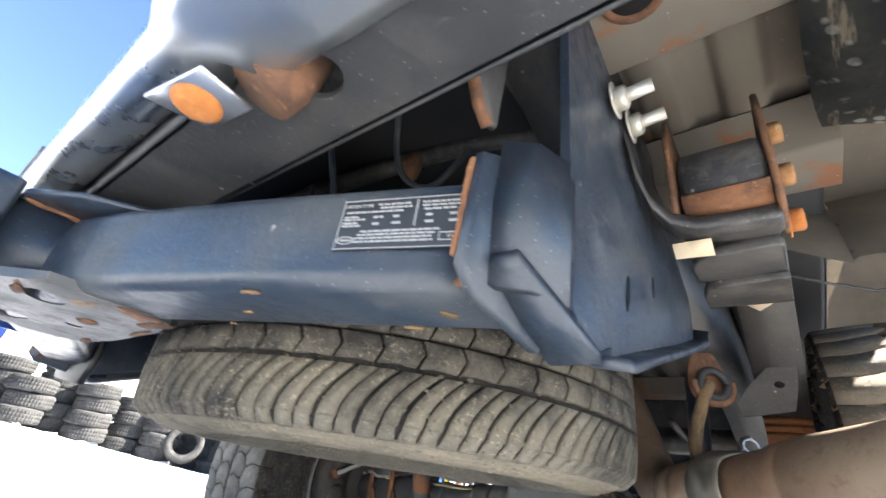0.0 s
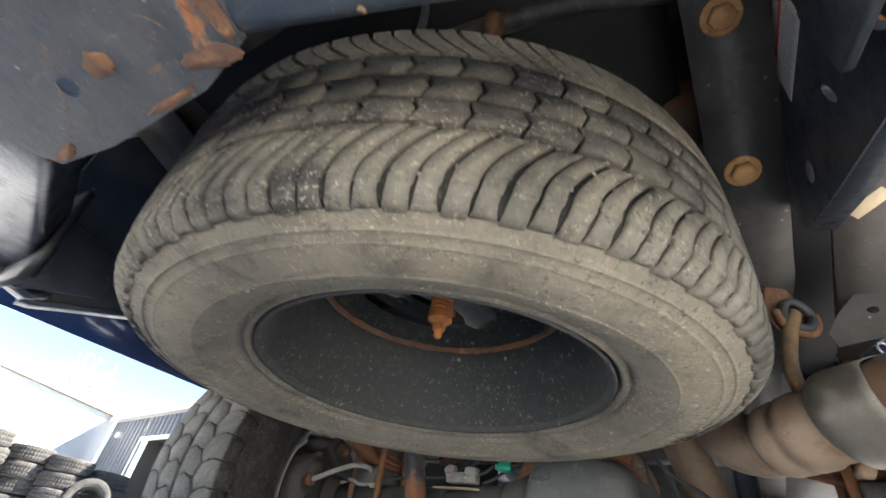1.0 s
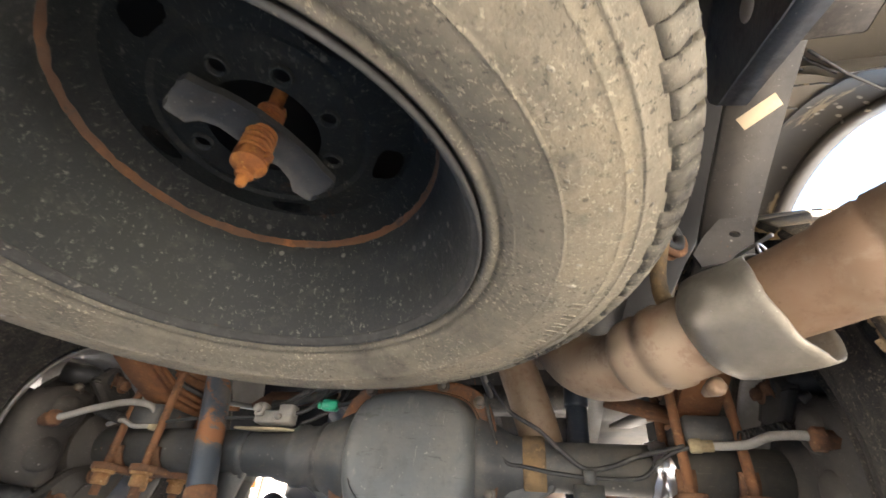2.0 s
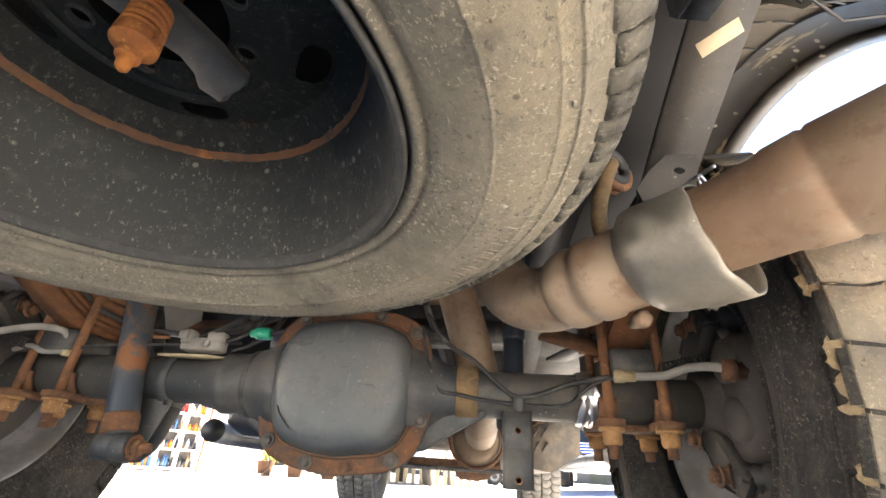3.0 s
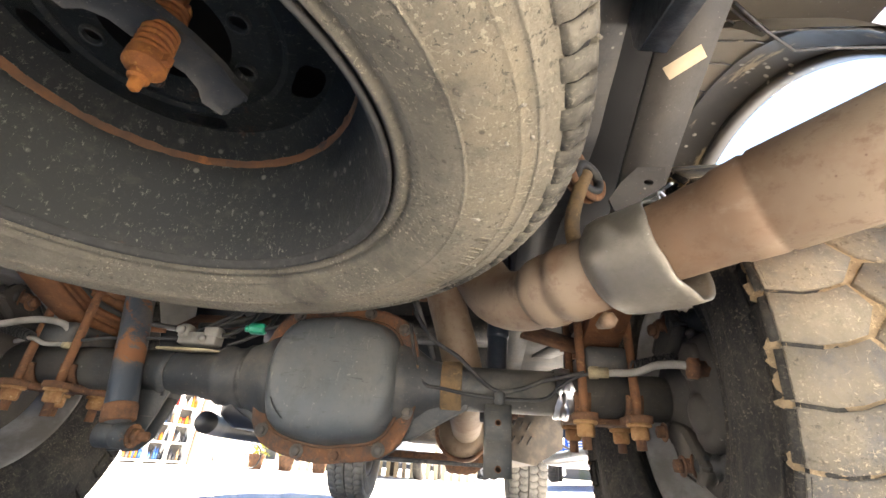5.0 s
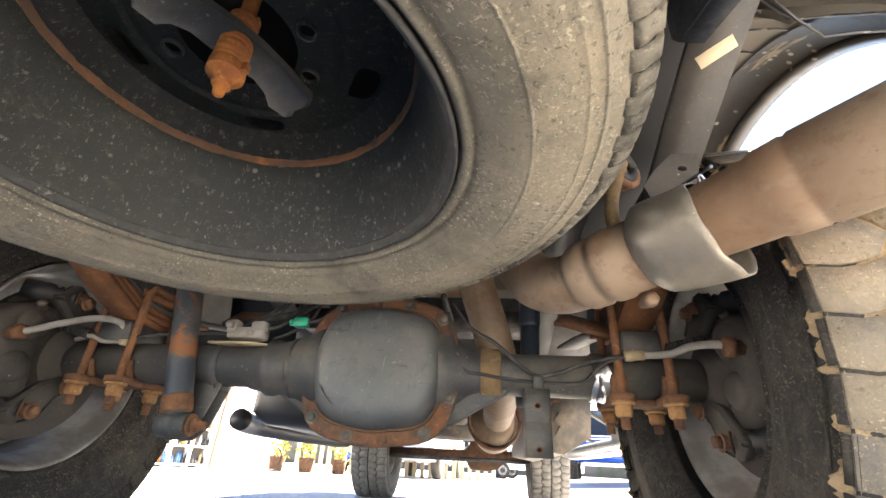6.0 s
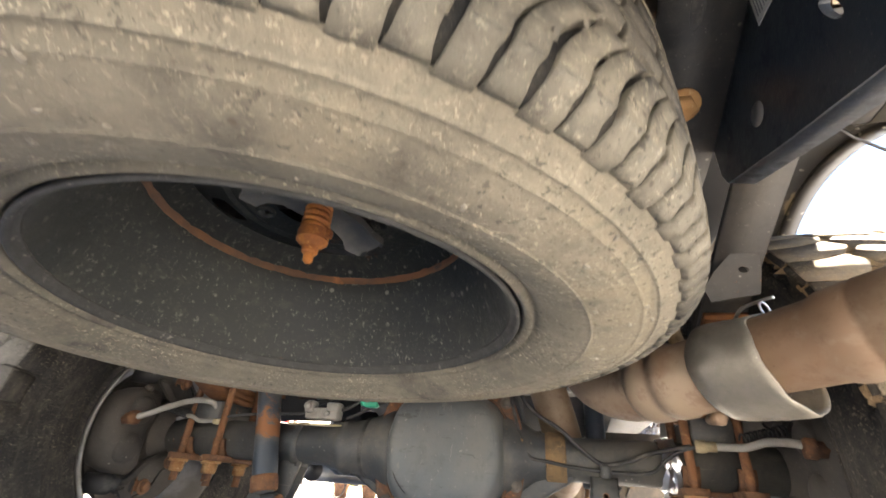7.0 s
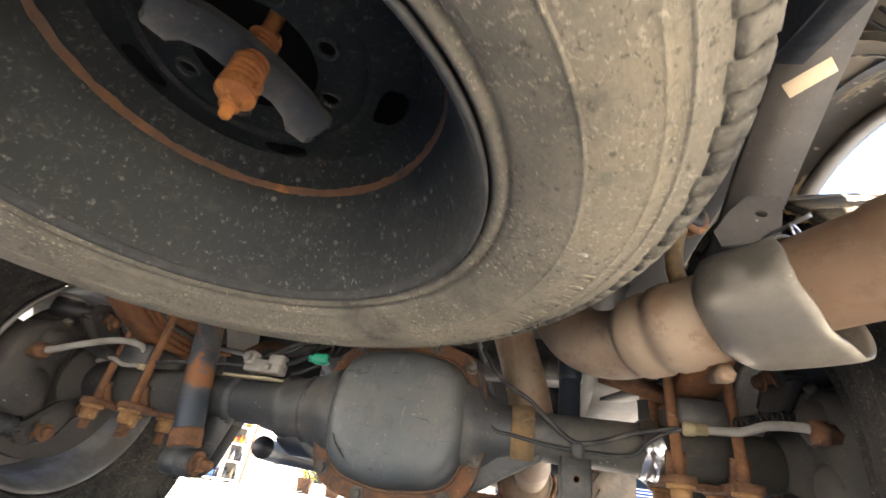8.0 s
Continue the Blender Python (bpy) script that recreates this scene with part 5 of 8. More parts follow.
m = Mat("shock_paint", (0.030, 0.040, 0.052), 0.5)
m.layer(m.ramp(m.noise(10, 6, 0.65), 0.40, 0.62, 0, 0.7), (0.13, 0.115, 0.095), 0.85)
m.layer(m.ramp(m.noise(8, 7, 0.7, warp=0.8), 0.57, 0.63), (0.22, 0.092, 0.040), 0.95)
m.bump(m.noise(90, 5), 0.001, 0.5)
M_SHOCK = m.done()
shock((-0.366, 0.062, 0.325), (-0.490, 0.075, 0.850), 0.0285, 0.30)
shock((0.372, 0.235, 0.43), (0.388, 0.262, 0.90), 0.0235, 0.16, False)

# ---- brakes and wheels ----
RIM_X = 0.852


def wheel_set(sg, y, z, R, rear, tread_mat):
    rg = random.Random(11 + int(y) + sg)
    m4 = Matrix.Translation((sg * (RIM_X if rear else 0.80), y, z)) @ Matrix.Rotation(sg * math.pi / 2, 4, "Y")
    # local z points outwards, away from the truck
    W, T, B = (0.203, 0.197, 0.234) if rear and sg > 0 else (0.148, 0.137, 0.234) if rear else (0.165, 0.150, 0.234)
    prof = [(0.234, -0.112), (0.236, -0.119), (0.233, -0.123), (0.227, -0.119), (0.221, -0.100), (0.213, -0.080), (0.207, -0.040), (0.203, 0.0), (0.203, 0.05), (0.215, 0.09), (0.230, 0.118), (0.235, 0.114), (0.225, 0.10), (0.209, 0.06), (0.209, 0.0), (0.214, -0.045), (0.222, -0.085)]
    rim = part("wheel", rim_ring(prof, 96), M_ALLOY, truck, "large alloy wheel with a knobbly mud tyre", 35, m4)
    ty = part("tyre", ring_mesh(tyre_profile(R, W, T, B), 96), M_TYRE_SIDE, rim, "black mud-terrain tyre", 50, m4)
    tops, sides = tread_mud(R, W, T, rg)
    tagged(part("tread", tops, tread_mat, ty, "", 30, m4), "deep hooked tread lugs, worn grey", kind="stuff")
    tagged(part("tyre_shoulder", sides, M_TYRE_SIDE if rear else tread_mat, ty, "", 30, m4), "low lugs on the tyre shoulder", kind="stuff")
    if rear and sg > 0:
        part("dried_mud", mud_band(R, T, rg), M_MUD, ty, "tan dried mud packed between the lugs", 60, m4)

    def zo(r):
        return 0.062 + 0.02 * math.cos(r * 18)

    def holes(r, a):
        for k in range(8):
            d = (a - k * math.pi / 4 + math.pi) % (2 * math.pi) - math.pi
            if math.cos(d) > 0 and (r * math.sin(d) / 0.030) ** 2 + ((r - 0.155) / 0.034) ** 2 < 1:
                return True
        return False
    part("wheel_centre", placed(disc_with_holes(0.01, 0.205, zo, holes, 20, 128), m4), M_ALLOY, rim, "alloy wheel centre with windows", 35)
    # brake disc and backing
    bm = mesh()
    turned(bm, (0, 0, -0.060), (0, 0, 1), [(0, 0.06), (0.001, 0.175), (0.012, 0.177), (0.014, 0.17), (0.02, 0.10)], 48)
    part("brake_disc", placed(bm, m4), M_BRAKE, rim, "dull brown brake disc")
    if rear:
        bm = mesh()
        turned(bm, (0, 0, -0.150), (0, 0, 1), [(0, 0.046), (0.010, 0.058), (0.018, 0.080), (0.040, 0.086), (0.085, 0.090), (0.089, 0.08)], 40)
        part("backing_plate", placed(bm, m4), M_BRAKE, rim, "dusty dark brake backing plate", 40)
    return rim


wheel_set(1, AY, AX_Z, TY_R, True, M_TREAD_CAKED)
wheel_set(-1, AY, AX_Z, TY_R, True, M_TREAD_TAN)
wheel_set(1, 3.78, 0.445, 0.45, False, M_TREAD_TAN)
wheel_set(-1, 3.78, 0.445, 0.45, False, M_TREAD_TAN)


def brake_side(sg):
    """Caliper, carrier, slide pins and boots behind the wheel."""
    x = sg * 0.742
    mid = lambda z: AY - math.sqrt(0.150 ** 2 - (z - AX_Z) ** 2)
    bm = mesh()
    # caliper body: a kidney-shaped casting that follows the disc's edge
    rings = []
    for z, wy, wx in ((0.358, 0.016, 0.018), (0.362, 0.034, 0.028), (0.378, 0.052, 0.038), (0.400, 0.060, 0.043), (0.430, 0.066, 0.047), (0.458, 0.064, 0.044), (0.486, 0.068, 0.047), (0.516, 0.064, 0.044), (0.538, 0.054, 0.038), (0.552, 0.036, 0.028), (0.557, 0.016, 0.018)):
        rings.append([Vector((x + sg * wx * abs(math.cos(a)) ** 0.7 * math.copysign(1, math.cos(a)), mid(z) + wy * abs(math.sin(a)) ** 0.8 * math.copysign(1, math.sin(a)), z)) for a in (2 * math.pi * i / 28 for i in range(28))])
    loft(bm, rings, True)
    for v in bm.verts:
        v.co += noise.noise_vector(v.co * 30) * 0.004 + noise.noise_vector(v.co * 90) * 0.0015
    cal = part("brake_caliper", bm, M_BRAKE, truck, "dusty grey cast brake caliper", 50)
    for z in (0.415, 0.500):
        bm = mesh()
        turned(bm, (x - sg * 0.056, mid(z), z), (sg, 0, 0), [(0, 0.014), (0.003, 0.026), (0.009, 0.032), (0.04, 0.036)], 24)
        part("piston_boss", bm, M_BRAKE, cal, "", 50)
    # square windows in the bridge, dark inside
    for z in (0.405, 0.458, 0.520):
        bm = mesh()
        box(bm, (x + sg * 0.032, mid(z) - 0.058, z), (0.034, 0.024, 0.026), None, 0.003)
        part("bridge_window", bm, M_BLACK, cal)
    bm = mesh()
    hexbolt(bm, (x - sg * 0.024, mid(0.545) - 0.010, 0.548), (-sg * 0.5, -0.3, 0.6), 0.010, 0.013)
    part("bleed_screw", bm, M_DUSTSTEEL, cal)
    for z, y0 in ((0.590, AY - 0.070), (0.338, AY - 0.085)):
        bm = mesh()
        turned(bm, (x - sg * 0.040, y0, z), (sg * 0.75, -0.66, 0), [(0, 0.010), (0.006, 0.018), (0.012, 0.013), (0.019, 0.020), (0.026, 0.014), (0.033, 0.022), (0.040, 0.016), (0.048, 0.023), (0.100, 0.022)], 18)
        part("slide_boot", bm, M_HOSE, cal, "ribbed rubber boot", 50)
        bm = mesh()
        hexbolt(bm, (x - sg * 0.041, y0, z), (-sg * 0.75, 0.66, 0), 0.013, 0.016)
        part("slide_bolt", bm, M_RUSTBR, cal)
    for o in ([(-0.125, -0.125), (-0.095, -0.150), (-0.045, -0.135), (-0.015, -0.075), (0.02, -0.055), (-0.02, -0.040), (-0.065, -0.060), (-0.095, -0.095)], [(-0.115, 0.120), (-0.06, 0.080), (-0.01, 0.070), (0.02, 0.090), (-0.02, 0.135), (-0.075, 0.165)]):
        bm = mesh()
        slab(bm, o, 0.026, plane_m((x - sg * 0.030, AY, AX_Z), (0, 1, 0), (0, 0, 1)))
        bmesh.ops.bevel(bm, geom=bm.edges[:], offset=0.006, segments=2, affect="EDGES")
        part("caliper_carrier", bm, M_BRAKE, cal, "dusty brown caliper carrier", 50)
    for dy, dz in ((-0.075, -0.120), (-0.055, 0.125), (-0.02, -0.062)):
        bm = mesh()
        hexbolt(bm, (x - sg * 0.057, AY + dy, AX_Z + dz), (-sg, 0, 0), 0.012, 0.012)
        part("carrier_bolt", bm, M_RUSTBR, cal)
    # parking brake cable with its coil
    bm = mesh()
    coil = [(x - sg * (0.120 - 0.080 * k / 90), AY - 0.075 + 0.010 * math.cos(k * 0.7), 0.502 + 0.010 * math.sin(k * 0.7) + 0.020 * k / 90) for k in range(91)]
    sweep(bm, coil, 0.0022, 6)
    part("cable_spring", bm, M_HOSE, cal, "dusty coil of the parking brake cable")
    return cal


brake_side(1)
brake_side(-1)


# ---- brake hoses and lines ----
def hose(pts, r, mat, name, label, ends=()):
    bm = mesh()
    pipe(bm, pts, r, 12, 8)
    h = part(name, bm, mat, truck, label, 60)
    for p, d, rr, L, mm, lab in ends:
        bm = mesh()
        d = Vector(d).normalized()
        turned(bm, p, d, [(0, rr * 0.8), (0.002, rr), (L * 0.5, rr), (L * 0.52, rr * 0.8), (L, rr * 0.8)], 6)
        part("hose_fitting", bm, mm, h, lab)
    return h


hose([(0.565, 0.041, 0.488), (0.590, 0.036, 0.487), (0.620, 0.020, 0.487), (0.645, -0.008, 0.494), (0.672, -0.040, 0.490), (0.690, -0.056, 0.482)], 0.0072, M_HOSE_G, "brake_hose", "dusty grey brake hose", [((0.540, 0.046, 0.487), (1, -0.15, 0), 0.0125, 0.036, M_BRASS, "tarnished brass fitting"), ((0.676, -0.055, 0.482), (1, -0.2, -0.1), 0.018, 0.034, M_RUST, "rust-orange banjo fitting")])
hose([(-0.552, 0.064, 0.498), (-0.557, 0.058, 0.522), (-0.572, 0.048, 0.536), (-0.600, 0.018, 0.533), (-0.635, -0.022, 0.508), (-0.664, -0.048, 0.486), (-0.686, -0.060, 0.477)], 0.0072, M_HOSE_G, "brake_hose", "dusty grey brake hose, arched", [((-0.551, 0.064, 0.485), (0, 0, 1), 0.0115, 0.032, M_BRASS, "tarnished fitting"), ((-0.672, -0.056, 0.480), (-1, -0.1, -0.2), 0.017, 0.032, M_RUST, "rusty banjo fitting")])
hose([(0.188, 0.062, 0.575), (0.200, 0.060, 0.520), (0.216, 0.058, 0.468), (0.232, 0.062, 0.450), (0.262, 0.063, 0.446), (0.32, 0.070, 0.438), (0.40, 0.072, 0.434), (0.46, 0.072, 0.438), (0.490, 0.070, 0.462), (0.515, 0.062, 0.478), (0.545, 0.050, 0.487)], 0.0036, M_HOSE, "brake_line", "thin black steel brake line along the axle")
hose([(0.195, 0.066, 0.600), (0.235, 0.068, 0.545), (0.290, 0.066, 0.510), (0.330, 0.066, 0.474), (0.368, 0.068, 0.448), (0.415, 0.068, 0.454), (0.462, 0.066, 0.472), (0.535, 0.054, 0.488)], 0.0042, M_HOSE, "sensor_cable", "black sensor cable sagging over the axle")
hose([(-0.551, 0.062, 0.500), (-0.47, 0.066, 0.512), (-0.40, 0.068, 0.516), (-0.325, 0.072, 0.520), (-0.29, 0.075, 0.522)], 0.0036, M_HOSE, "brake_line", "thin black brake line to the junction block")
hose([(-0.66, 0.05, 0.492), (-0.62, 0.045, 0.500), (-0.59, 0.05, 0.490), (-0.555, 0.06, 0.494)], 0.0050, M_HOSE_G, "sensor_cable", "pale wheel sensor lead on the axle")
bm = mesh()
turned(bm, (0.374, 0.074, 0.424), (0, -0.3, 1), [(0, 0.009), (0.004, 0.011), (0.022, 0.011), (0.026, 0.005)], 10)
part("line_clip", bm, M_AXLE, truck, "small grey line clip")
# crumpled foil wrap on the tube
bm = mesh()
rings = []
for i in range(10):
    x = 0.484 + 0.032 * i / 9
    rings.append([Vector((x + rng.uniform(-0.004, 0.004), AY + (0.045 + rng.uniform(0, 0.007)) * math.cos(a), AX_Z + (0.045 + rng.uniform(0, 0.007)) * math.sin(a))) for a in (2 * math.pi * k / 26 for k in range(26))])
loft(bm, rings, False)
part("foil_wrap", bm, M_ALU, truck, "crumpled silver foil sticker round the axle tube", 10)
# junction block on its bracket, and the teal plug
bm = mesh()
box(bm, (-0.268, 0.080, 0.522), (0.085, 0.034, 0.026), None, 0.003)
box(bm, (-0.240, 0.076, 0.537), (0.034, 0.028, 0.022), None, 0.003)
box(bm, (-0.300, 0.072, 0.536), (0.022, 0.030, 0.030), None, 0.004)
rod(bm, (-0.300, 0.055, 0.536), (-0.300, 0.048, 0.536), 0.009, n=12)
rod(bm, (-0.252, 0.065, 0.522), (-0.252, 0.055, 0.520), 0.007, n=10)
jb = part("junction_block", bm, M_HOSE_G, truck, "pale dusty brake junction block")
bm = mesh()
slab(bm, [(-0.335, -0.01), (-0.225, -0.015), (-0.212, 0.02), (-0.23, 0.05), (-0.325, 0.05)], 0.005, plane_m((0, 0.052, 0.494), (1, 0, 0), (0, 1, 0.12)))
part("junction_bracket", bm, M_BRASS, jb)
bm = mesh()
box(bm, (-0.150, 0.086, 0.553), (0.034, 0.022, 0.022), None, 0.003)
rod(bm, (-0.167, 0.086, 0.553), (-0.177, 0.086, 0.553), 0.0075, n=10)
part("vent_plug", bm, M_TEAL, truck, "bright teal plastic plug on a hose")
for pts, r in (([(-0.133, 0.086, 0.553), (-0.10, 0.09, 0.565), (-0.08, 0.10, 0.60), (-0.10, 0.14, 0.70)], 0.0055), ([(-0.262, 0.078, 0.535), (-0.235, 0.085, 0.56), (-0.205, 0.11, 0.60), (-0.18, 0.15, 0.70)], 0.0036), ([(-0.235, 0.080, 0.53), (-0.20, 0.088, 0.545), (-0.175, 0.11, 0.59), (-0.19, 0.20, 0.72)], 0.0045), ([(-0.212, 0.09, 0.515), (-0.18, 0.10, 0.532), (-0.14, 0.12, 0.575), (-0.13, 0.18, 0.70)], 0.0040), ([(-0.33, 0.16, 0.56), (-0.27, 0.13, 0.575), (-0.22, 0.14, 0.62), (-0.26, 0.20, 0.70)], 0.0065), ([(-0.36, 0.20, 0.585), (-0.28, 0.19, 0.59), (-0.18, 0.19, 0.63), (-0.12, 0.24, 0.74)], 0.009)):
    hose(pts, r, M_HOSE, "vent_hose", "black hose rising from the junction block")


# ---- exhaust ----
EXH = [(0.30, 1.6, 0.42), (0.30, 1.1, 0.40), (0.302, 0.72, 0.42), (0.305, 0.38, 0.445), (0.303, 0.26, 0.485), (0.290, 0.225, 0.545), (0.268, 0.212, 0.620), (0.243, 0.200, 0.700), (0.228, 0.135, 0.775), (0.240, 0.030, 0.785), (0.285, -0.060, 0.705), (0.325, -0.108, 0.620), (0.355, -0.142, 0.565), (0.392, -0.185, 0.540), (0.430, -0.240, 0.536), (0.455, -0.272, 0.538)]
bm = mesh()
pipe(bm, EXH, 0.0455, 28, 8)
ex = part("exhaust_pipe", bm, M_EXH, truck, "heat-browned exhaust pipe arching over the axle", 60)
bm = mesh()
turned(bm, (0.292, 0.62, 0.412), (0, 1, 0.0), [(0, 0.046), (0.02, 0.070), (0.05, 0.078), (0.46, 0.078), (0.50, 0.05)], 28)
part("muffler", bm, M_EXH, truck, "tan muffler can ahead of the axle", 40)
for y in (0.60, 0.64, 0.68):
    bm = mesh()
    sweep(bm, [(0.292 + 0.078 * math.cos(a), y, 0.412 + 0.078 * math.sin(a)) for a in (2 * math.pi * i / 28 for i in range(29))], 0.0055, 8)
    part("muffler_band", bm, M_RUSTBR, ex)
TD = Vector((0.66, -0.75, 0.06)).normalized()
TS = Vector((0.5444, -0.375, 0.5465)) - TD * 0.166
bm = mesh()
turned(bm, TS, TD, [(-0.035, 0.046), (-0.025, 0.0500), (-0.004, 0.0510), (0.000, 0.0480), (0.010, 0.0478), (0.014, 0.0515), (0.030, 0.0520), (0.034, 0.0485), (0.075, 0.0482)], 32)
part("slip_joint", bm, M_EXH, ex, "swaged slip joint")
# the sleeve: beaten sheet, oval towards its open end, with a crease and a pinched lip
bm = mesh()
SU = (Vector((0, 0, 1)) - TD * TD.z).normalized()
SS = TD.cross(SU)
rings = []
NA = 56
for k, r, e in ((0.072, 0.0475, 0.0), (0.078, 0.054, 0.0), (0.086, 0.0605, 0.0), (0.098, 0.0628, 0.2), (0.118, 0.0632, 0.5), (0.138, 0.0635, 0.8), (0.156, 0.0635, 1.0), (0.166, 0.0630, 1.05), (0.167, 0.0605, 1.05), (0.160, 0.0600, 1.0), (0.110, 0.0590, 0.5)):
    ring = []
    for i in range(NA):
        a = 2 * math.pi * i / NA
        c, q = math.cos(a), math.sin(a)
        lip = math.exp(-((a - math.radians(232)) / 0.25) ** 2) * 0.005 * e
        crease = -0.0040 * e * math.exp(-((a - math.radians(285)) / 0.30) ** 2) + 0.0025 * e * math.exp(-((a - math.radians(255)) / 0.16) ** 2)
        flat = -0.0065 * e * math.exp(-((a - math.radians(75)) / 0.55) ** 2) + 0.0012 * math.sin(3 * a + 1)
        rr = r + lip + crease + flat
        back = 0.003 * e * math.exp(-((a - math.radians(225)) / 0.75) ** 2) + 0.0012 * e * math.sin(7 * a) - 0.008 * e * math.exp(-((a - math.radians(50)) / 0.7) ** 2)
        ring.append(TS + TD * (k + back) + SU * (rr * q - 0.004 * e) + SS * (rr * c))
    rings.append(ring)
loft(bm, rings, False)
sl = part("exhaust_sleeve", bm, M_SLEEVE, ex, "dull grey sheet sleeve, creased and pinched at its rim", 35)
bm = mesh()
c0 = TS + TD * 0.150 + SU * 0.058
sweep(bm, [c0 + SS * (0.011 * math.cos(a)) + SU * (0.009 * math.sin(a)) + TD * 0.012 for a in (2 * math.pi * i / 20 for i in range(21))], 0.0016, 6)
part("rim_curl", bm, M_ALU, sl, "bright curl of torn sheet metal", 40)
bm = mesh()
turned(bm, TS + Vector((0, 0, 0.004)), TD, [(0.06, 0.044), (0.15, 0.0455), (0.212, 0.0470), (0.222, 0.0505), (0.250, 0.0522), (0.254, 0.0502), (0.258, 0.0528), (0.50, 0.0535), (0.502, 0.050), (0.30, 0.047)], 40)
part("tailpipe", bm, M_EXH, ex, "wide tan tailpipe with a rolled bead", 40)
bm = mesh()
turned(bm, Vector((0.495, -0.250, 0.492)), (0.2, -1, 0.0), [(-0.020, 0.006), (0, 0.011), (0.010, 0.011), (0.012, 0.005)], 6)
part("clamp_nut", bm, M_EXH, ex)
# hanger: rod, rubber ring and bracket
bm = mesh()
pipe(bm, [(0.462, -0.275, 0.575), (0.455, -0.275, 0.605), (0.458, -0.272, 0.640), (0.470, -0.268, 0.680), (0.482, -0.262, 0.712), (0.486, -0.258, 0.720)], 0.0105, 12)
hg = part("exhaust_hanger", bm, M_STRAP, ex, "bent tan hanger rod", 60)
# teardrop bracket holding a rubber ring
mm = plane_m((0.489, -0.248, 0.721), (0.80, 0.60, 0.05), (-0.05, 0.02, 1))
o = []
for i in range(28):
    a = 2 * math.pi * i / 28
    o.append((0.037 * math.cos(a) * (1.0 - 0.45 * max(0.0, math.sin(a)) ** 2), 0.037 * math.sin(a) if math.sin(a) < 0 else 0.085 * math.sin(a)))
bm = mesh()
slab(bm, o, 0.005, mm @ Matrix.Translation((0, 0, -0.012)))
br = part("isolator_bracket", bm, M_RUSTBR, hg, "rust-brown teardrop bracket", 20)
bm = mesh()
sweep(bm, [mm @ Vector((0.024 * math.cos(a), 0.024 * math.sin(a), 0.004)) for a in (2 * math.pi * i / 24 for i in range(25))], 0.0075, 10)
part("rubber_bush", bm, M_HOSE, hg, "black rubber ring")
bm = mesh()
sweep(bm, [mm @ Vector((0.034 * math.cos(a), 0.034 * math.sin(a), 0.002)) for a in (math.pi * (0.95 + 1.1 * i / 20) for i in range(21))], 0.0060, 10)
part("bracket_rim", bm, M_RUSTBR, hg, "orange rusty rim", 40)
# pointed bracket above the sleeve, with its hole
bm = holed_plate([(0.528, 0.668), (0.600, 0.680), (0.611, 0.720), (0.616, 0.757), (0.610, 0.762), (0.583, 0.762), (0.545, 0.723), (0.522, 0.690)], [oval(0.586, 0.7225, 0.0075, 0.0060)], 0.005, plane_m((0, -0.240, 0), (1, 0, 0), (0, 0, 1)))
hb = part("hanger_bracket", bm, M_SPRING, truck, "pointed steel bracket under the spring", 20)
bm = mesh()
c1 = TS + TD * 0.160 + SU * 0.060
sweep(bm, spline([c1 - TD * 0.055 - SS * 0.030 + SU * 0.004, c1 - TD * 0.030 - SS * 0.010 + SU * 0.012, c1 + SU * 0.010, c1 + TD * 0.020 + SS * 0.012 + SU * 0.004], 5), 0.0022, 8)
part("bare_strip", bm, M_ALU, sl, "bright edge of bent metal strip")


# ---- trailer hitch ----
M_CHAIN = steel_paint("plate_paint", (0.030, 0.033, 0.038), 0.46, 0.59, 0.36, grime=(0.11, 0.108, 0.10))
M_STUD = Mat("zinc_stud", (0.50, 0.47, 0.40), 0.45, 0.6).done()
HX = -0.035
A0, A1 = Vector((0.085, -1.064, 0.0)), Vector((0.462, -0.934, 0.0))


def round_rect(w, h, r, n=5):
    out = []
    for cx, cy, a0 in ((w / 2 - r, h / 2 - r, 0), (-w / 2 + r, h / 2 - r, 90), (-w / 2 + r, -h / 2 + r, 180), (w / 2 - r, -h / 2 + r, 270)):
        for i in range(n + 1):
            a = radians(a0 + 90 * i / n)
            out.append((cx + r * math.cos(a), cy + r * math.sin(a)))
    return out


bm = mesh()
prof = round_rect(0.086, 0.084, 0.013)
path = [(-A1.x + 2 * HX, A1.y, 0.640), (-A0.x + 2 * HX - 0.03, A0.y + 0.012, 0.640), (-A0.x + 2 * HX, A0.y + 0.002, 0.640), (A0.x - 0.03, A0.y - 0.002, 0.640), (A0.x + 0.03, A0.y + 0.014, 0.640), (A0.x * 0.5 + A1.x * 0.5, A0.y * 0.5 + A1.y * 0.5, 0.640), (A1.x, A1.y, 0.640)]
rings = []
for i, p in enumerate(path):
    p = Vector(p)
    d = Vector(path[min(i + 1, len(path) - 1)]) - Vector(path[max(i - 1, 0)])
    s, u, d = basis(d)
    if i in (0, len(path) - 1):
        s = Vector((0, -1, 0))
    rings.append([p + s * a + Vector((0, 0, 1)) * b for a, b in prof])
loft(bm, rings, True)
hitch = part("trailer_hitch", bm, M_HITCH, truck, "blue-black receiver hitch crossbar, scuffed and rust-spotted", 40)

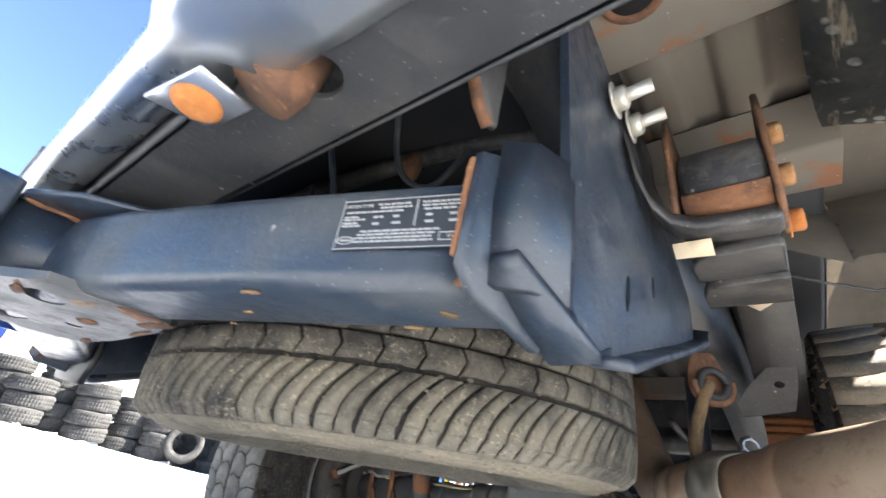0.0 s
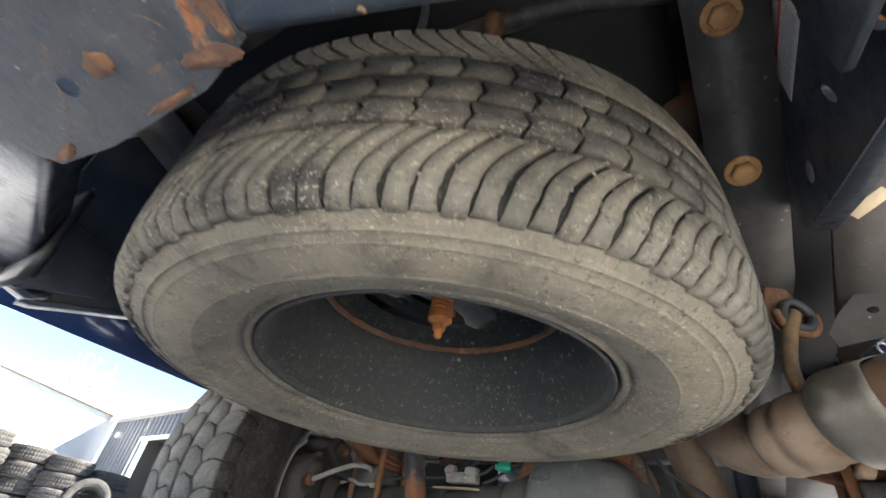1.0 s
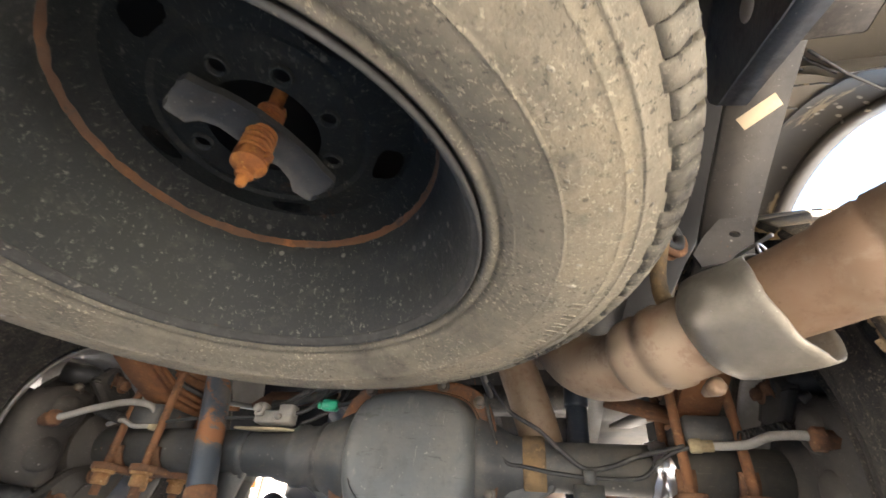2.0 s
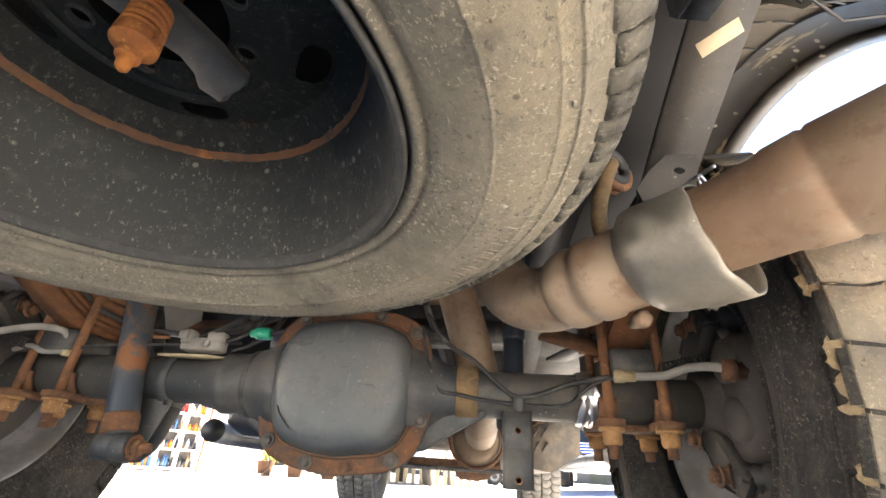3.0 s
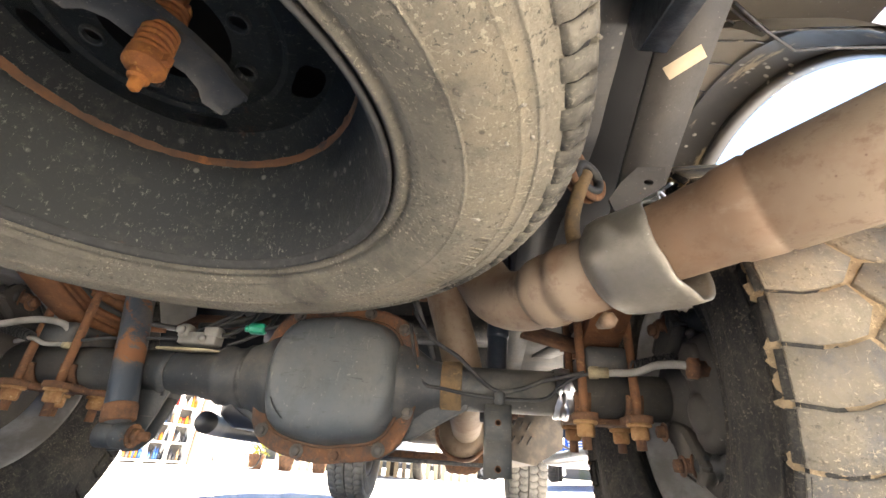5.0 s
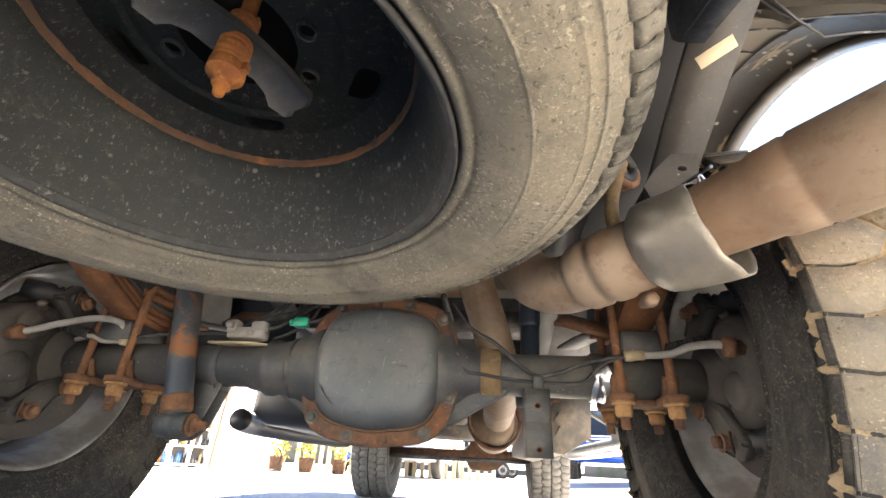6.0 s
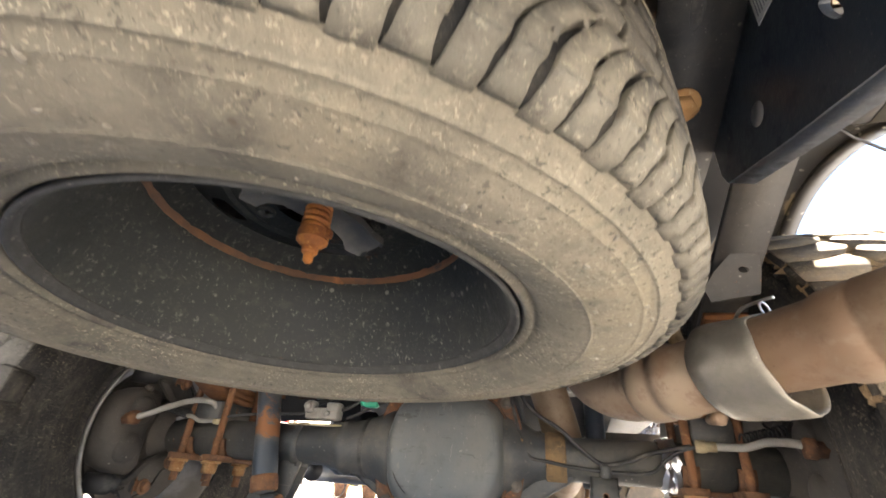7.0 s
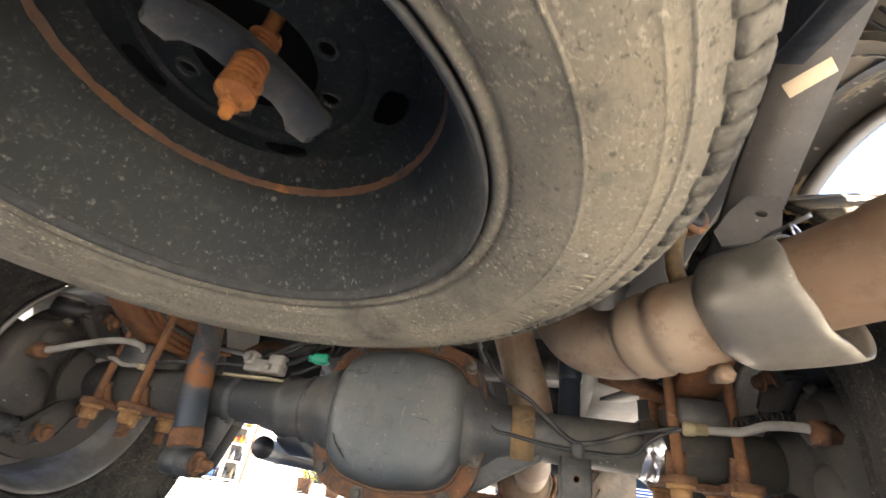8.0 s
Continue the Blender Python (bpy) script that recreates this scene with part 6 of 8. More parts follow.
# receiver tube, collar and pin hole
bm = mesh()
o, q = 0.039, 0.032
ring = lambda k, y: [Vector((HX + k * a, y, 0.655 + k * b)) for a, b in ((-1, -1), (1, -1), (1, 1), (-1, 1))]
loft(bm, [ring(q, -1.02), ring(q, -1.186), ring(o, -1.186), ring(o, -1.02)], False)
part("receiver_tube", bm, M_HITCH, hitch, "square receiver tube", 20)
bm = mesh()
ring = lambda k, y: [Vector((HX + a * k, y, 0.655 + b * k)) for a, b in round_rect(2, 2, 0.25, 3)]
loft(bm, [ring(0.0395, -1.155), ring(0.053, -1.156), ring(0.054, -1.160), ring(0.054, -1.186), ring(0.052, -1.190), ring(0.034, -1.190), ring(0.034, -1.15)], False)
part("receiver_collar", bm, M_HITCH, hitch, "thick square collar round the receiver mouth", 30)
for sg in (1, -1):
    bm = mesh()
    mm = plane_m((HX + sg * 0.0393, -1.125, 0.655), (0, -sg, 0), (0, 0, 1))
    ring = lambda k, h: [mm @ Vector((k * math.cos(a), k * math.sin(a), h)) for a in (2 * math.pi * i / 24 for i in range(24))]
    loft(bm, [ring(0.0115, 0.0), ring(0.0112, 0.001), ring(0.0085, 0.0012), ring(0.0082, 0.0006)], False)
    bm.faces.new([bm.verts.new(p) for p in ring(0.0083, 0.0007)])
    part("pin_hole", bm, M_DARK, hitch, "round hitch pin hole")


# safety chain plate under the receiver
out = [(0.112, -1.112), (0.120, -1.030), (0.108, -1.005), (0.05, -0.992), (-0.09, -0.992), (-0.170, -1.002), (-0.190, -1.030), (-0.182, -1.112), (-0.130, -1.146), (0.058, -1.146)]
bm = holed_plate(out, [oval(0.046, -1.098, 0.026, 0.017, 24, -0.3), oval(-0.116, -1.098, 0.026, 0.017, 24, 0.3), oval(-0.012, -1.045, 0.010, 0.008), oval(-0.06, -1.045, 0.010, 0.008)], 0.009, Matrix.Translation((0, 0, 0.597)))
part("chain_plate", bm, M_CHAIN, hitch, "flat dusty safety chain plate with oval holes", 20)
# flaking rust blooms under the plate and along its joint with the bar
for cx, cy, rx, ry, tn, sd in ((0.078, -1.008, 0.030, 0.008, 0.25, 1), (0.108, -1.030, 0.009, 0.020, 0.2, 2), (0.010, -0.998, 0.030, 0.004, 0.0, 3), (-0.012, -1.045, 0.014, 0.011, 0.0, 4), (0.046, -1.118, 0.020, 0.006, -0.2, 5), (-0.150, -1.008, 0.022, 0.005, -0.1, 6)):
    rr = random.Random(sd)
    pts = []
    for i in range(60):
        a = 2 * math.pi * i / 60
        f = 1.0 + 0.35 * noise.noise(Vector((1.3 * math.cos(a), 1.3 * math.sin(a), sd * 3.1))) + 0.16 * noise.noise(Vector((5 * math.cos(a), 5 * math.sin(a), sd * 1.7))) + rr.uniform(-0.03, 0.03)
        x, y = rx * f * math.cos(a), ry * f * math.sin(a)
        pts.append((cx + x * math.cos(tn) - y * math.sin(tn), cy + x * math.sin(tn) + y * math.cos(tn)))
    bm = mesh()
    ring = [Vector((x, y, 0.5968)) for x, y in pts]
    mid = [Vector((cx + (x - cx) * 0.92, cy + (y - cy) * 0.92, 0.5958)) for x, y in pts]
    loft(bm, [ring, mid], True)
    part("rust_bloom", bm, M_RUSTBR, hitch, "flaking brown rust bloom", 30)
def weld(bm, pts, r):
    """A lumpy bead along a line."""
    pts = [Vector(p) for p in pts]
    fine = []
    for p, q in zip(pts, pts[1:]):
        n = max(2, int((q - p).length / 0.0035))
        fine += [p.lerp(q, k / n) for k in range(n)]
    k0 = len(bm.verts)
    sweep(bm, fine + [pts[-1]], r, 8)
    bm.verts.ensure_lookup_table()
    for v in bm.verts[k0:]:
        v.co += noise.noise_vector(v.co * 160) * r * 0.55 + noise.noise_vector(v.co * 60) * r * 0.4


# top gusset plates each side of the receiver
for sg in (1, -1):
    pts = [(HX + sg * 0.034, -1.155), (HX + sg * 0.055, -1.155), (HX + sg * 0.112, -1.120), (HX + sg * 0.150, -1.070), (HX + sg * 0.155, -1.03), (HX + sg * 0.034, -1.03)]
    bm = mesh()
    slab(bm, pts if sg > 0 else pts[::-1], 0.007, Matrix.Translation((0, 0, 0.694)))
    part("gusset_plate", bm, M_HITCH, hitch, "chamfered gusset plate with rusty welds", 20)
    bm = mesh()
    weld(bm, [(HX + sg * 0.044, -1.150, 0.691), (HX + sg * 0.047, -1.10, 0.690), (HX + sg * 0.055, -1.075, 0.689), (HX + sg * 0.10, -1.085, 0.689), (HX + sg * 0.150, -1.072, 0.689)], 0.0032)
    part("weld", bm, M_RUST, hitch, "rusty weld bead")
    bm = mesh()
    weld(bm, [(HX + sg * 0.148, -1.075, 0.606), (HX + sg * 0.152, -1.045, 0.603), (HX + sg * 0.152, -1.010, 0.603)], 0.004)
    part("weld", bm, M_RUST, hitch, "rusty weld bead")


# side brackets that bolt to the rails
def hitch_side(sg):
    f = lambda x: x if sg > 0 else 2 * HX - x
    # inner plate, standing proud of the bar
    bm = mesh()
    o = [(-1.000, 0.604), (-0.985, 0.590), (-0.905, 0.580), (-0.885, 0.590), (-0.80, 0.62), (-0.80, 0.70), (-0.90, 0.712), (-0.965, 0.706), (-0.992, 0.690)]
    slab(bm, o, 0.009, plane_m((f(0.464), 0, 0), (0, 1, 0), (0, 0, 1)))
    inner = part("end_plate", bm, M_HITCH, hitch, "upright end plate with a rusted edge", 20)
    bm = mesh()
    weld(bm, [(f(0.4588), -0.998, 0.61), (f(0.4588), -0.994, 0.66), (f(0.4588), -0.992, 0.685), (f(0.4595), -0.975, 0.700)], 0.0024)
    weld(bm, [(f(0.456), -0.985, 0.600), (f(0.456), -0.94, 0.600), (f(0.456), -0.895, 0.602)], 0.003)
    part("weld", bm, M_RUST, inner, "ochre rusty weld bead")
    # lower web and outer plate along the rail
    bm = mesh()
    rings = []
    for y, z, x1 in ((-0.975, 0.612, 0.488), (-0.93, 0.590, 0.500), (-0.882, 0.578, 0.503), (-0.86, 0.588, 0.503)):
        rings.append([Vector((f(0.466), y, z)), Vector((f(x1), y, z)), Vector((f(x1), y, z + 0.008)), Vector((f(0.466), y, z + 0.008))])
    loft(bm, rings, True)
    part("lower_web", bm, M_HITCH, inner, "", 20)
    bm = mesh()
    rings = []
    for z, y0, x1 in ((0.600, -0.975, 0.490), (0.66, -0.978, 0.492), (0.715, -0.972, 0.490)):
        rings.append([Vector((f(0.468), y0, z)), Vector((f(x1), y0 + 0.014, z)), Vector((f(x1 + 0.010), y0 + 0.045, z)), Vector((f(x1 + 0.010), y0 + 0.053, z)), Vector((f(x1 - 0.004), y0 + 0.022, z)), Vector((f(0.468), y0 + 0.009, z))])
    loft(bm, rings, True)
    part("rear_web", bm, M_HITCH, inner, "", 25)
    o = [(-0.925, 0.60), (-0.882, 0.578), (-0.865, 0.580), (-0.80, 0.604), (-0.60, 0.675), (-0.478, 0.722), (-0.468, 0.74), (-0.468, 0.80), (-0.60, 0.86), (-0.90, 0.96), (-0.935, 0.90)]
    sl1 = oval(-0.80, 0.665, 0.022, 0.006, 20, 1.25)
    sl2 = oval(-0.70, 0.715, 0.018, 0.006, 20, 1.25)
    mm = plane_m((f(0.5005), 0, 0), (0, 1, 0), (0, 0, 1))
    bm = holed_plate(o, [sl1, sl2], 0.008, mm)
    outer = part("outer_plate", bm, M_HITCH, hitch, "big blue-black side plate with slots", 20)
    # folded lower flange
    bm = mesh()
    path = [(f(0.497), y, z) for y, z in o[1:7]]
    rings = [[Vector(p) + Vector(v) for v in ((f(0.497) - f(0.4995), 0, 0), (f(0.520) - f(0.497), 0, -0.004), (f(0.520) - f(0.497), 0, 0.003), (f(0.497) - f(0.4995), 0, 0.008))] for p in path]
    loft(bm, rings, True)
    part("folded_flange", bm, M_HITCH, outer, "", 25)
    for y, z in ((-0.823, 0.880), (-0.764, 0.894)):
        bm = mesh()
        rod(bm, (f(0.505), y, z), (f(0.545), y, z + 0.004), 0.0075, n=12)
        hexbolt(bm, (f(0.506), y, z), (sg, 0, 0), 0.014, 0.012)
        part("stud", bm, M_STUD, outer, "pale threaded stud with its nut")
    bm = mesh()
    rod(bm, (f(0.4965), -0.575, 0.735), (f(0.492), -0.575, 0.735), 0.013, n=16)
    part("plug", bm, M_ALU, outer, "small bright plug")
    return inner, outer



hitch_side(1)
hitch_side(-1)

# rust and paint dabs on the bar's lower edge
for x, y, rx, ry in ((0.297, -1.026, 0.009, 0.004), (0.375, -0.930, 0.008, 0.004), (0.42, -0.945, 0.006, 0.007), (0.25, -1.0, 0.004, 0.003), (0.20, -0.985, 0.003, 0.003)):
    bm = mesh()
    ring = [Vector((x + rx * rng.uniform(0.7, 1.1) * math.cos(a), y + 0.35 * rx * math.cos(a) + ry * rng.uniform(0.7, 1.1) * math.sin(a), 0.5978)) for a in (2 * math.pi * i / 12 for i in range(12))]
    loft(bm, [ring, [p - Vector((0, 0, 0.0014)) for p in ring]], True)
    part("rust_blister", bm, M_STRAP, hitch, "ochre rust blister")

# hitch rating label on the bar's rear face
bd = (A1 - A0).normalized()
LN = Vector((bd.y, -bd.x, 0))
LC = Vector((0.396, 0, 0.645))
LC.y = A0.y + (LC.x - A0.x) * bd.y / bd.x
LM = Matrix.Identity(4) @ plane_m(LC + LN * 0.0437, bd, (0, 0, 1))
LW, LH = 0.104, 0.050
LM = LM @ Matrix.Diagonal((0.94, 0.82, 1, 1))
bm = mesh()
box(bm, (0, 0, 0.0003), (LW, LH, 0.0006), None)
label = part("rating_label", placed(bm, LM), M_LABEL, hitch, "black rating label printed in white", 0)
bm = mesh()
for x, y, w, h in ((0, LH / 2 - 0.0008, LW, 0.0006), (0, -LH / 2 + 0.0008, LW, 0.0006), (-LW / 2 + 0.0006, 0, 0.0006, LH), (LW / 2 - 0.0006, 0, 0.0006, LH), (0.010, 0.009, 0.0009, 0.026)):
    box(bm, (x, y, 0.0009), (w, h, 0.0006))
rl = random.Random(3)


def text_bars(bm, x0, x1, y, h):
    x = x0
    while x < x1 - 0.002:
        w = min(rl.uniform(0.002, 0.007), x1 - x)
        box(bm, (x + w / 2, y, 0.0009), (w, h, 0.0006))
        x += w + 0.0011


for y, cols in ((0.0190, ((-0.022, 0.006), (0.014, 0.048))), (0.0155, ((-0.020, 0.006), (0.014, 0.044))), (0.0118, ((-0.048, 0.000), (0.016, 0.040))), (0.0072, ((-0.049, -0.034),)), (0.0045, ((-0.049, -0.030),)), (0.0010, ((-0.049, -0.036),)), (-0.0018, ((-0.049, -0.034),))):
    for a, b in cols:
        text_bars(bm, a, b, y, 0.0016)
for y in (0.0062, -0.0005):
    for x in (-0.020, -0.004, 0.022, 0.040):
        text_bars(bm, x - 0.004, x + 0.004, y, 0.0021)
for y, a, b in ((-0.0080, -0.032, 0.030), (-0.0113, -0.034, 0.028), (-0.0146, -0.036, 0.026), (-0.0179, -0.036, 0.026)):
    text_bars(bm, a, b, y, 0.0017)
for x, y, w, h in ((0.040, -0.0115, 0.019, 0.0007), (0.040, -0.0185, 0.019, 0.0007), (0.0305, -0.015, 0.0007, 0.0077), (0.0495, -0.015, 0.0007, 0.0077)):
    box(bm, (x, y, 0.0009), (w, h, 0.0006))
for k in range(20):
    a0, a1 = 2 * math.pi * k / 20, 2 * math.pi * (k + 1) / 20
    p = Vector((-0.0435 + 0.0065 * math.cos((a0 + a1) / 2), -0.016 + 0.0034 * math.sin((a0 + a1) / 2), 0.0009))
    box(bm, p, (0.0013, 0.0010, 0.0006))
box(bm, (-0.0435, -0.016, 0.0009), (0.0080, 0.0014, 0.0006))
part("label_print", placed(bm, LM), M_WHITE, label, "small white print and ruled boxes", 0)


def lettering(text, size, m, mat, parent, name="lettering"):
    cu = bpy.data.curves.new(name, "FONT")
    cu.body = text
    cu.size = size
    cu.extrude = 0.0003
    cu.align_x, cu.align_y = "CENTER", "CENTER"
    tmp = bpy.data.objects.new(name, cu)
    scene.collection.objects.link(tmp)
    dg = bpy.context.evaluated_depsgraph_get()
    me = bpy.data.meshes.new_from_object(tmp.evaluated_get(dg))
    bpy.data.objects.remove(tmp)
    me.transform(m)
    me.materials.clear()
    me.materials.append(mat)
    ob = new(name, me)
    ob.parent = parent
    ob.matrix_parent_inverse = Matrix()
    return ob


lettering("V-5", 0.0062, LM @ Matrix.Translation((0.040, -0.015, 0.0010)), M_WHITE, label)
lettering("HITCH TYPE", 0.0042, LM @ Matrix.Translation((-0.038, 0.0182, 0.0010)), M_WHITE, label)

# warning sticker inside the right side plate
bm = mesh()
WM = plane_m((0.4915, -0.688, 0.836), (0, 0.09, -0.99), (0, -0.985, 0.17))
box(bm, (0, 0, 0.0004), (0.085, 0.110, 0.0008))
st = part("warning_sticker", placed(bm, WM), Mat("sticker_white", (0.55, 0.54, 0.52), 0.6).done(), truck, "grey-white sticker with red bars", 0)
bm = mesh()
for x in (-0.038, -0.012):
    box(bm, (x, 0, 0.0011), (0.007, 0.110, 0.0006))
part("red_bar", placed(bm, WM), M_REDPRINT, st, "", 0)
bm = mesh()
for i in range(24):
    box(bm, (0.016, -0.050 + 0.0042 * i, 0.0011), (rl.uniform(0.03, 0.046), 0.0012, 0.0005))
part("fine_print", placed(bm, WM), Mat("grey_print", (0.25, 0.25, 0.26), 0.7).done(), st, "unreadable fine print", 0)

# ---- rear bumper ----
M_BEAM = steel_paint("beam_paint", (0.020, 0.021, 0.023), 0.50, 0.70, 0.5, grime=(0.060, 0.057, 0.052))
bm = mesh()
secs = []
for x, ys, zl, w in ((-1.00, -1.00, 0.78, 0.05), (-0.985, -1.06, 0.74, 0.05), (-0.93, -1.11, 0.72, 0.06), (-0.80, -1.145, 0.712, 0.07), (-0.60, -1.16, 0.715, 0.07), (-0.43, -1.166, 0.728, 0.06), (-0.37, -1.168, 0.742, 0.052), (-0.30, -1.168, 0.745, 0.052), (0.0, -1.168, 0.745, 0.052), (0.25, -1.168, 0.745, 0.052), (0.305, -1.169, 0.744, 0.054), (0.325, -1.172, 0.738, 0.075), (0.345, -1.176, 0.732, 0.060), (0.365, -1.176, 0.730, 0.082), (0.43, -1.174, 0.730, 0.085), (0.60, -1.168, 0.728, 0.085), (0.80, -1.145, 0.72, 0.08), (0.93, -1.11, 0.72, 0.06), (0.985, -1.06, 0.74, 0.05), (1.00, -1.00, 0.78, 0.05)):
    yf = ys + w
    zl -= 0.024
    secs.append([Vector((x, y, z)) for y, z in ((yf + 0.004, zl + 0.022), (yf, zl + 0.008), (yf - 0.012, zl), (ys + 0.020, zl + 0.001), (ys + 0.009, zl + 0.006), (ys + 0.006, zl + 0.018), (ys + 0.028, zl + 0.11), (ys + 0.045, 0.900), (ys + 0.07, 0.925), (ys + 0.07, 0.92), (ys + 0.049, 0.896), (ys + 0.033, zl + 0.11), (ys + 0.011, zl + 0.020), (ys + 0.013, zl + 0.012), (ys + 0.02, zl + 0.007), (yf - 0.013, zl + 0.005), (yf - 0.005, zl + 0.012), (yf - 0.001, zl + 0.024))])
loft(bm, secs, True)
bumper = part("rear_bumper", bm, M_CHROME, truck, "chromed steel rear bumper, dented at a lower corner", 35)
# inner beam with round holes
o = [(-0.62, -1.108), (0.66, -1.108), (0.66, -1.030), (-0.62, -1.030)]
bm = holed_plate(o, [oval(0.387, -1.080, 0.021, 0.017), oval(-0.45, -1.065, 0.021, 0.017)], 0.006, Matrix.Translation((0, 0, 0.717)))
sweep_profile(bm, [(-0.62, -1.108, 0.717), (0.66, -1.108, 0.717)], [(-0.003, 0), (0.003, 0), (0.003, 0.12), (-0.003, 0.12)])
sweep_profile(bm, [(-0.62, -1.030, 0.717), (0.66, -1.030, 0.717)], [(-0.003, 0), (0.003, 0), (0.003, 0.03), (-0.003, 0.03)])
part("bumper_beam", bm, M_BEAM, bumper, "dusty dark grey inner bumper beam with round holes", 20)
# bolted tab
bm = mesh()
slab(bm, [(0.288, -1.128), (0.352, -1.118), (0.350, -1.080), (0.300, -1.085)], 0.004, Matrix.Translation((-0.008, -0.013, 0.700)) @ Matrix.Rotation(0.0, 4, "X"))
tab = part("bumper_tab", bm, M_ALU, bumper, "bare metal bumper tab", 20)
bm = mesh()
turned(bm, (0.312, -1.117, 0.6985), (0, 0, -1), [(0, 0.017), (0.003, 0.017), (0.006, 0.013), (0.007, 0.006)], 20)
part("carriage_bolt", bm, M_RUSTY, tab, "orange rusted bolt head")
bm = mesh()
turned(bm, (0.352, -1.096, 0.708), (0.35, 0.25, 1), [(0, 0.024), (0.02, 0.026), (0.05, 0.022)], 20)
part("spacer", bm, M_RUSTBR, tab, "dull brown spacer")
# rusty gusset tips at the bumper brackets
for sg in (1, -1):
    bm = mesh()
    slab(bm, [(-1.08, 0.90), (-0.985, 0.735), (-0.968, 0.735), (-0.955, 0.90)], 0.007, plane_m((sg * 0.455, 0, 0), (0, 1, 0), (0, 0, 1)))
    g = part("bumper_bracket", bm, M_FRAME, truck, "pointed bumper bracket with a rusty edge", 20)
    bm = mesh()
    sweep(bm, [(sg * 0.455, -1.06, 0.866), (sg * 0.455, -0.99, 0.742), (sg * 0.455, -0.976, 0.732)], 0.005, 8)
    part("rust_edge", bm, M_RUST, g)
# black step pad, licence recess and tow connectors left of the receiver
bm = mesh()
box(bm, (-0.33, -1.112, 0.80), (0.40, 0.050, 0.14), None, 0.012)
part("step_pad", bm, M_BLACK, bumper, "black plastic bumper insert", 30)
bm = mesh()
box(bm, (-0.245, -1.120, 0.668), (0.085, 0.090, 0.070), None, 0.010)
con = part("tow_connector", bm, M_BLACK, bumper, "black tow wiring connector", 30)
bm = mesh()
turned(bm, (-0.245, -1.165, 0.668), (0, -1, 0), [(0, 0.034), (0.012, 0.036), (0.016, 0.034)], 24)
part("connector_cap", bm, M_BLACK, con)
for dz in (0.0, -0.018):
    bm = mesh()
    sweep(bm, [(-0.19, -1.16, 0.632 + dz * 0.3), (-0.28, -1.16, 0.630 + dz), (-0.40, -1.12, 0.634 + dz)], 0.006, 8)
    part("connector_guard", bm, M_DARK, con)
# hanging black valance at the far side
bm = mesh()
o = [(-0.62, 0.60), (-0.60, 0.575), (-0.42, 0.56), (-0.40, 0.60), (-0.42, 0.72), (-0.62, 0.74)]
slab(bm, o, 0.012, plane_m((0, -0.925, 0), (1, 0, 0), (0, 0, 1)))
part("side_valance", bm, M_BLACK, truck, "black plastic valance behind the bumper", 25)
# tail lamp
bm = mesh()
box(bm, (-0.955, -0.93, 1.20), (0.06, 0.14, 0.42), None, 0.02)
part("tail_lamp", bm, M_RED, truck, "red tail lamp lens", 30)
bm = mesh()
box(bm, (0, -0.965, 1.22), (1.62, 0.05, 0.52), None, 0.015)
part("tailgate", bm, M_TRUCKPAINT, truck, "dark blue tailgate", 30)

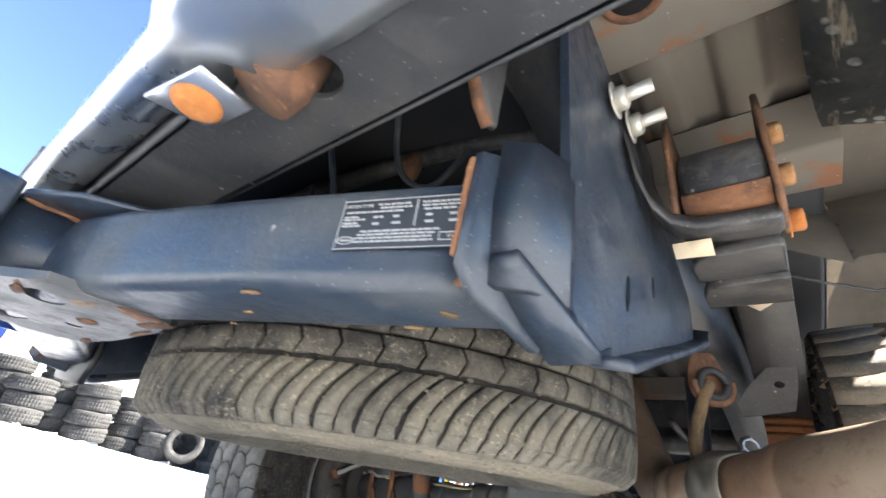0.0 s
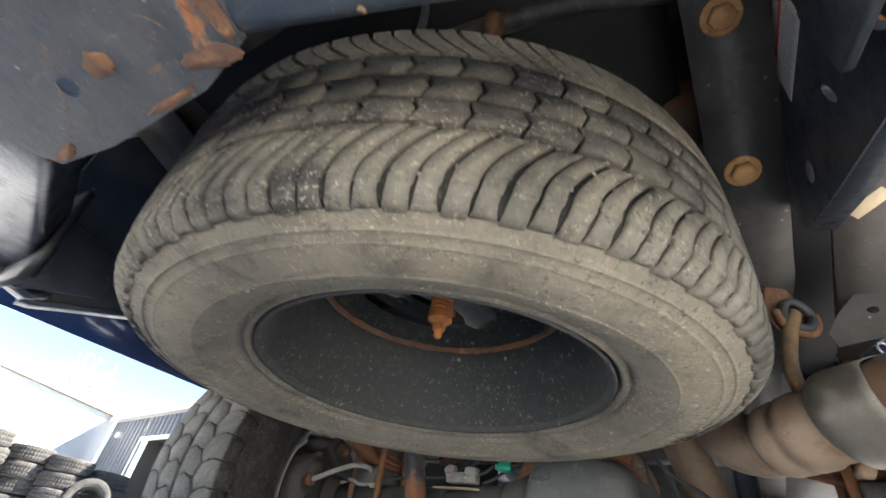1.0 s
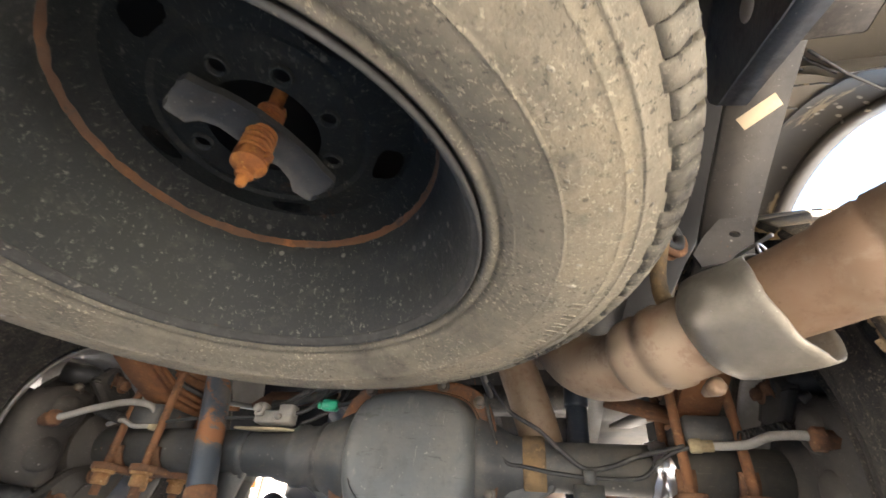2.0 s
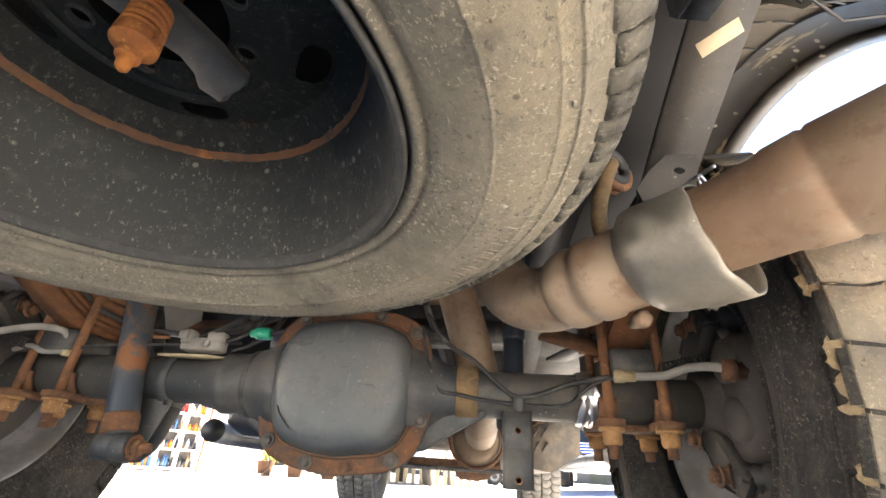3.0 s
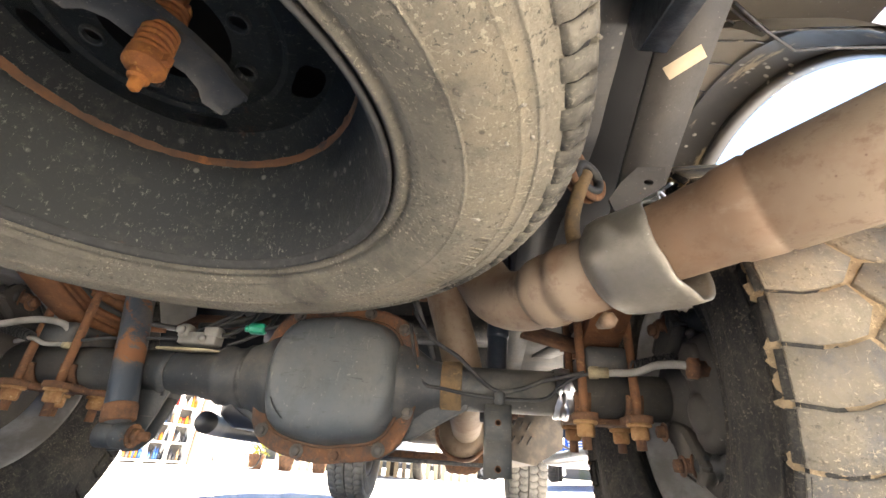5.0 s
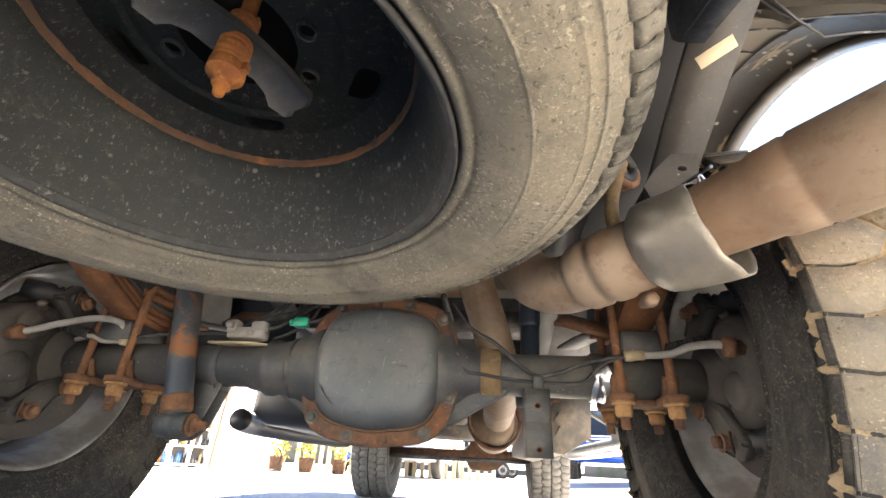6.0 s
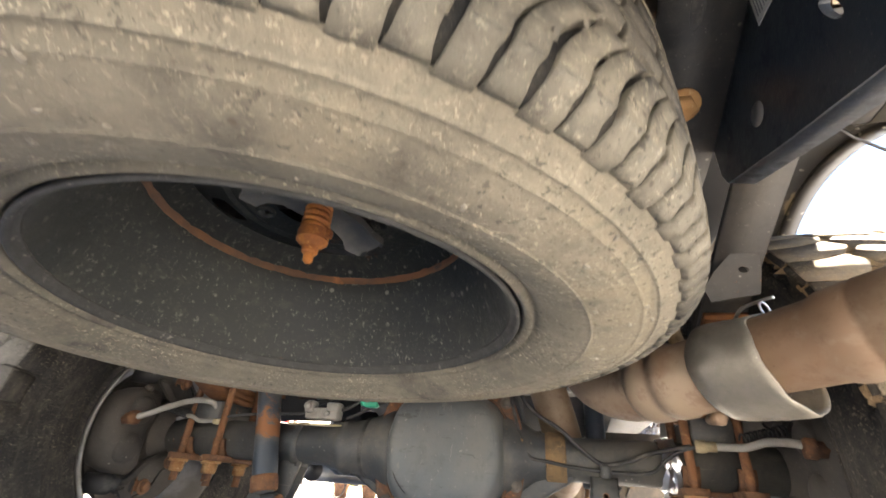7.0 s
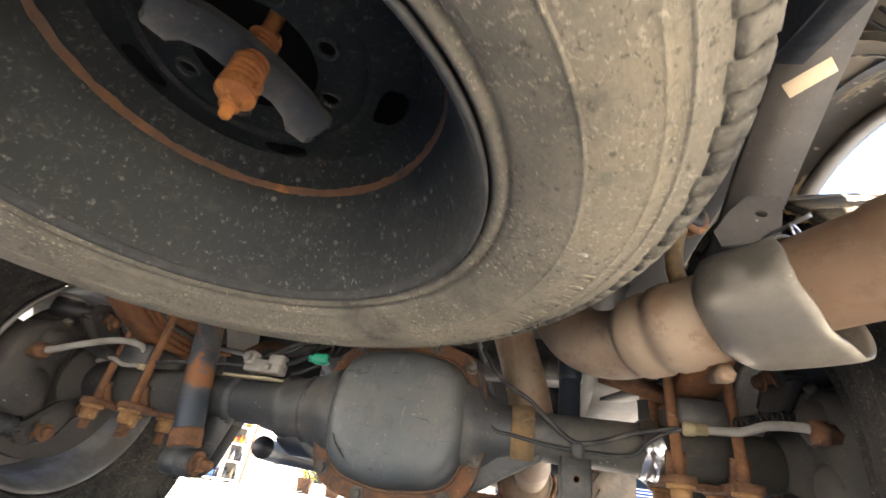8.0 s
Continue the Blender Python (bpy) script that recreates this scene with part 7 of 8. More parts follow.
# spring shackles: the bushed eye, rusty side plates, a black strap and the leaf ends below
for sg in (1, -1):
    V = lambda x, y, z: Vector((sg * x, y, z))
    bm = mesh()
    turned(bm, V(0.540, -0.668, 0.848), (sg, 0, 0), [(0, 0.036), (0.003, 0.043), (0.006, 0.046), (0.078, 0.046), (0.082, 0.043), (0.085, 0.034)], 28)
    sh = part("spring_shackle", bm, M_DARK, truck, "dark bushed spring shackle with rusty bolts", 40)
    bm = mesh()
    loft(bm, [[V(x, -0.715, 0.812), V(x, -0.690, 0.796), V(x, -0.640, 0.794), V(x, -0.640, 0.800), V(x, -0.690, 0.803), V(x, -0.711, 0.817)] for x in (0.541, 0.58, 0.623)], True)
    part("rusty_seat", bm, M_RUST, sh, "rust-brown plate under the eye", 30)
    for x in (0.533, 0.628):
        bm = mesh()
        slab(bm, [(-0.712, 0.800), (-0.690, 0.784), (-0.645, 0.784), (-0.622, 0.800), (-0.615, 0.90), (-0.630, 0.945), (-0.700, 0.945), (-0.716, 0.90)], 0.007, plane_m((sg * x, 0, 0), (0, 1, 0), (0, 0, 1)))
        part("shackle_plate", bm, M_RUSTBR, sh, "", 20)
    bm = mesh()
    rings = []
    for x, y, z, h in ((0.506, -0.790, 0.850, 0.020), (0.508, -0.765, 0.815, 0.024), (0.514, -0.735, 0.792, 0.028), (0.528, -0.712, 0.780, 0.032), (0.550, -0.700, 0.776, 0.034), (0.59, -0.694, 0.776, 0.034), (0.622, -0.690, 0.778, 0.033), (0.627, -0.688, 0.780, 0.028)):
        rings.append([V(x, y - 0.002, z + 0.016), V(x, y - 0.004, z + 0.003), V(x, y, z), V(x, y + h, z + 0.001), V(x, y + h + 0.003, z + 0.005), V(x, y + h, z + 0.018)])
    loft(bm, rings, True)
    part("black_strap", bm, M_DARK, sh, "black rounded shackle strap", 50)
    for k, (y0, y1, z, mat) in enumerate(((-0.655, -0.585, 0.771, M_FRAME), (-0.590, -0.520, 0.762, M_DARK))):
        bm = mesh()
        o = [(0.532, y1), (0.532, y0 + 0.03), (0.538, y0 + 0.012), (0.550, y0 + 0.003), (0.57, y0), (0.618, y0 - 0.004), (0.624, y0), (0.624, y1)]
        slab(bm, [(sg * x, y) for x, y in o][::sg], 0.013, Matrix.Translation((0, 0, z)))
        bmesh.ops.bevel(bm, geom=bm.edges[:], offset=0.0025, segments=1, affect="EDGES")
        part("leaf_end", bm, mat, sh, "worn end of a spring leaf", 30)
    for x, y, z in ((0.631, -0.632, 0.806), (0.631, -0.668, 0.905), (0.631, -0.662, 0.848)):
        bm = mesh()
        hexbolt(bm, V(x, y, z), (sg, 0, 0), 0.013, 0.014)
        part("shackle_bolt", bm, M_RUSTY if z < 0.82 else M_NUT, sh)
bm = mesh()
slab(bm, [(-0.020, -0.009), (0.019, -0.010), (0.020, 0.010), (-0.019, 0.009)], 0.001, plane_m((0.541, -0.674, 0.767), (1, 0.06, 0), (0, 0.6, -0.8)))
part("paper_tag", bm, M_PAPER, truck, "tan paper tag on the spring")
bm = mesh()
slab(bm, [(-0.030, -0.0105), (0.021, -0.0115), (0.022, 0.0095), (-0.028, 0.011)], 0.001, plane_m((0.600, -0.385, 0.818), (0.80, -0.55, 0.22), (0.5, 0.8, -0.3)))
part("paper_tag", bm, M_PAPER, truck, "tan paper tag on the rail")

# loose wiring and clutter between bumper and spare
hose([(0.14, -0.93, 0.92), (0.16, -0.90, 0.80), (0.12, -0.88, 0.76), (0.06, -0.86, 0.80), (0.02, -0.86, 0.90)], 0.0045, M_HOSE, "wiring_loop", "black wiring loop")
hose([(0.30, -0.95, 0.93), (0.27, -0.90, 0.83), (0.30, -0.87, 0.80), (0.34, -0.85, 0.86)], 0.004, M_HOSE, "wiring_loop", "black wiring loop")
hose([(0.19, -0.80, 1.02), (0.188, -0.80, 0.98), (0.188, -0.802, 0.95)], 0.002, M_HOSE, "cord", "thin cord")
bm = mesh()
turned(bm, (0.188, -0.802, 0.955), (0, 0, -1), [(0, 0.004), (0.01, 0.013), (0.03, 0.016), (0.048, 0.012), (0.052, 0.004)], 14)
part("cord_weight", bm, M_RUSTBR, truck, "brown weight on a cord")
bm = mesh()
pipe(bm, [(-0.45, -0.80, 0.96), (-0.1, -0.82, 0.94), (0.25, -0.78, 0.955), (0.42, -0.72, 0.97)], 0.016, 12)
part("conduit", bm, M_DARK, truck, "dark conduit along the crossmember")
# black plastic splash guard behind the right wheel, bulging down
bm = mesh()
rings = []
for i in range(15):
    u = i / 14
    ring = []
    for k in range(13):
        w = k / 12
        x = 0.675 + 0.25 * w + 0.02 * (2 * u - 1) ** 2
        y = -0.98 + 0.40 * u
        z = 0.985 - 0.085 * math.sin(math.pi * min(1.0, 0.12 + w * 0.8)) ** 0.7 * (0.35 + 0.65 * math.sin(math.pi * (0.1 + 0.8 * u))) + 0.006 * math.sin(x * 40 + y * 25)
        ring.append(Vector((x, y, z)))
    rings.append(ring)
loft(bm, rings, False, False)
bmesh.ops.solidify(bm, geom=bm.faces[:], thickness=0.004)
part("splash_liner", bm, M_SPLASH_LINER, truck, "black splash liner streaked with dried mud", 50)


# ---- side steps and front underbody ----
for sg in (1, -1):
    bm = mesh()
    pipe(bm, [(sg * 0.80, 1.08, 0.42), (sg * 0.86, 1.25, 0.42), (sg * 0.92, 1.50, 0.42), (sg * 0.93, 2.0, 0.42), (sg * 0.93, 2.95, 0.43), (sg * 0.90, 3.05, 0.45)], 0.045, 18)
    ns = part("side_step", bm, M_ALU if sg > 0 else M_BLACK, truck, "polished tubular side step" if sg > 0 else "tubular side step with a black end cap", 60)
    for y in (1.45, 2.15, 2.8):
        bm = mesh()
        sweep_profile(bm, spline([(sg * 0.985, y, 0.46), (sg * 0.90, y, 0.47), (sg * 0.74, y, 0.56), (sg * 0.60, y, 0.66)], 5), [(-0.03, -0.004), (0.03, -0.004), (0.03, 0.004), (-0.03, 0.004)])
        part("step_bracket", bm, M_FRAME, ns, "flat steel step bracket", 40)
bm = mesh()
turned(bm, (-0.70, 3.72, 0.40), (1, 0, 0), [(0, 0.045), (0.75, 0.045), (0.80, 0.12), (0.95, 0.13), (1.05, 0.11), (1.12, 0.05), (1.40, 0.045)], 22)
part("front_axle", bm, M_RUSTBR, truck, "rusty front axle with its casing", 40)
bm = mesh()
rod(bm, (-0.62, 3.45, 0.36), (0.62, 3.5, 0.36), 0.018, n=12)
part("tie_rod", bm, M_DARK, truck, "dark steering tie rod")
bm = mesh()
box(bm, (0.02, 2.35, 0.56), (0.40, 0.55, 0.20), None, 0.05)
box(bm, (0.02, 1.95, 0.60), (0.28, 0.5, 0.16), None, 0.04)
part("gearbox", bm, M_DUSTSTEEL, truck, "dusty brown gearbox and transfer case", 40)
bm = mesh()
loft(bm, [[Vector((0.45 + a, y, z)) for a, z in ((-0.03, 0.36), (0.10, 0.34), (0.20, 0.40), (0.22, 0.62), (-0.03, 0.62))] for y in (0.95, 1.0, 2.2, 2.25)], True)
tank = part("heat_shield", bm, M_DUSTSTEEL, truck, "slotted aluminium shield beside the exhaust", 30)
for i in range(6):
    bm = mesh()
    box(bm, (0.47 + 0.03 * (i % 3), 0.946, 0.42 + 0.05 * (i // 3)), (0.006, 0.004, 0.035), Matrix.Rotation(0.5, 4, "Y"))
    part("slot", bm, M_DARK, tank)
bm = mesh()
box(bm, (-0.62, 1.75, 0.55), (0.34, 1.3, 0.28), None, 0.05)
part("fuel_tank", bm, M_BLACK, truck, "black plastic fuel tank", 40)
for x in (0.25, 0.12, -0.05, -0.2):
    hose([(x, 0.55, 0.80), (x + 0.03, 0.9, 0.72), (x + 0.02, 1.4, 0.66), (x - 0.03, 2.0, 0.70)], 0.011, M_HOSE, "hose", "black hose along the frame")
bm = mesh()
slab(bm, [(0.0, 0.0), (0.16, -0.02), (0.17, 0.03), (0.02, 0.05)], 0.012, plane_m((0.42, 0.12, 0.575), (1, 0.0, -0.2), (0, 0.5, 0.5)))
part("spring_arm", bm, M_RUSTBR, truck, "rusty arm beside the spring")
bm = mesh()
slab(bm, [(0.0, 0.0), (0.22, 0.01), (0.22, 0.05), (0.02, 0.06)], 0.012, plane_m((-0.42, 0.20, 0.58), (1, 0.0, 0.02), (0, 0.5, 0.5)))
part("spring_arm", bm, M_RUSTBR, truck, "rusty arm beside the spring")

# ---- ground ----
m = Mat("gravel_yard", (0.52, 0.54, 0.57), 0.95)
m.layer(m.ramp(m.noise(0.35, 5, 0.6), 0.4, 0.7, 0, 0.6), (0.46, 0.47, 0.48))
m.layer(m.ramp(m.voronoi(28), 0.18, 0.5, 0, 0.5), (0.36, 0.38, 0.42))
m.layer(m.ramp(m.noise(90, 4, 0.8), 0.5, 0.65, 0, 0.7), (0.58, 0.60, 0.63))
m.bump(m.voronoi(32), 0.02, 1.0)
m.bump(m.noise(140, 4), 0.004, 0.6)
M_GROUND = m.done()
bm = mesh()
rg = random.Random(2)
N = 170
grid = []
for i in range(N + 1):
    row = []
    for j in range(N + 1):
        u, v = i / N * 2 - 1, j / N * 2 - 1
        x, y = 900 * u * abs(u) ** 2.2, 900 * v * abs(v) ** 2.2
        z = 0.0 if abs(x) < 60 and abs(y) < 60 else -0.3
        # the yard rises a little towards the tyre stacks
        f = max(0.0, min(1.0, (-6.0 - x) / 3.5)) if x > -40 else 0.0
        z += f * max(0.0, min(0.6, (3.9 - y) * 0.125))
        # and to the right, ahead of the truck
        z += max(0.0, min(0.26, (x - 1.6) * 0.065)) * max(0.0, min(1.0, (y - 3.0) / 6.0)) if y < 40 else 0.0
        row.append(bm.verts.new((x, y, z)))
    grid.append(row)
for i in range(N):
    for j in range(N):
        bm.faces.new((grid[i][j], grid[i + 1][j], grid[i + 1][j + 1], grid[i][j + 1]))
ground = part("ground", bm, M_GROUND, None, "", 0)
tagged(ground, "pale sunlit gravel yard, blue-grey in the truck's shade", "ground", kind="structure")
# loose stones near the truck
bm = mesh()
for k in range(1500):
    x, y = rg.uniform(-4.5, 3.0), rg.uniform(0.6, 5.5)
    r = rg.uniform(0.006, 0.02)
    vs = [(x + r * math.cos(a) * rg.uniform(0.7, 1.2), y + r * math.sin(a) * rg.uniform(0.7, 1.2), 0.0) for a in (math.pi / 2 * i for i in range(4))]
    top = (x, y, r * rg.uniform(0.5, 0.9))
    add_faces(bm, vs + [top], [(0, 1, 4), (1, 2, 4), (2, 3, 4), (3, 0, 4)])
stones = part("loose_stones", bm, M_GROUND, None, "", 0)
tagged(stones, "loose pale gravel stones on the yard", "gravel", kind="stuff")


# ---- yard buildings ----
m = Mat("white_wall", (0.80, 0.80, 0.78), 0.7)
m.layer(m.ramp(m.noise(1.5, 5), 0.5, 0.7, 0, 0.25), (0.66, 0.65, 0.62))
m.bump(m.noise(20, 3), 0.002, 0.3)
M_WALL = m.done()
m = Mat("corrugated_steel", (0.20, 0.225, 0.265), 0.45, 0.3)
m.layer(m.ramp(m.noise(2.5, 5), 0.45, 0.7, 0, 0.4), (0.15, 0.17, 0.20), 0.55)
M_CORR = m.done()
M_TRIM = Mat("trim_paint", (0.55, 0.56, 0.57), 0.5).done()
M_DARKROOF = Mat("roof_edge", (0.10, 0.09, 0.085), 0.7).done()
M_WOODTRIM = Mat("brown_trim", (0.20, 0.10, 0.075), 0.7).done()
M_INSIDE = Mat("garage_inside", (0.10, 0.09, 0.08), 0.9).done()


def wall_box(name, o, u, length, height, depth, mat, label, cat, roof_over=0.15):
    """A long building: o its near front corner on the ground, u along the front; depth goes to the left of u."""
    u = Vector((u[0], u[1], 0)).normalized()
    n = Vector((-u.y, u.x, 0))
    b = thing(name, label, cat, at=Matrix.Translation(o))
    o = Vector(o)
    bm = mesh()
    ring = lambda z: [o + Vector((0, 0, z)), o + u * length + Vector((0, 0, z)), o + u * length + n * depth + Vector((0, 0, z)), o + n * depth + Vector((0, 0, z))]
    loft(bm, [ring(0), ring(height)], True)
    part("wall", bm, mat, b, "", 0)
    bm = mesh()
    c = roof_over
    r2 = lambda z: [o - u * c - n * c + Vector((0, 0, z)), o + u * (length + c) - n * c + Vector((0, 0, z)), o + u * (length + c) + n * (depth + c) + Vector((0, 0, z)), o - u * c + n * (depth + c) + Vector((0, 0, z))]
    loft(bm, [r2(height), r2(height + 0.12)], True)
    part("roof", bm, M_DARKROOF, b, "dark roof edge", 0)
    return b, u, n


# long white building beyond the tyre stacks
wb, wu, wnn = wall_box("white_building", (-8.4, -7.6, 0.0), (-0.46, 0.89), 15.0, 2.75, 6.0, M_WALL, "long white painted building in full sun", "building")

# corrugated workshop beside it with an open door
m4 = None
ws_o, ws_u = Vector((-15.0, 5.75, 0)), Vector((0.99, -0.13, 0)).normalized()
ws_n = Vector((-ws_u.y, ws_u.x, 0))
ws = thing("workshop", "corrugated steel workshop with an open roller door", "building", at=Matrix.Translation(ws_o))


def corrugated(o, u, length, z0, z1, parent, name="corrugated_wall"):
    bm = mesh()
    n = Vector((u.y, -u.x, 0))
    k = int(length / 0.0625)
    a, b = [], []
    for i in range(k + 1):
        d = 0.0 if i % 4 == 0 else 0.075
        p = o + u * (length * i / k) + n * d
        a.append(p + Vector((0, 0, z0)))
        b.append(p + Vector((0, 0, z1)))
    loft(bm, [a, b], False, False)
    bmesh.ops.solidify(bm, geom=bm.faces[:], thickness=0.01)
    return part(name, bm, M_CORR, parent, "grey-blue corrugated steel sheet", 20)


corrugated(ws_o, ws_u, 2.45, 0, 2.6, ws)
corrugated(ws_o + ws_u * 2.45, ws_u, 3.0, 2.05, 2.6, ws)
corrugated(ws_o + ws_u * 5.45, ws_u, 1.6, 0, 2.6, ws)
bm = mesh()
for d in (2.40, 5.45):
    p = ws_o + ws_u * d - ws_n * 0.03
    loft(bm, [[p + ws_u * a - ws_n * b + Vector((0, 0, z)) for a, b in ((0, 0), (0.10, 0), (0.10, 0.06), (0, 0.06))] for z in (0, 2.05)], True)
p = ws_o + ws_u * 2.40 - ws_n * 0.03
loft(bm, [[p + ws_u * a - ws_n * b + Vector((0, 0, z)) for a, b in ((0, 0), (3.15, 0), (3.15, 0.06), (0, 0.06))] for z in (2.0, 2.10)], True)
part("door_frame", bm, M_TRIM, ws, "pale door frame", 0)
bm = mesh()
q = [ws_o + ws_u * a + ws_n * b for a, b in ((2.5, 0.1), (2.5, 5.0), (5.45, 5.0), (5.45, 0.1))]
loft(bm, [[v + Vector((0, 0, z)) for v in q] for z in (0.005, 2.1)], False, False)
bm.faces.new([bm.verts.new(v + Vector((0, 0, 2.1))) for v in q])
part("workshop_inside", bm, M_INSIDE, ws, "dark cluttered workshop inside", 0)
bm = mesh()
e = 0.25
ring = lambda z, f: [ws_o - ws_u * e - ws_n * e + Vector((0, 0, z)), ws_o + ws_u * 7.0 - ws_n * e + Vector((0, 0, z)), ws_o + ws_u * 7.0 + ws_n * 6 + Vector((0, 0, z + f)), ws_o - ws_u * e + ws_n * 6 + Vector((0, 0, z + f))]
loft(bm, [ring(2.6, 0.6), ring(2.72, 0.6)], True)
part("roof", bm, M_TRIM, ws, "pale roof edge", 0)
bm = mesh()
q = ws_o + ws_u * 0.9 - ws_n * 0.10
box(bm, q + Vector((0, 0, 2.2)), (0.22, 0.16, 0.16), None, 0.02)
part("wall_lamp", bm, M_TRIM, ws, "small wall lamp")
rg = random.Random(8)
for k in range(9):
    c = ws_o + ws_u * rg.uniform(2.8, 5.2) + ws_n * rg.uniform(0.6, 2.5)
    h = rg.uniform(0.3, 1.2)
    bin_ = thing("workshop_crate", "dark crate of workshop clutter on the floor", "crate", "workshop clutter", at=Matrix.Translation(c))
    bm = mesh()
    box(bm, c + Vector((0, 0, h / 2)), (rg.uniform(0.3, 0.7), 0.4, h), Matrix.Rotation(rg.uniform(0, 1), 4, "Z"), 0.02)
    part("crate_body", bm, rg.choice([M_BLACK, M_INSIDE, M_RUSTBR, M_AXLE]), bin_, "", 20)


# ---- tyre stacks along the white wall ----
def loose_tyre(R=0.36, W=0.125):
    rr = random.Random(5)
    t = thing("old_tyre", "weathered grey-black tyre in an outdoor stack", "tyre", "stacked tyres")
    ty = part("tyre_body", ring_mesh(tyre_profile(R, W, W * 0.82, 0.215), 48), M_OLD_TYRE, t, "", 50)
    bm = mesh()
    for i in range(44):
        a = 2 * math.pi * i / 44
        for s in (-0.062, 0.0, 0.062):
            block(bm, R, [(a + 0.02, s - 0.028), (a + 0.115, s - 0.022), (a + 0.125, s + 0.026), (a + 0.03, s + 0.024)], 0.010)
    part("tyre_tread", bm, M_OLD_TYRE, ty, "", 30)
    return t


proto = loose_tyre()
first = True
rg = random.Random(12)
STACKS = [(-9.9, 3.85, 4), (-9.8, 3.05, 4), (-10.2, 2.55, 4), (-9.9, 1.75, 4), (-10.4, 1.25, 5), (-10.0, 0.75, 3), (-10.5, 0.35, 4)]
RISE = lambda y: max(0.0, min(0.6, (3.9 - y) * 0.125))
for x, y, n in STACKS:
    for k in range(n):
        mm = pose(x + rg.uniform(-0.05, 0.05), y + rg.uniform(-0.05, 0.05), RISE(y) + 0.125 + 0.247 * k, rg.uniform(-2, 2), rg.uniform(-2, 2), rg.uniform(0, 360))
        if first:
            proto.matrix_basis = mm
            first = False
        else:
            copy_thing(proto, mm)
copy_thing(proto, pose(-9.30, 3.35, 0.48, 78, 0, 62))
copy_thing(proto, pose(-9.25, 4.10, 0.125, 0, 0, 20))

# blue dumpster
M_BLUE = Mat("dumpster_blue", (0.01, 0.05, 0.28), 0.45).done()
dc = Vector((-10.6, -1.1, 0.55))
ds = thing("dumpster", "royal blue steel dumpster at the yard's edge", "dumpster", at=Matrix.Translation(dc))
bm = mesh()
loft(bm, [[dc + Vector((a * k, b * k, z)) for a, b in ((-0.8, -1.1), (0.8, -1.1), (0.8, 1.1), (-0.8, 1.1))] for z, k in ((0.1, 0.92), (1.45, 1.0), (1.46, 1.05), (1.54, 1.05))], True)
part("dumpster_body", bm, M_BLUE, ds, "", 20)
bm = mesh()
box(bm, dc + Vector((0, 0, 1.57)), (1.66, 2.26, 0.05), None, 0.01)
part("dumpster_lid", bm, M_BLACK, ds, "black lid", 20)
# blue barrel lying by the workshop
bc = Vector((-8.9, 4.45, 0.30))
br = thing("drum", "dark blue plastic drum lying by the workshop", "drum", at=Matrix.Translation(bc))
bm = mesh()
turned(bm, bc, (0.6, -0.4, 0.25), [(0, 0.20), (0.02, 0.28), (0.25, 0.29), (0.27, 0.30), (0.29, 0.29), (0.60, 0.29), (0.62, 0.30), (0.64, 0.29), (0.85, 0.28), (0.87, 0.2)], 22)
part("drum_body", bm, M_TRUCKPAINT, br, "", 30)

# ---- shelf display and shop wall ahead ----
SH = Vector((-7.34, 9.12, 0))
SU = Vector((0.45, 0.89, 0)).normalized() * 0.87
SN = Vector((SU.y, -SU.x, 0))
shop = thing("shop_front", "white shop wall with a brown corner post", "building", at=Matrix.Translation(SH))
bm = mesh()
p0 = SH - SU * 3 - SN * 0.5
ring = lambda z: [p0 + Vector((0, 0, z)), p0 + SU * 7.6 + Vector((0, 0, z)), p0 + SU * 7.6 - SN * 5 + Vector((0, 0, z)), p0 - SN * 5 + Vector((0, 0, z))]
loft(bm, [ring(0), ring(3.2)], True)
part("shop_wall", bm, M_WALL, shop, "", 0)
bm = mesh()
q = SH + SU * 1.95 - SN * 0.3
loft(bm, [[q + SU * a + SN * b + Vector((0, 0, z)) for a, b in ((0, 0), (0.09, 0), (0.09, 0.12), (0, 0.12))] for z in (0, 3.2)], True)
part("corner_post", bm, M_WOODTRIM, shop, "brown painted post", 0)
bm = mesh()
q = SH + SU * 1.80 - SN * 0.3
loft(bm, [[q + SU * a + SN * b + Vector((0, 0, z)) for a, b in ((0, 0), (0.10, 0), (0.10, 0.10), (0, 0.10))] for z in (0, 3.2)], True)
part("door_jamb", bm, M_WALL, shop, "", 0)
shelf = thing("shelf_unit", "white shelf unit crowded with bright bottles and cans", "shelf", at=Matrix.Translation(SH))
bm = mesh()
for x in (0, 0.58, 1.14, 1.70):
    box(bm, SH + SU * x - SN * 0.1 + Vector((0, 0, 1.05)), (0.05, 0.25, 2.1), Matrix.Rotation(math.atan2(SU.y, SU.x), 4, "Z"))
part("upright", bm, M_WALL, shelf, "", 0)
for r in range(6):
    bm = mesh()
    box(bm, SH + SU * 0.85 - SN * 0.1 + Vector((0, 0, 0.06 + 0.40 * r)), (1.52, 0.26, 0.04), Matrix.Rotation(math.atan2(SU.y, SU.x), 4, "Z"))
    part("shelf_board", bm, M_WALL, shelf, "", 0)
bm = mesh()
box(bm, SH + SU * 0.85 - SN * 0.26 + Vector((0, 0, 1.05)), (1.52, 0.02, 2.1), Matrix.Rotation(math.atan2(SU.y, SU.x), 4, "Z"))
part("back_panel", bm, M_INSIDE, shelf, "", 0)
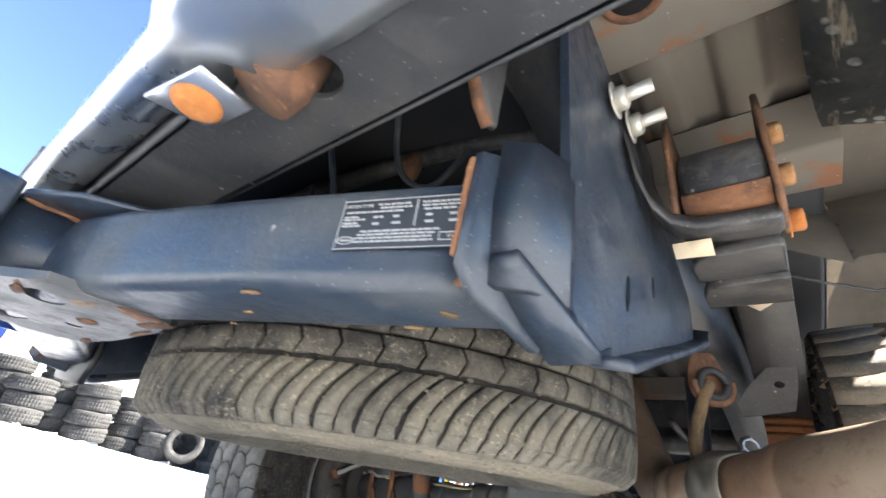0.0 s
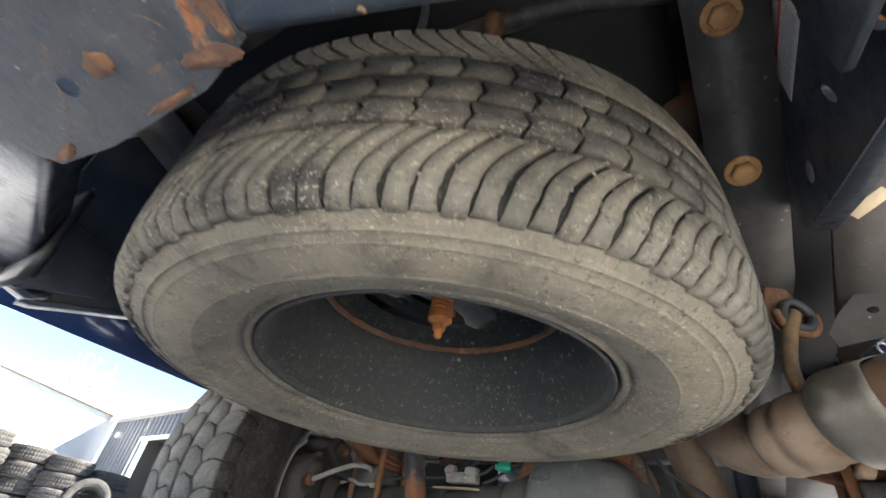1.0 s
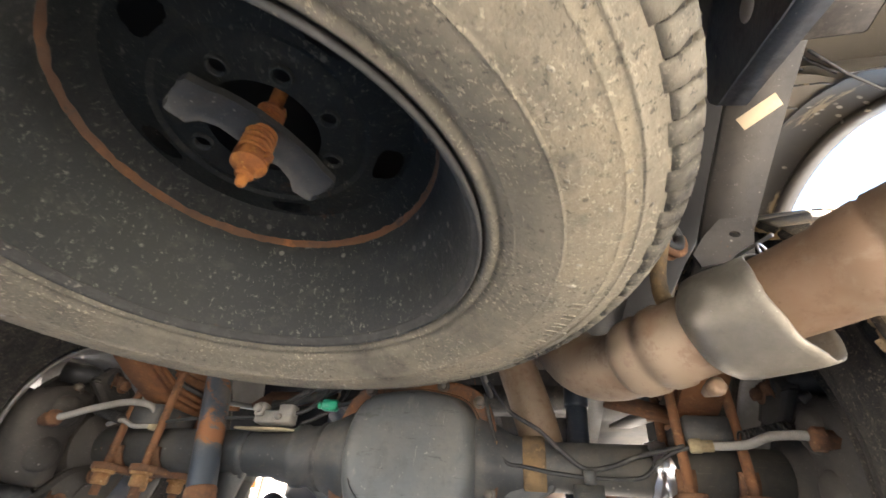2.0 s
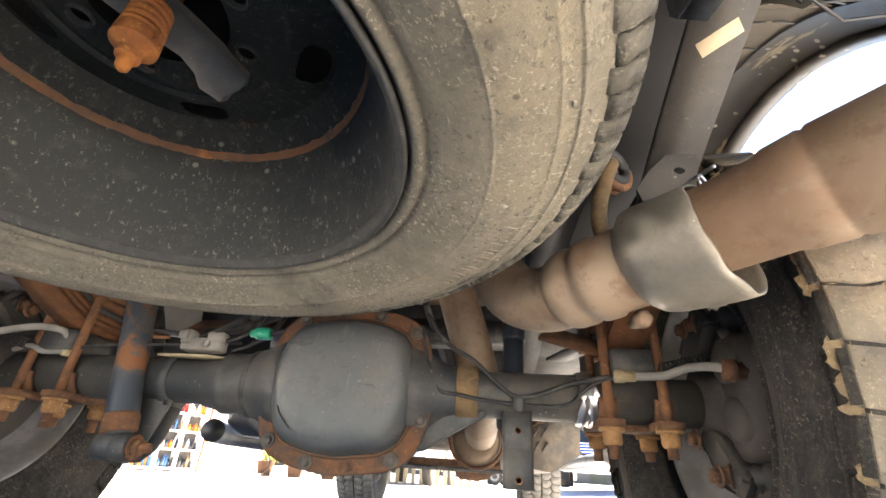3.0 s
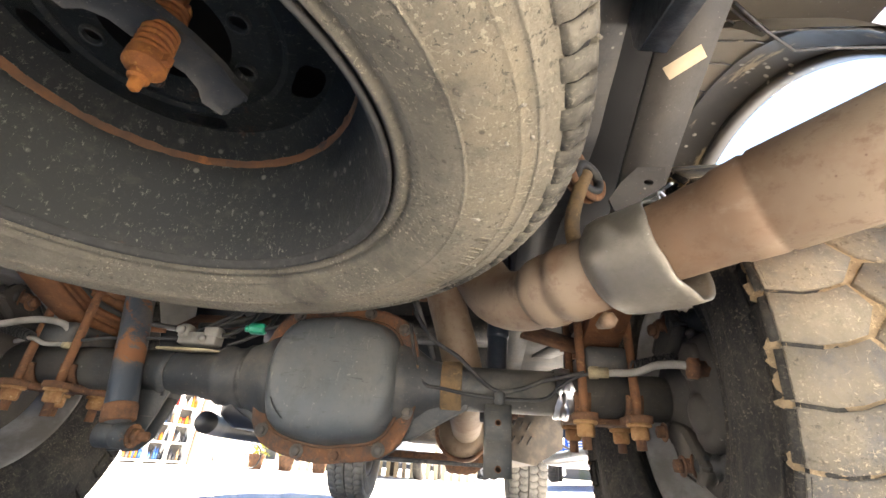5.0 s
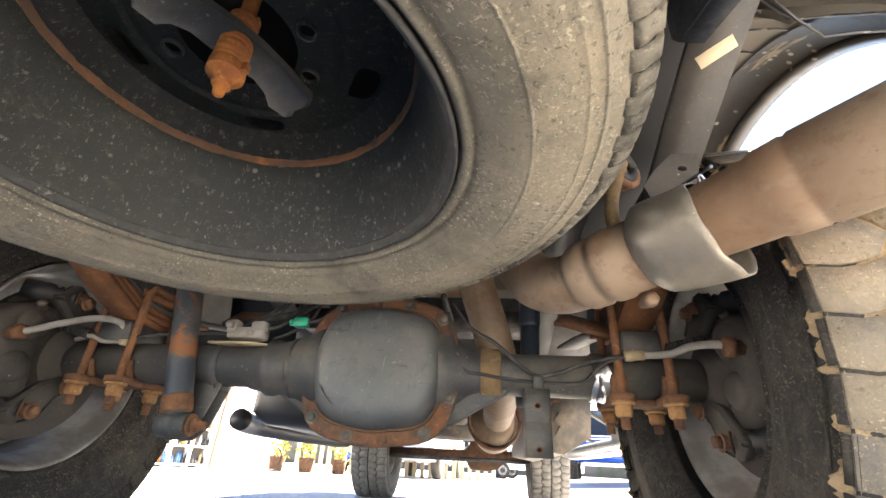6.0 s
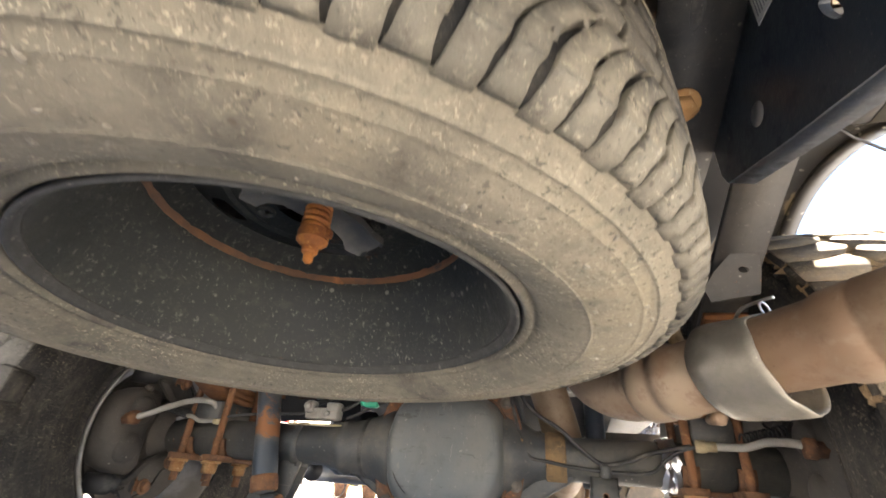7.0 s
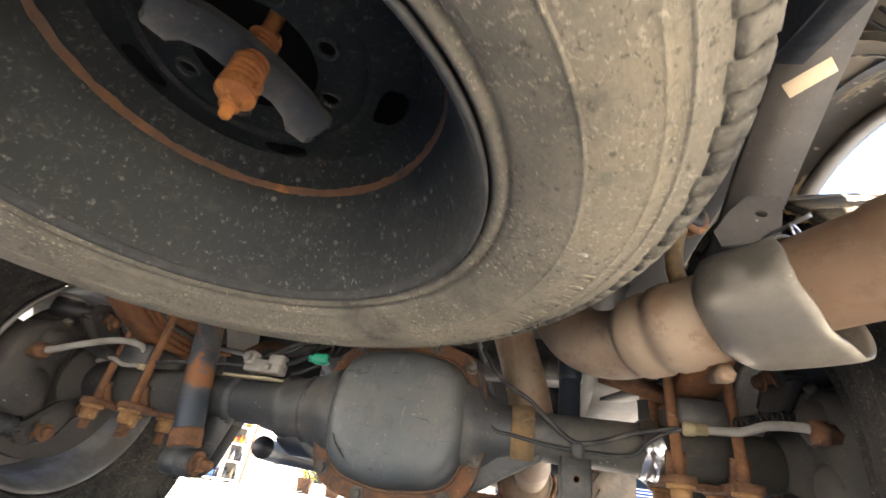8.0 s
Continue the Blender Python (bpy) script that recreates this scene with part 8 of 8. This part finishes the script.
GOODS = [Mat("goods_" + n, c, 0.4).done() for n, c in (("red", (0.55, 0.04, 0.03)), ("orange", (0.75, 0.20, 0.02)), ("yellow", (0.75, 0.55, 0.05)), ("blue", (0.05, 0.16, 0.45)), ("white", (0.7, 0.7, 0.68)), ("black", (0.03, 0.03, 0.035)), ("tan", (0.4, 0.25, 0.14)))]
rg = random.Random(21)
for r in range(5):
    for c in range(3):
        pal = rg.sample(GOODS, 3)
        x = 0.07 + 0.56 * c
        while x < 0.52 + 0.56 * c:
            w = rg.uniform(0.05, 0.10)
            h = rg.uniform(0.14, 0.28)
            p = SH + SU * (x + w / 2) - SN * 0.08 + Vector((0, 0, 0.085 + 0.40 * r))
            b = thing("bottle", "bright plastic bottle standing on the shelf", "bottle", "goods on the shelf", at=Matrix.Translation(p))
            bm = mesh()
            turned(bm, p, (0, 0, 1), [(0, w * 0.42), (h * 0.6, w * 0.45), (h * 0.75, w * 0.36), (h * 0.82, w * 0.16), (h, w * 0.16)], 10)
            part("bottle_body", bm, rg.choice(pal), b, "", 40)
            x += w + 0.01

M_LEAF = Mat("shrub_leaf", (0.30, 0.30, 0.05), 0.7).done()
# bench, planters and fence between shop and cars
rg = random.Random(31)
for k, (x, y) in enumerate(((-5.4, 11.6), (-4.7, 11.9), (-3.9, 12.3), (-3.2, 12.4), (-2.6, 12.8))):
    pl = thing("shrub", "yellow-green sunlit shrub in a pot", "shrub", "shrubs by the fence", at=Matrix.Translation((x, y, 0)))
    bm = mesh()
    turned(bm, (x, y, 0), (0, 0, 1), [(0, 0.16), (0.35, 0.22), (0.36, 0.19)], 12)
    part("pot", bm, M_RUSTBR, pl, "", 30)
    bm = mesh()
    for i in range(170):
        a, r, z = rg.uniform(0, 6.28), rg.uniform(0, 0.32), rg.uniform(0.32, 1.1)
        c = Vector((x + r * math.cos(a), y + r * math.sin(a), z))
        s = rg.uniform(0.03, 0.07)
        d1 = Vector((rg.uniform(-1, 1), rg.uniform(-1, 1), rg.uniform(-1, 1))).normalized() * s
        d2 = Vector((rg.uniform(-1, 1), rg.uniform(-1, 1), rg.uniform(-1, 1))).normalized() * s
        add_faces(bm, [c - d1, c + d2, c + d1, c - d2], [(0, 1, 2, 3)])
    part("foliage", bm, M_LEAF, pl, "", 0)
fence = thing("picket_fence", "weathered grey picket fence across the yard", "fence", at=Matrix.Translation((-6, 13.6, 0)))
for k in range(26):
    bm = mesh()
    x = -5.6 + 0.24 * k
    loft(bm, [[Vector((x + a, 13.4 + 0.10 * (x + 5.6), z)) for a in (-0.06, 0.06)] + [Vector((x + a, 13.43 + 0.10 * (x + 5.6), z)) for a in (0.06, -0.06)] for z in (0, 1.05)], True)
    part("picket", bm, M_PAPER, fence, "", 0)
bk = thing("bicycle", "small bicycle leaning by the shop wall", "bicycle", at=Matrix.Translation((-5.75, 10.9, 0)))
for dx in (0, 0.75):
    bm = mesh()
    c = Vector((-5.9 + dx * 0.8, 10.7 + dx * 0.6, 0.30))
    sweep(bm, [c + SU * 0.27 * math.cos(a) + Vector((0, 0, 0.27 * math.sin(a))) for a in (2 * math.pi * i / 24 for i in range(25))], 0.018, 6)
    part("bicycle_wheel", bm, M_BLACK, bk)
bm = mesh()
c = Vector((-5.9, 10.7, 0.30))
for a, b in (((0, 0.0), (0.3, 0.35)), ((0.3, 0.35), (0.62, 0.38)), ((0.62, 0.38), (0.75, 0)), ((0, 0), (0.35, 0.0)), ((0.35, 0), (0.62, 0.38)), ((0.62, 0.38), (0.6, 0.55))):
    rod(bm, c + SU * a[0] + Vector((0, 0, a[1])), c + SU * b[0] + Vector((0, 0, b[1])), 0.018, n=6)
part("bicycle_frame", bm, GOODS[3], bk)


# ---- parked vehicles ----
M_GLASS = Mat("car_glass", (0.02, 0.025, 0.03), 0.08).done()
M_GREYPAINT = Mat("grey_paint", (0.30, 0.31, 0.32), 0.35).done()
M_BLUEPAINT = Mat("bright_blue_paint", (0.01, 0.06, 0.30), 0.25).done()


def vehicle(name, label, m4, L, W, H, paint, hood=0.3, rear=0.12):
    """A parked car: body lofted along its length, with wheels, glass, lamps, grille and bumper."""
    v = thing(name, label, "car", at=m4)
    zb = 0.42
    bm = mesh()
    secs = []
    for f, zt, k in ((0.0, 0.75, 0.90), (0.02, 0.92, 0.96), (hood * 0.9, 1.02, 1.0), (hood, 1.04, 1.0), (1 - rear * 0.3, 1.04, 1.0), (0.985, 0.98, 0.97), (1.0, 0.8, 0.93)):
        y = L / 2 - L * f
        zt = zt * H / 1.75
        w = W / 2 * k
        secs.append([m4 @ Vector(p) for p in ((-w * 0.93, y, zb), (w * 0.93, y, zb), (w, y, zb + 0.12), (w, y, zt - 0.08), (w * 0.94, y, zt), (-w * 0.94, y, zt), (-w, y, zt - 0.08), (-w, y, zb + 0.12))])
    loft(bm, secs, True)
    body = part("car_body", bm, paint, v, "", 30)
    bm = mesh()
    secs = []
    for f, zt, k in ((hood, 1.04 * H / 1.75, 0.92), (hood + 0.11, H - 0.04, 0.80), (hood + 0.16, H, 0.78), (1 - rear - 0.05, H, 0.78), (1 - rear, 1.04 * H / 1.75, 0.92)):
        y = L / 2 - L * f
        w = W / 2 * k
        secs.append([m4 @ Vector(p) for p in ((-W / 2 * 0.92, y, 1.03 * H / 1.75), (W / 2 * 0.92, y, 1.03 * H / 1.75), (w, y, zt), (-w, y, zt))])
    loft(bm, secs, True)
    part("cabin_glass", bm, M_GLASS, v, "dark glasshouse", 20)
    for sx in (-1, 1):
        for fy in (0.5 * L - 0.19 * L, -0.5 * L + 0.2 * L):
            bm = mesh()
            turned(bm, m4 @ Vector((sx * (W / 2 - 0.22), fy, 0.36)), m4.to_3x3() @ Vector((sx, 0, 0)), [(0, 0.30), (0.02, 0.35), (0.20, 0.36), (0.24, 0.33), (0.245, 0.22)], 24)
            wh = part("car_wheel", bm, M_TYRE_SIDE, v, "", 40)
            bm = mesh()
            turned(bm, m4 @ Vector((sx * (W / 2 + 0.005), fy, 0.36)), m4.to_3x3() @ Vector((sx, 0, 0)), [(0, 0.22), (0.02, 0.215), (0.025, 0.15), (0.012, 0.06)], 20)
            part("hub", bm, M_ALLOY, wh)
        bm = mesh()
        box(bm, m4 @ Vector((sx * W * 0.36, L / 2 - 0.03, 0.86 * H / 1.75)), (0.34, 0.08, 0.17), m4.to_3x3().to_4x4(), 0.02)
        part("headlamp", bm, M_WALL, v, "clear headlamp")
    bm = mesh()
    for i in range(4):
        box(bm, m4 @ Vector((0, L / 2 - 0.005, (0.74 + 0.06 * i) * H / 1.75)), (W * 0.46, 0.06, 0.028), m4.to_3x3().to_4x4(), 0.005)
    part("grille", bm, M_ALU, v, "bright grille bars")
    bm = mesh()
    box(bm, m4 @ Vector((0, L / 2 + 0.02, 0.55)), (W * 0.96, 0.14, 0.20), m4.to_3x3().to_4x4(), 0.04)
    part("front_bumper", bm, paint, v)
    return v


vehicle("blue_pickup", "bright blue pickup parked facing the yard", pose(3.55, 13.2, 0.19, 0, 0, 168), 5.0, 1.9, 1.85, M_BLUEPAINT, 0.3, 0.4)
vehicle("white_suv", "white car parked far across the yard", pose(-0.6, 22.5, 0, 0, 0, 96), 4.6, 1.8, 1.6, M_WALL)
vehicle("grey_truck", "grey off-roader parked by the fence", pose(-1.75, 14.0, 0, 0, 0, 172), 4.2, 1.75, 1.8, M_GREYPAINT)
vehicle("white_van", "white van parked behind the blue pickup", pose(2.6, 26.0, 0, 0, 0, 110), 5.2, 2.0, 2.1, M_WALL)
vehicle("blue_hatchback", "dark blue car parked by the shop", pose(-4.6, 17.5, 0, 0, 0, 200), 4.2, 1.75, 1.5, M_BLUEPAINT)


# ---- bare trees behind the roofs ----
M_BARK = Mat("bark", (0.30, 0.26, 0.26), 0.9).done()


def bare_tree(x, y, h, seed):
    rr = random.Random(seed)
    t = thing("bare_tree", "leafless winter tree behind the building", "tree", "bare trees", at=Matrix.Translation((x, y, 0)))
    bm = mesh()
    twigs = mesh()

    def grow(p, d, L, r, depth, out):
        q = p + d * L
        sweep(out, [p, (p + q) / 2 + Vector((rr.uniform(-1, 1), rr.uniform(-1, 1), 0)) * L * 0.05, q], lambda f: r * (1 - 0.35 * f), 5 if depth > 1 else 8, False)
        if depth < 5:
            for k in range(3 if depth < 3 else 3):
                a = rr.uniform(0, 6.28)
                s, u, dd = basis(d)
                nd = (d + (s * math.cos(a) + u * math.sin(a)) * rr.uniform(0.35, 0.8) + Vector((0, 0, 0.15))).normalized()
                grow(p + d * L * rr.uniform(0.6, 1.0), nd, L * rr.uniform(0.55, 0.78), r * 0.58, depth + 1, twigs)
    grow(Vector((x, y, -0.3)), Vector((0, 0, 1)), h * 0.36, h * 0.022, 0, bm)
    part("trunk", bm, M_BARK, t, "", 60)
    part("crown", twigs, M_BARK, t, "grey network of bare twigs", 60)


for i, (x, y, h) in enumerate(((-29, 9.0, 8.2), (-28, 11.6, 7.6), (-31, 7.0, 8.6), (-33, 12.5, 8.4), (-22, 20, 8))):
    bare_tree(x, y, h, 40 + i)
m = Mat("distant_woods", (0.10, 0.09, 0.085), 0.95)
m.layer(m.ramp(m.noise(0.3, 6), 0.45, 0.6), (0.07, 0.075, 0.05))
M_WOODS = m.done()
bm = mesh()
rg = random.Random(77)
a, b = [], []
for i in range(181):
    t = 2 * math.pi * i / 180
    a.append(Vector((140 * math.cos(t), 140 * math.sin(t), -2)))
    b.append(Vector((140 * math.cos(t), 140 * math.sin(t), 5 + 4 * noise.noise(Vector((t * 9, 0, 0))) + rg.uniform(0, 1.5))))
loft(bm, [a, b], False, False)
bd_ = part("backdrop", bm, M_WOODS, None, "", 0)
tagged(bd_, "far band of bare woods round the yard", "woods", kind="structure")
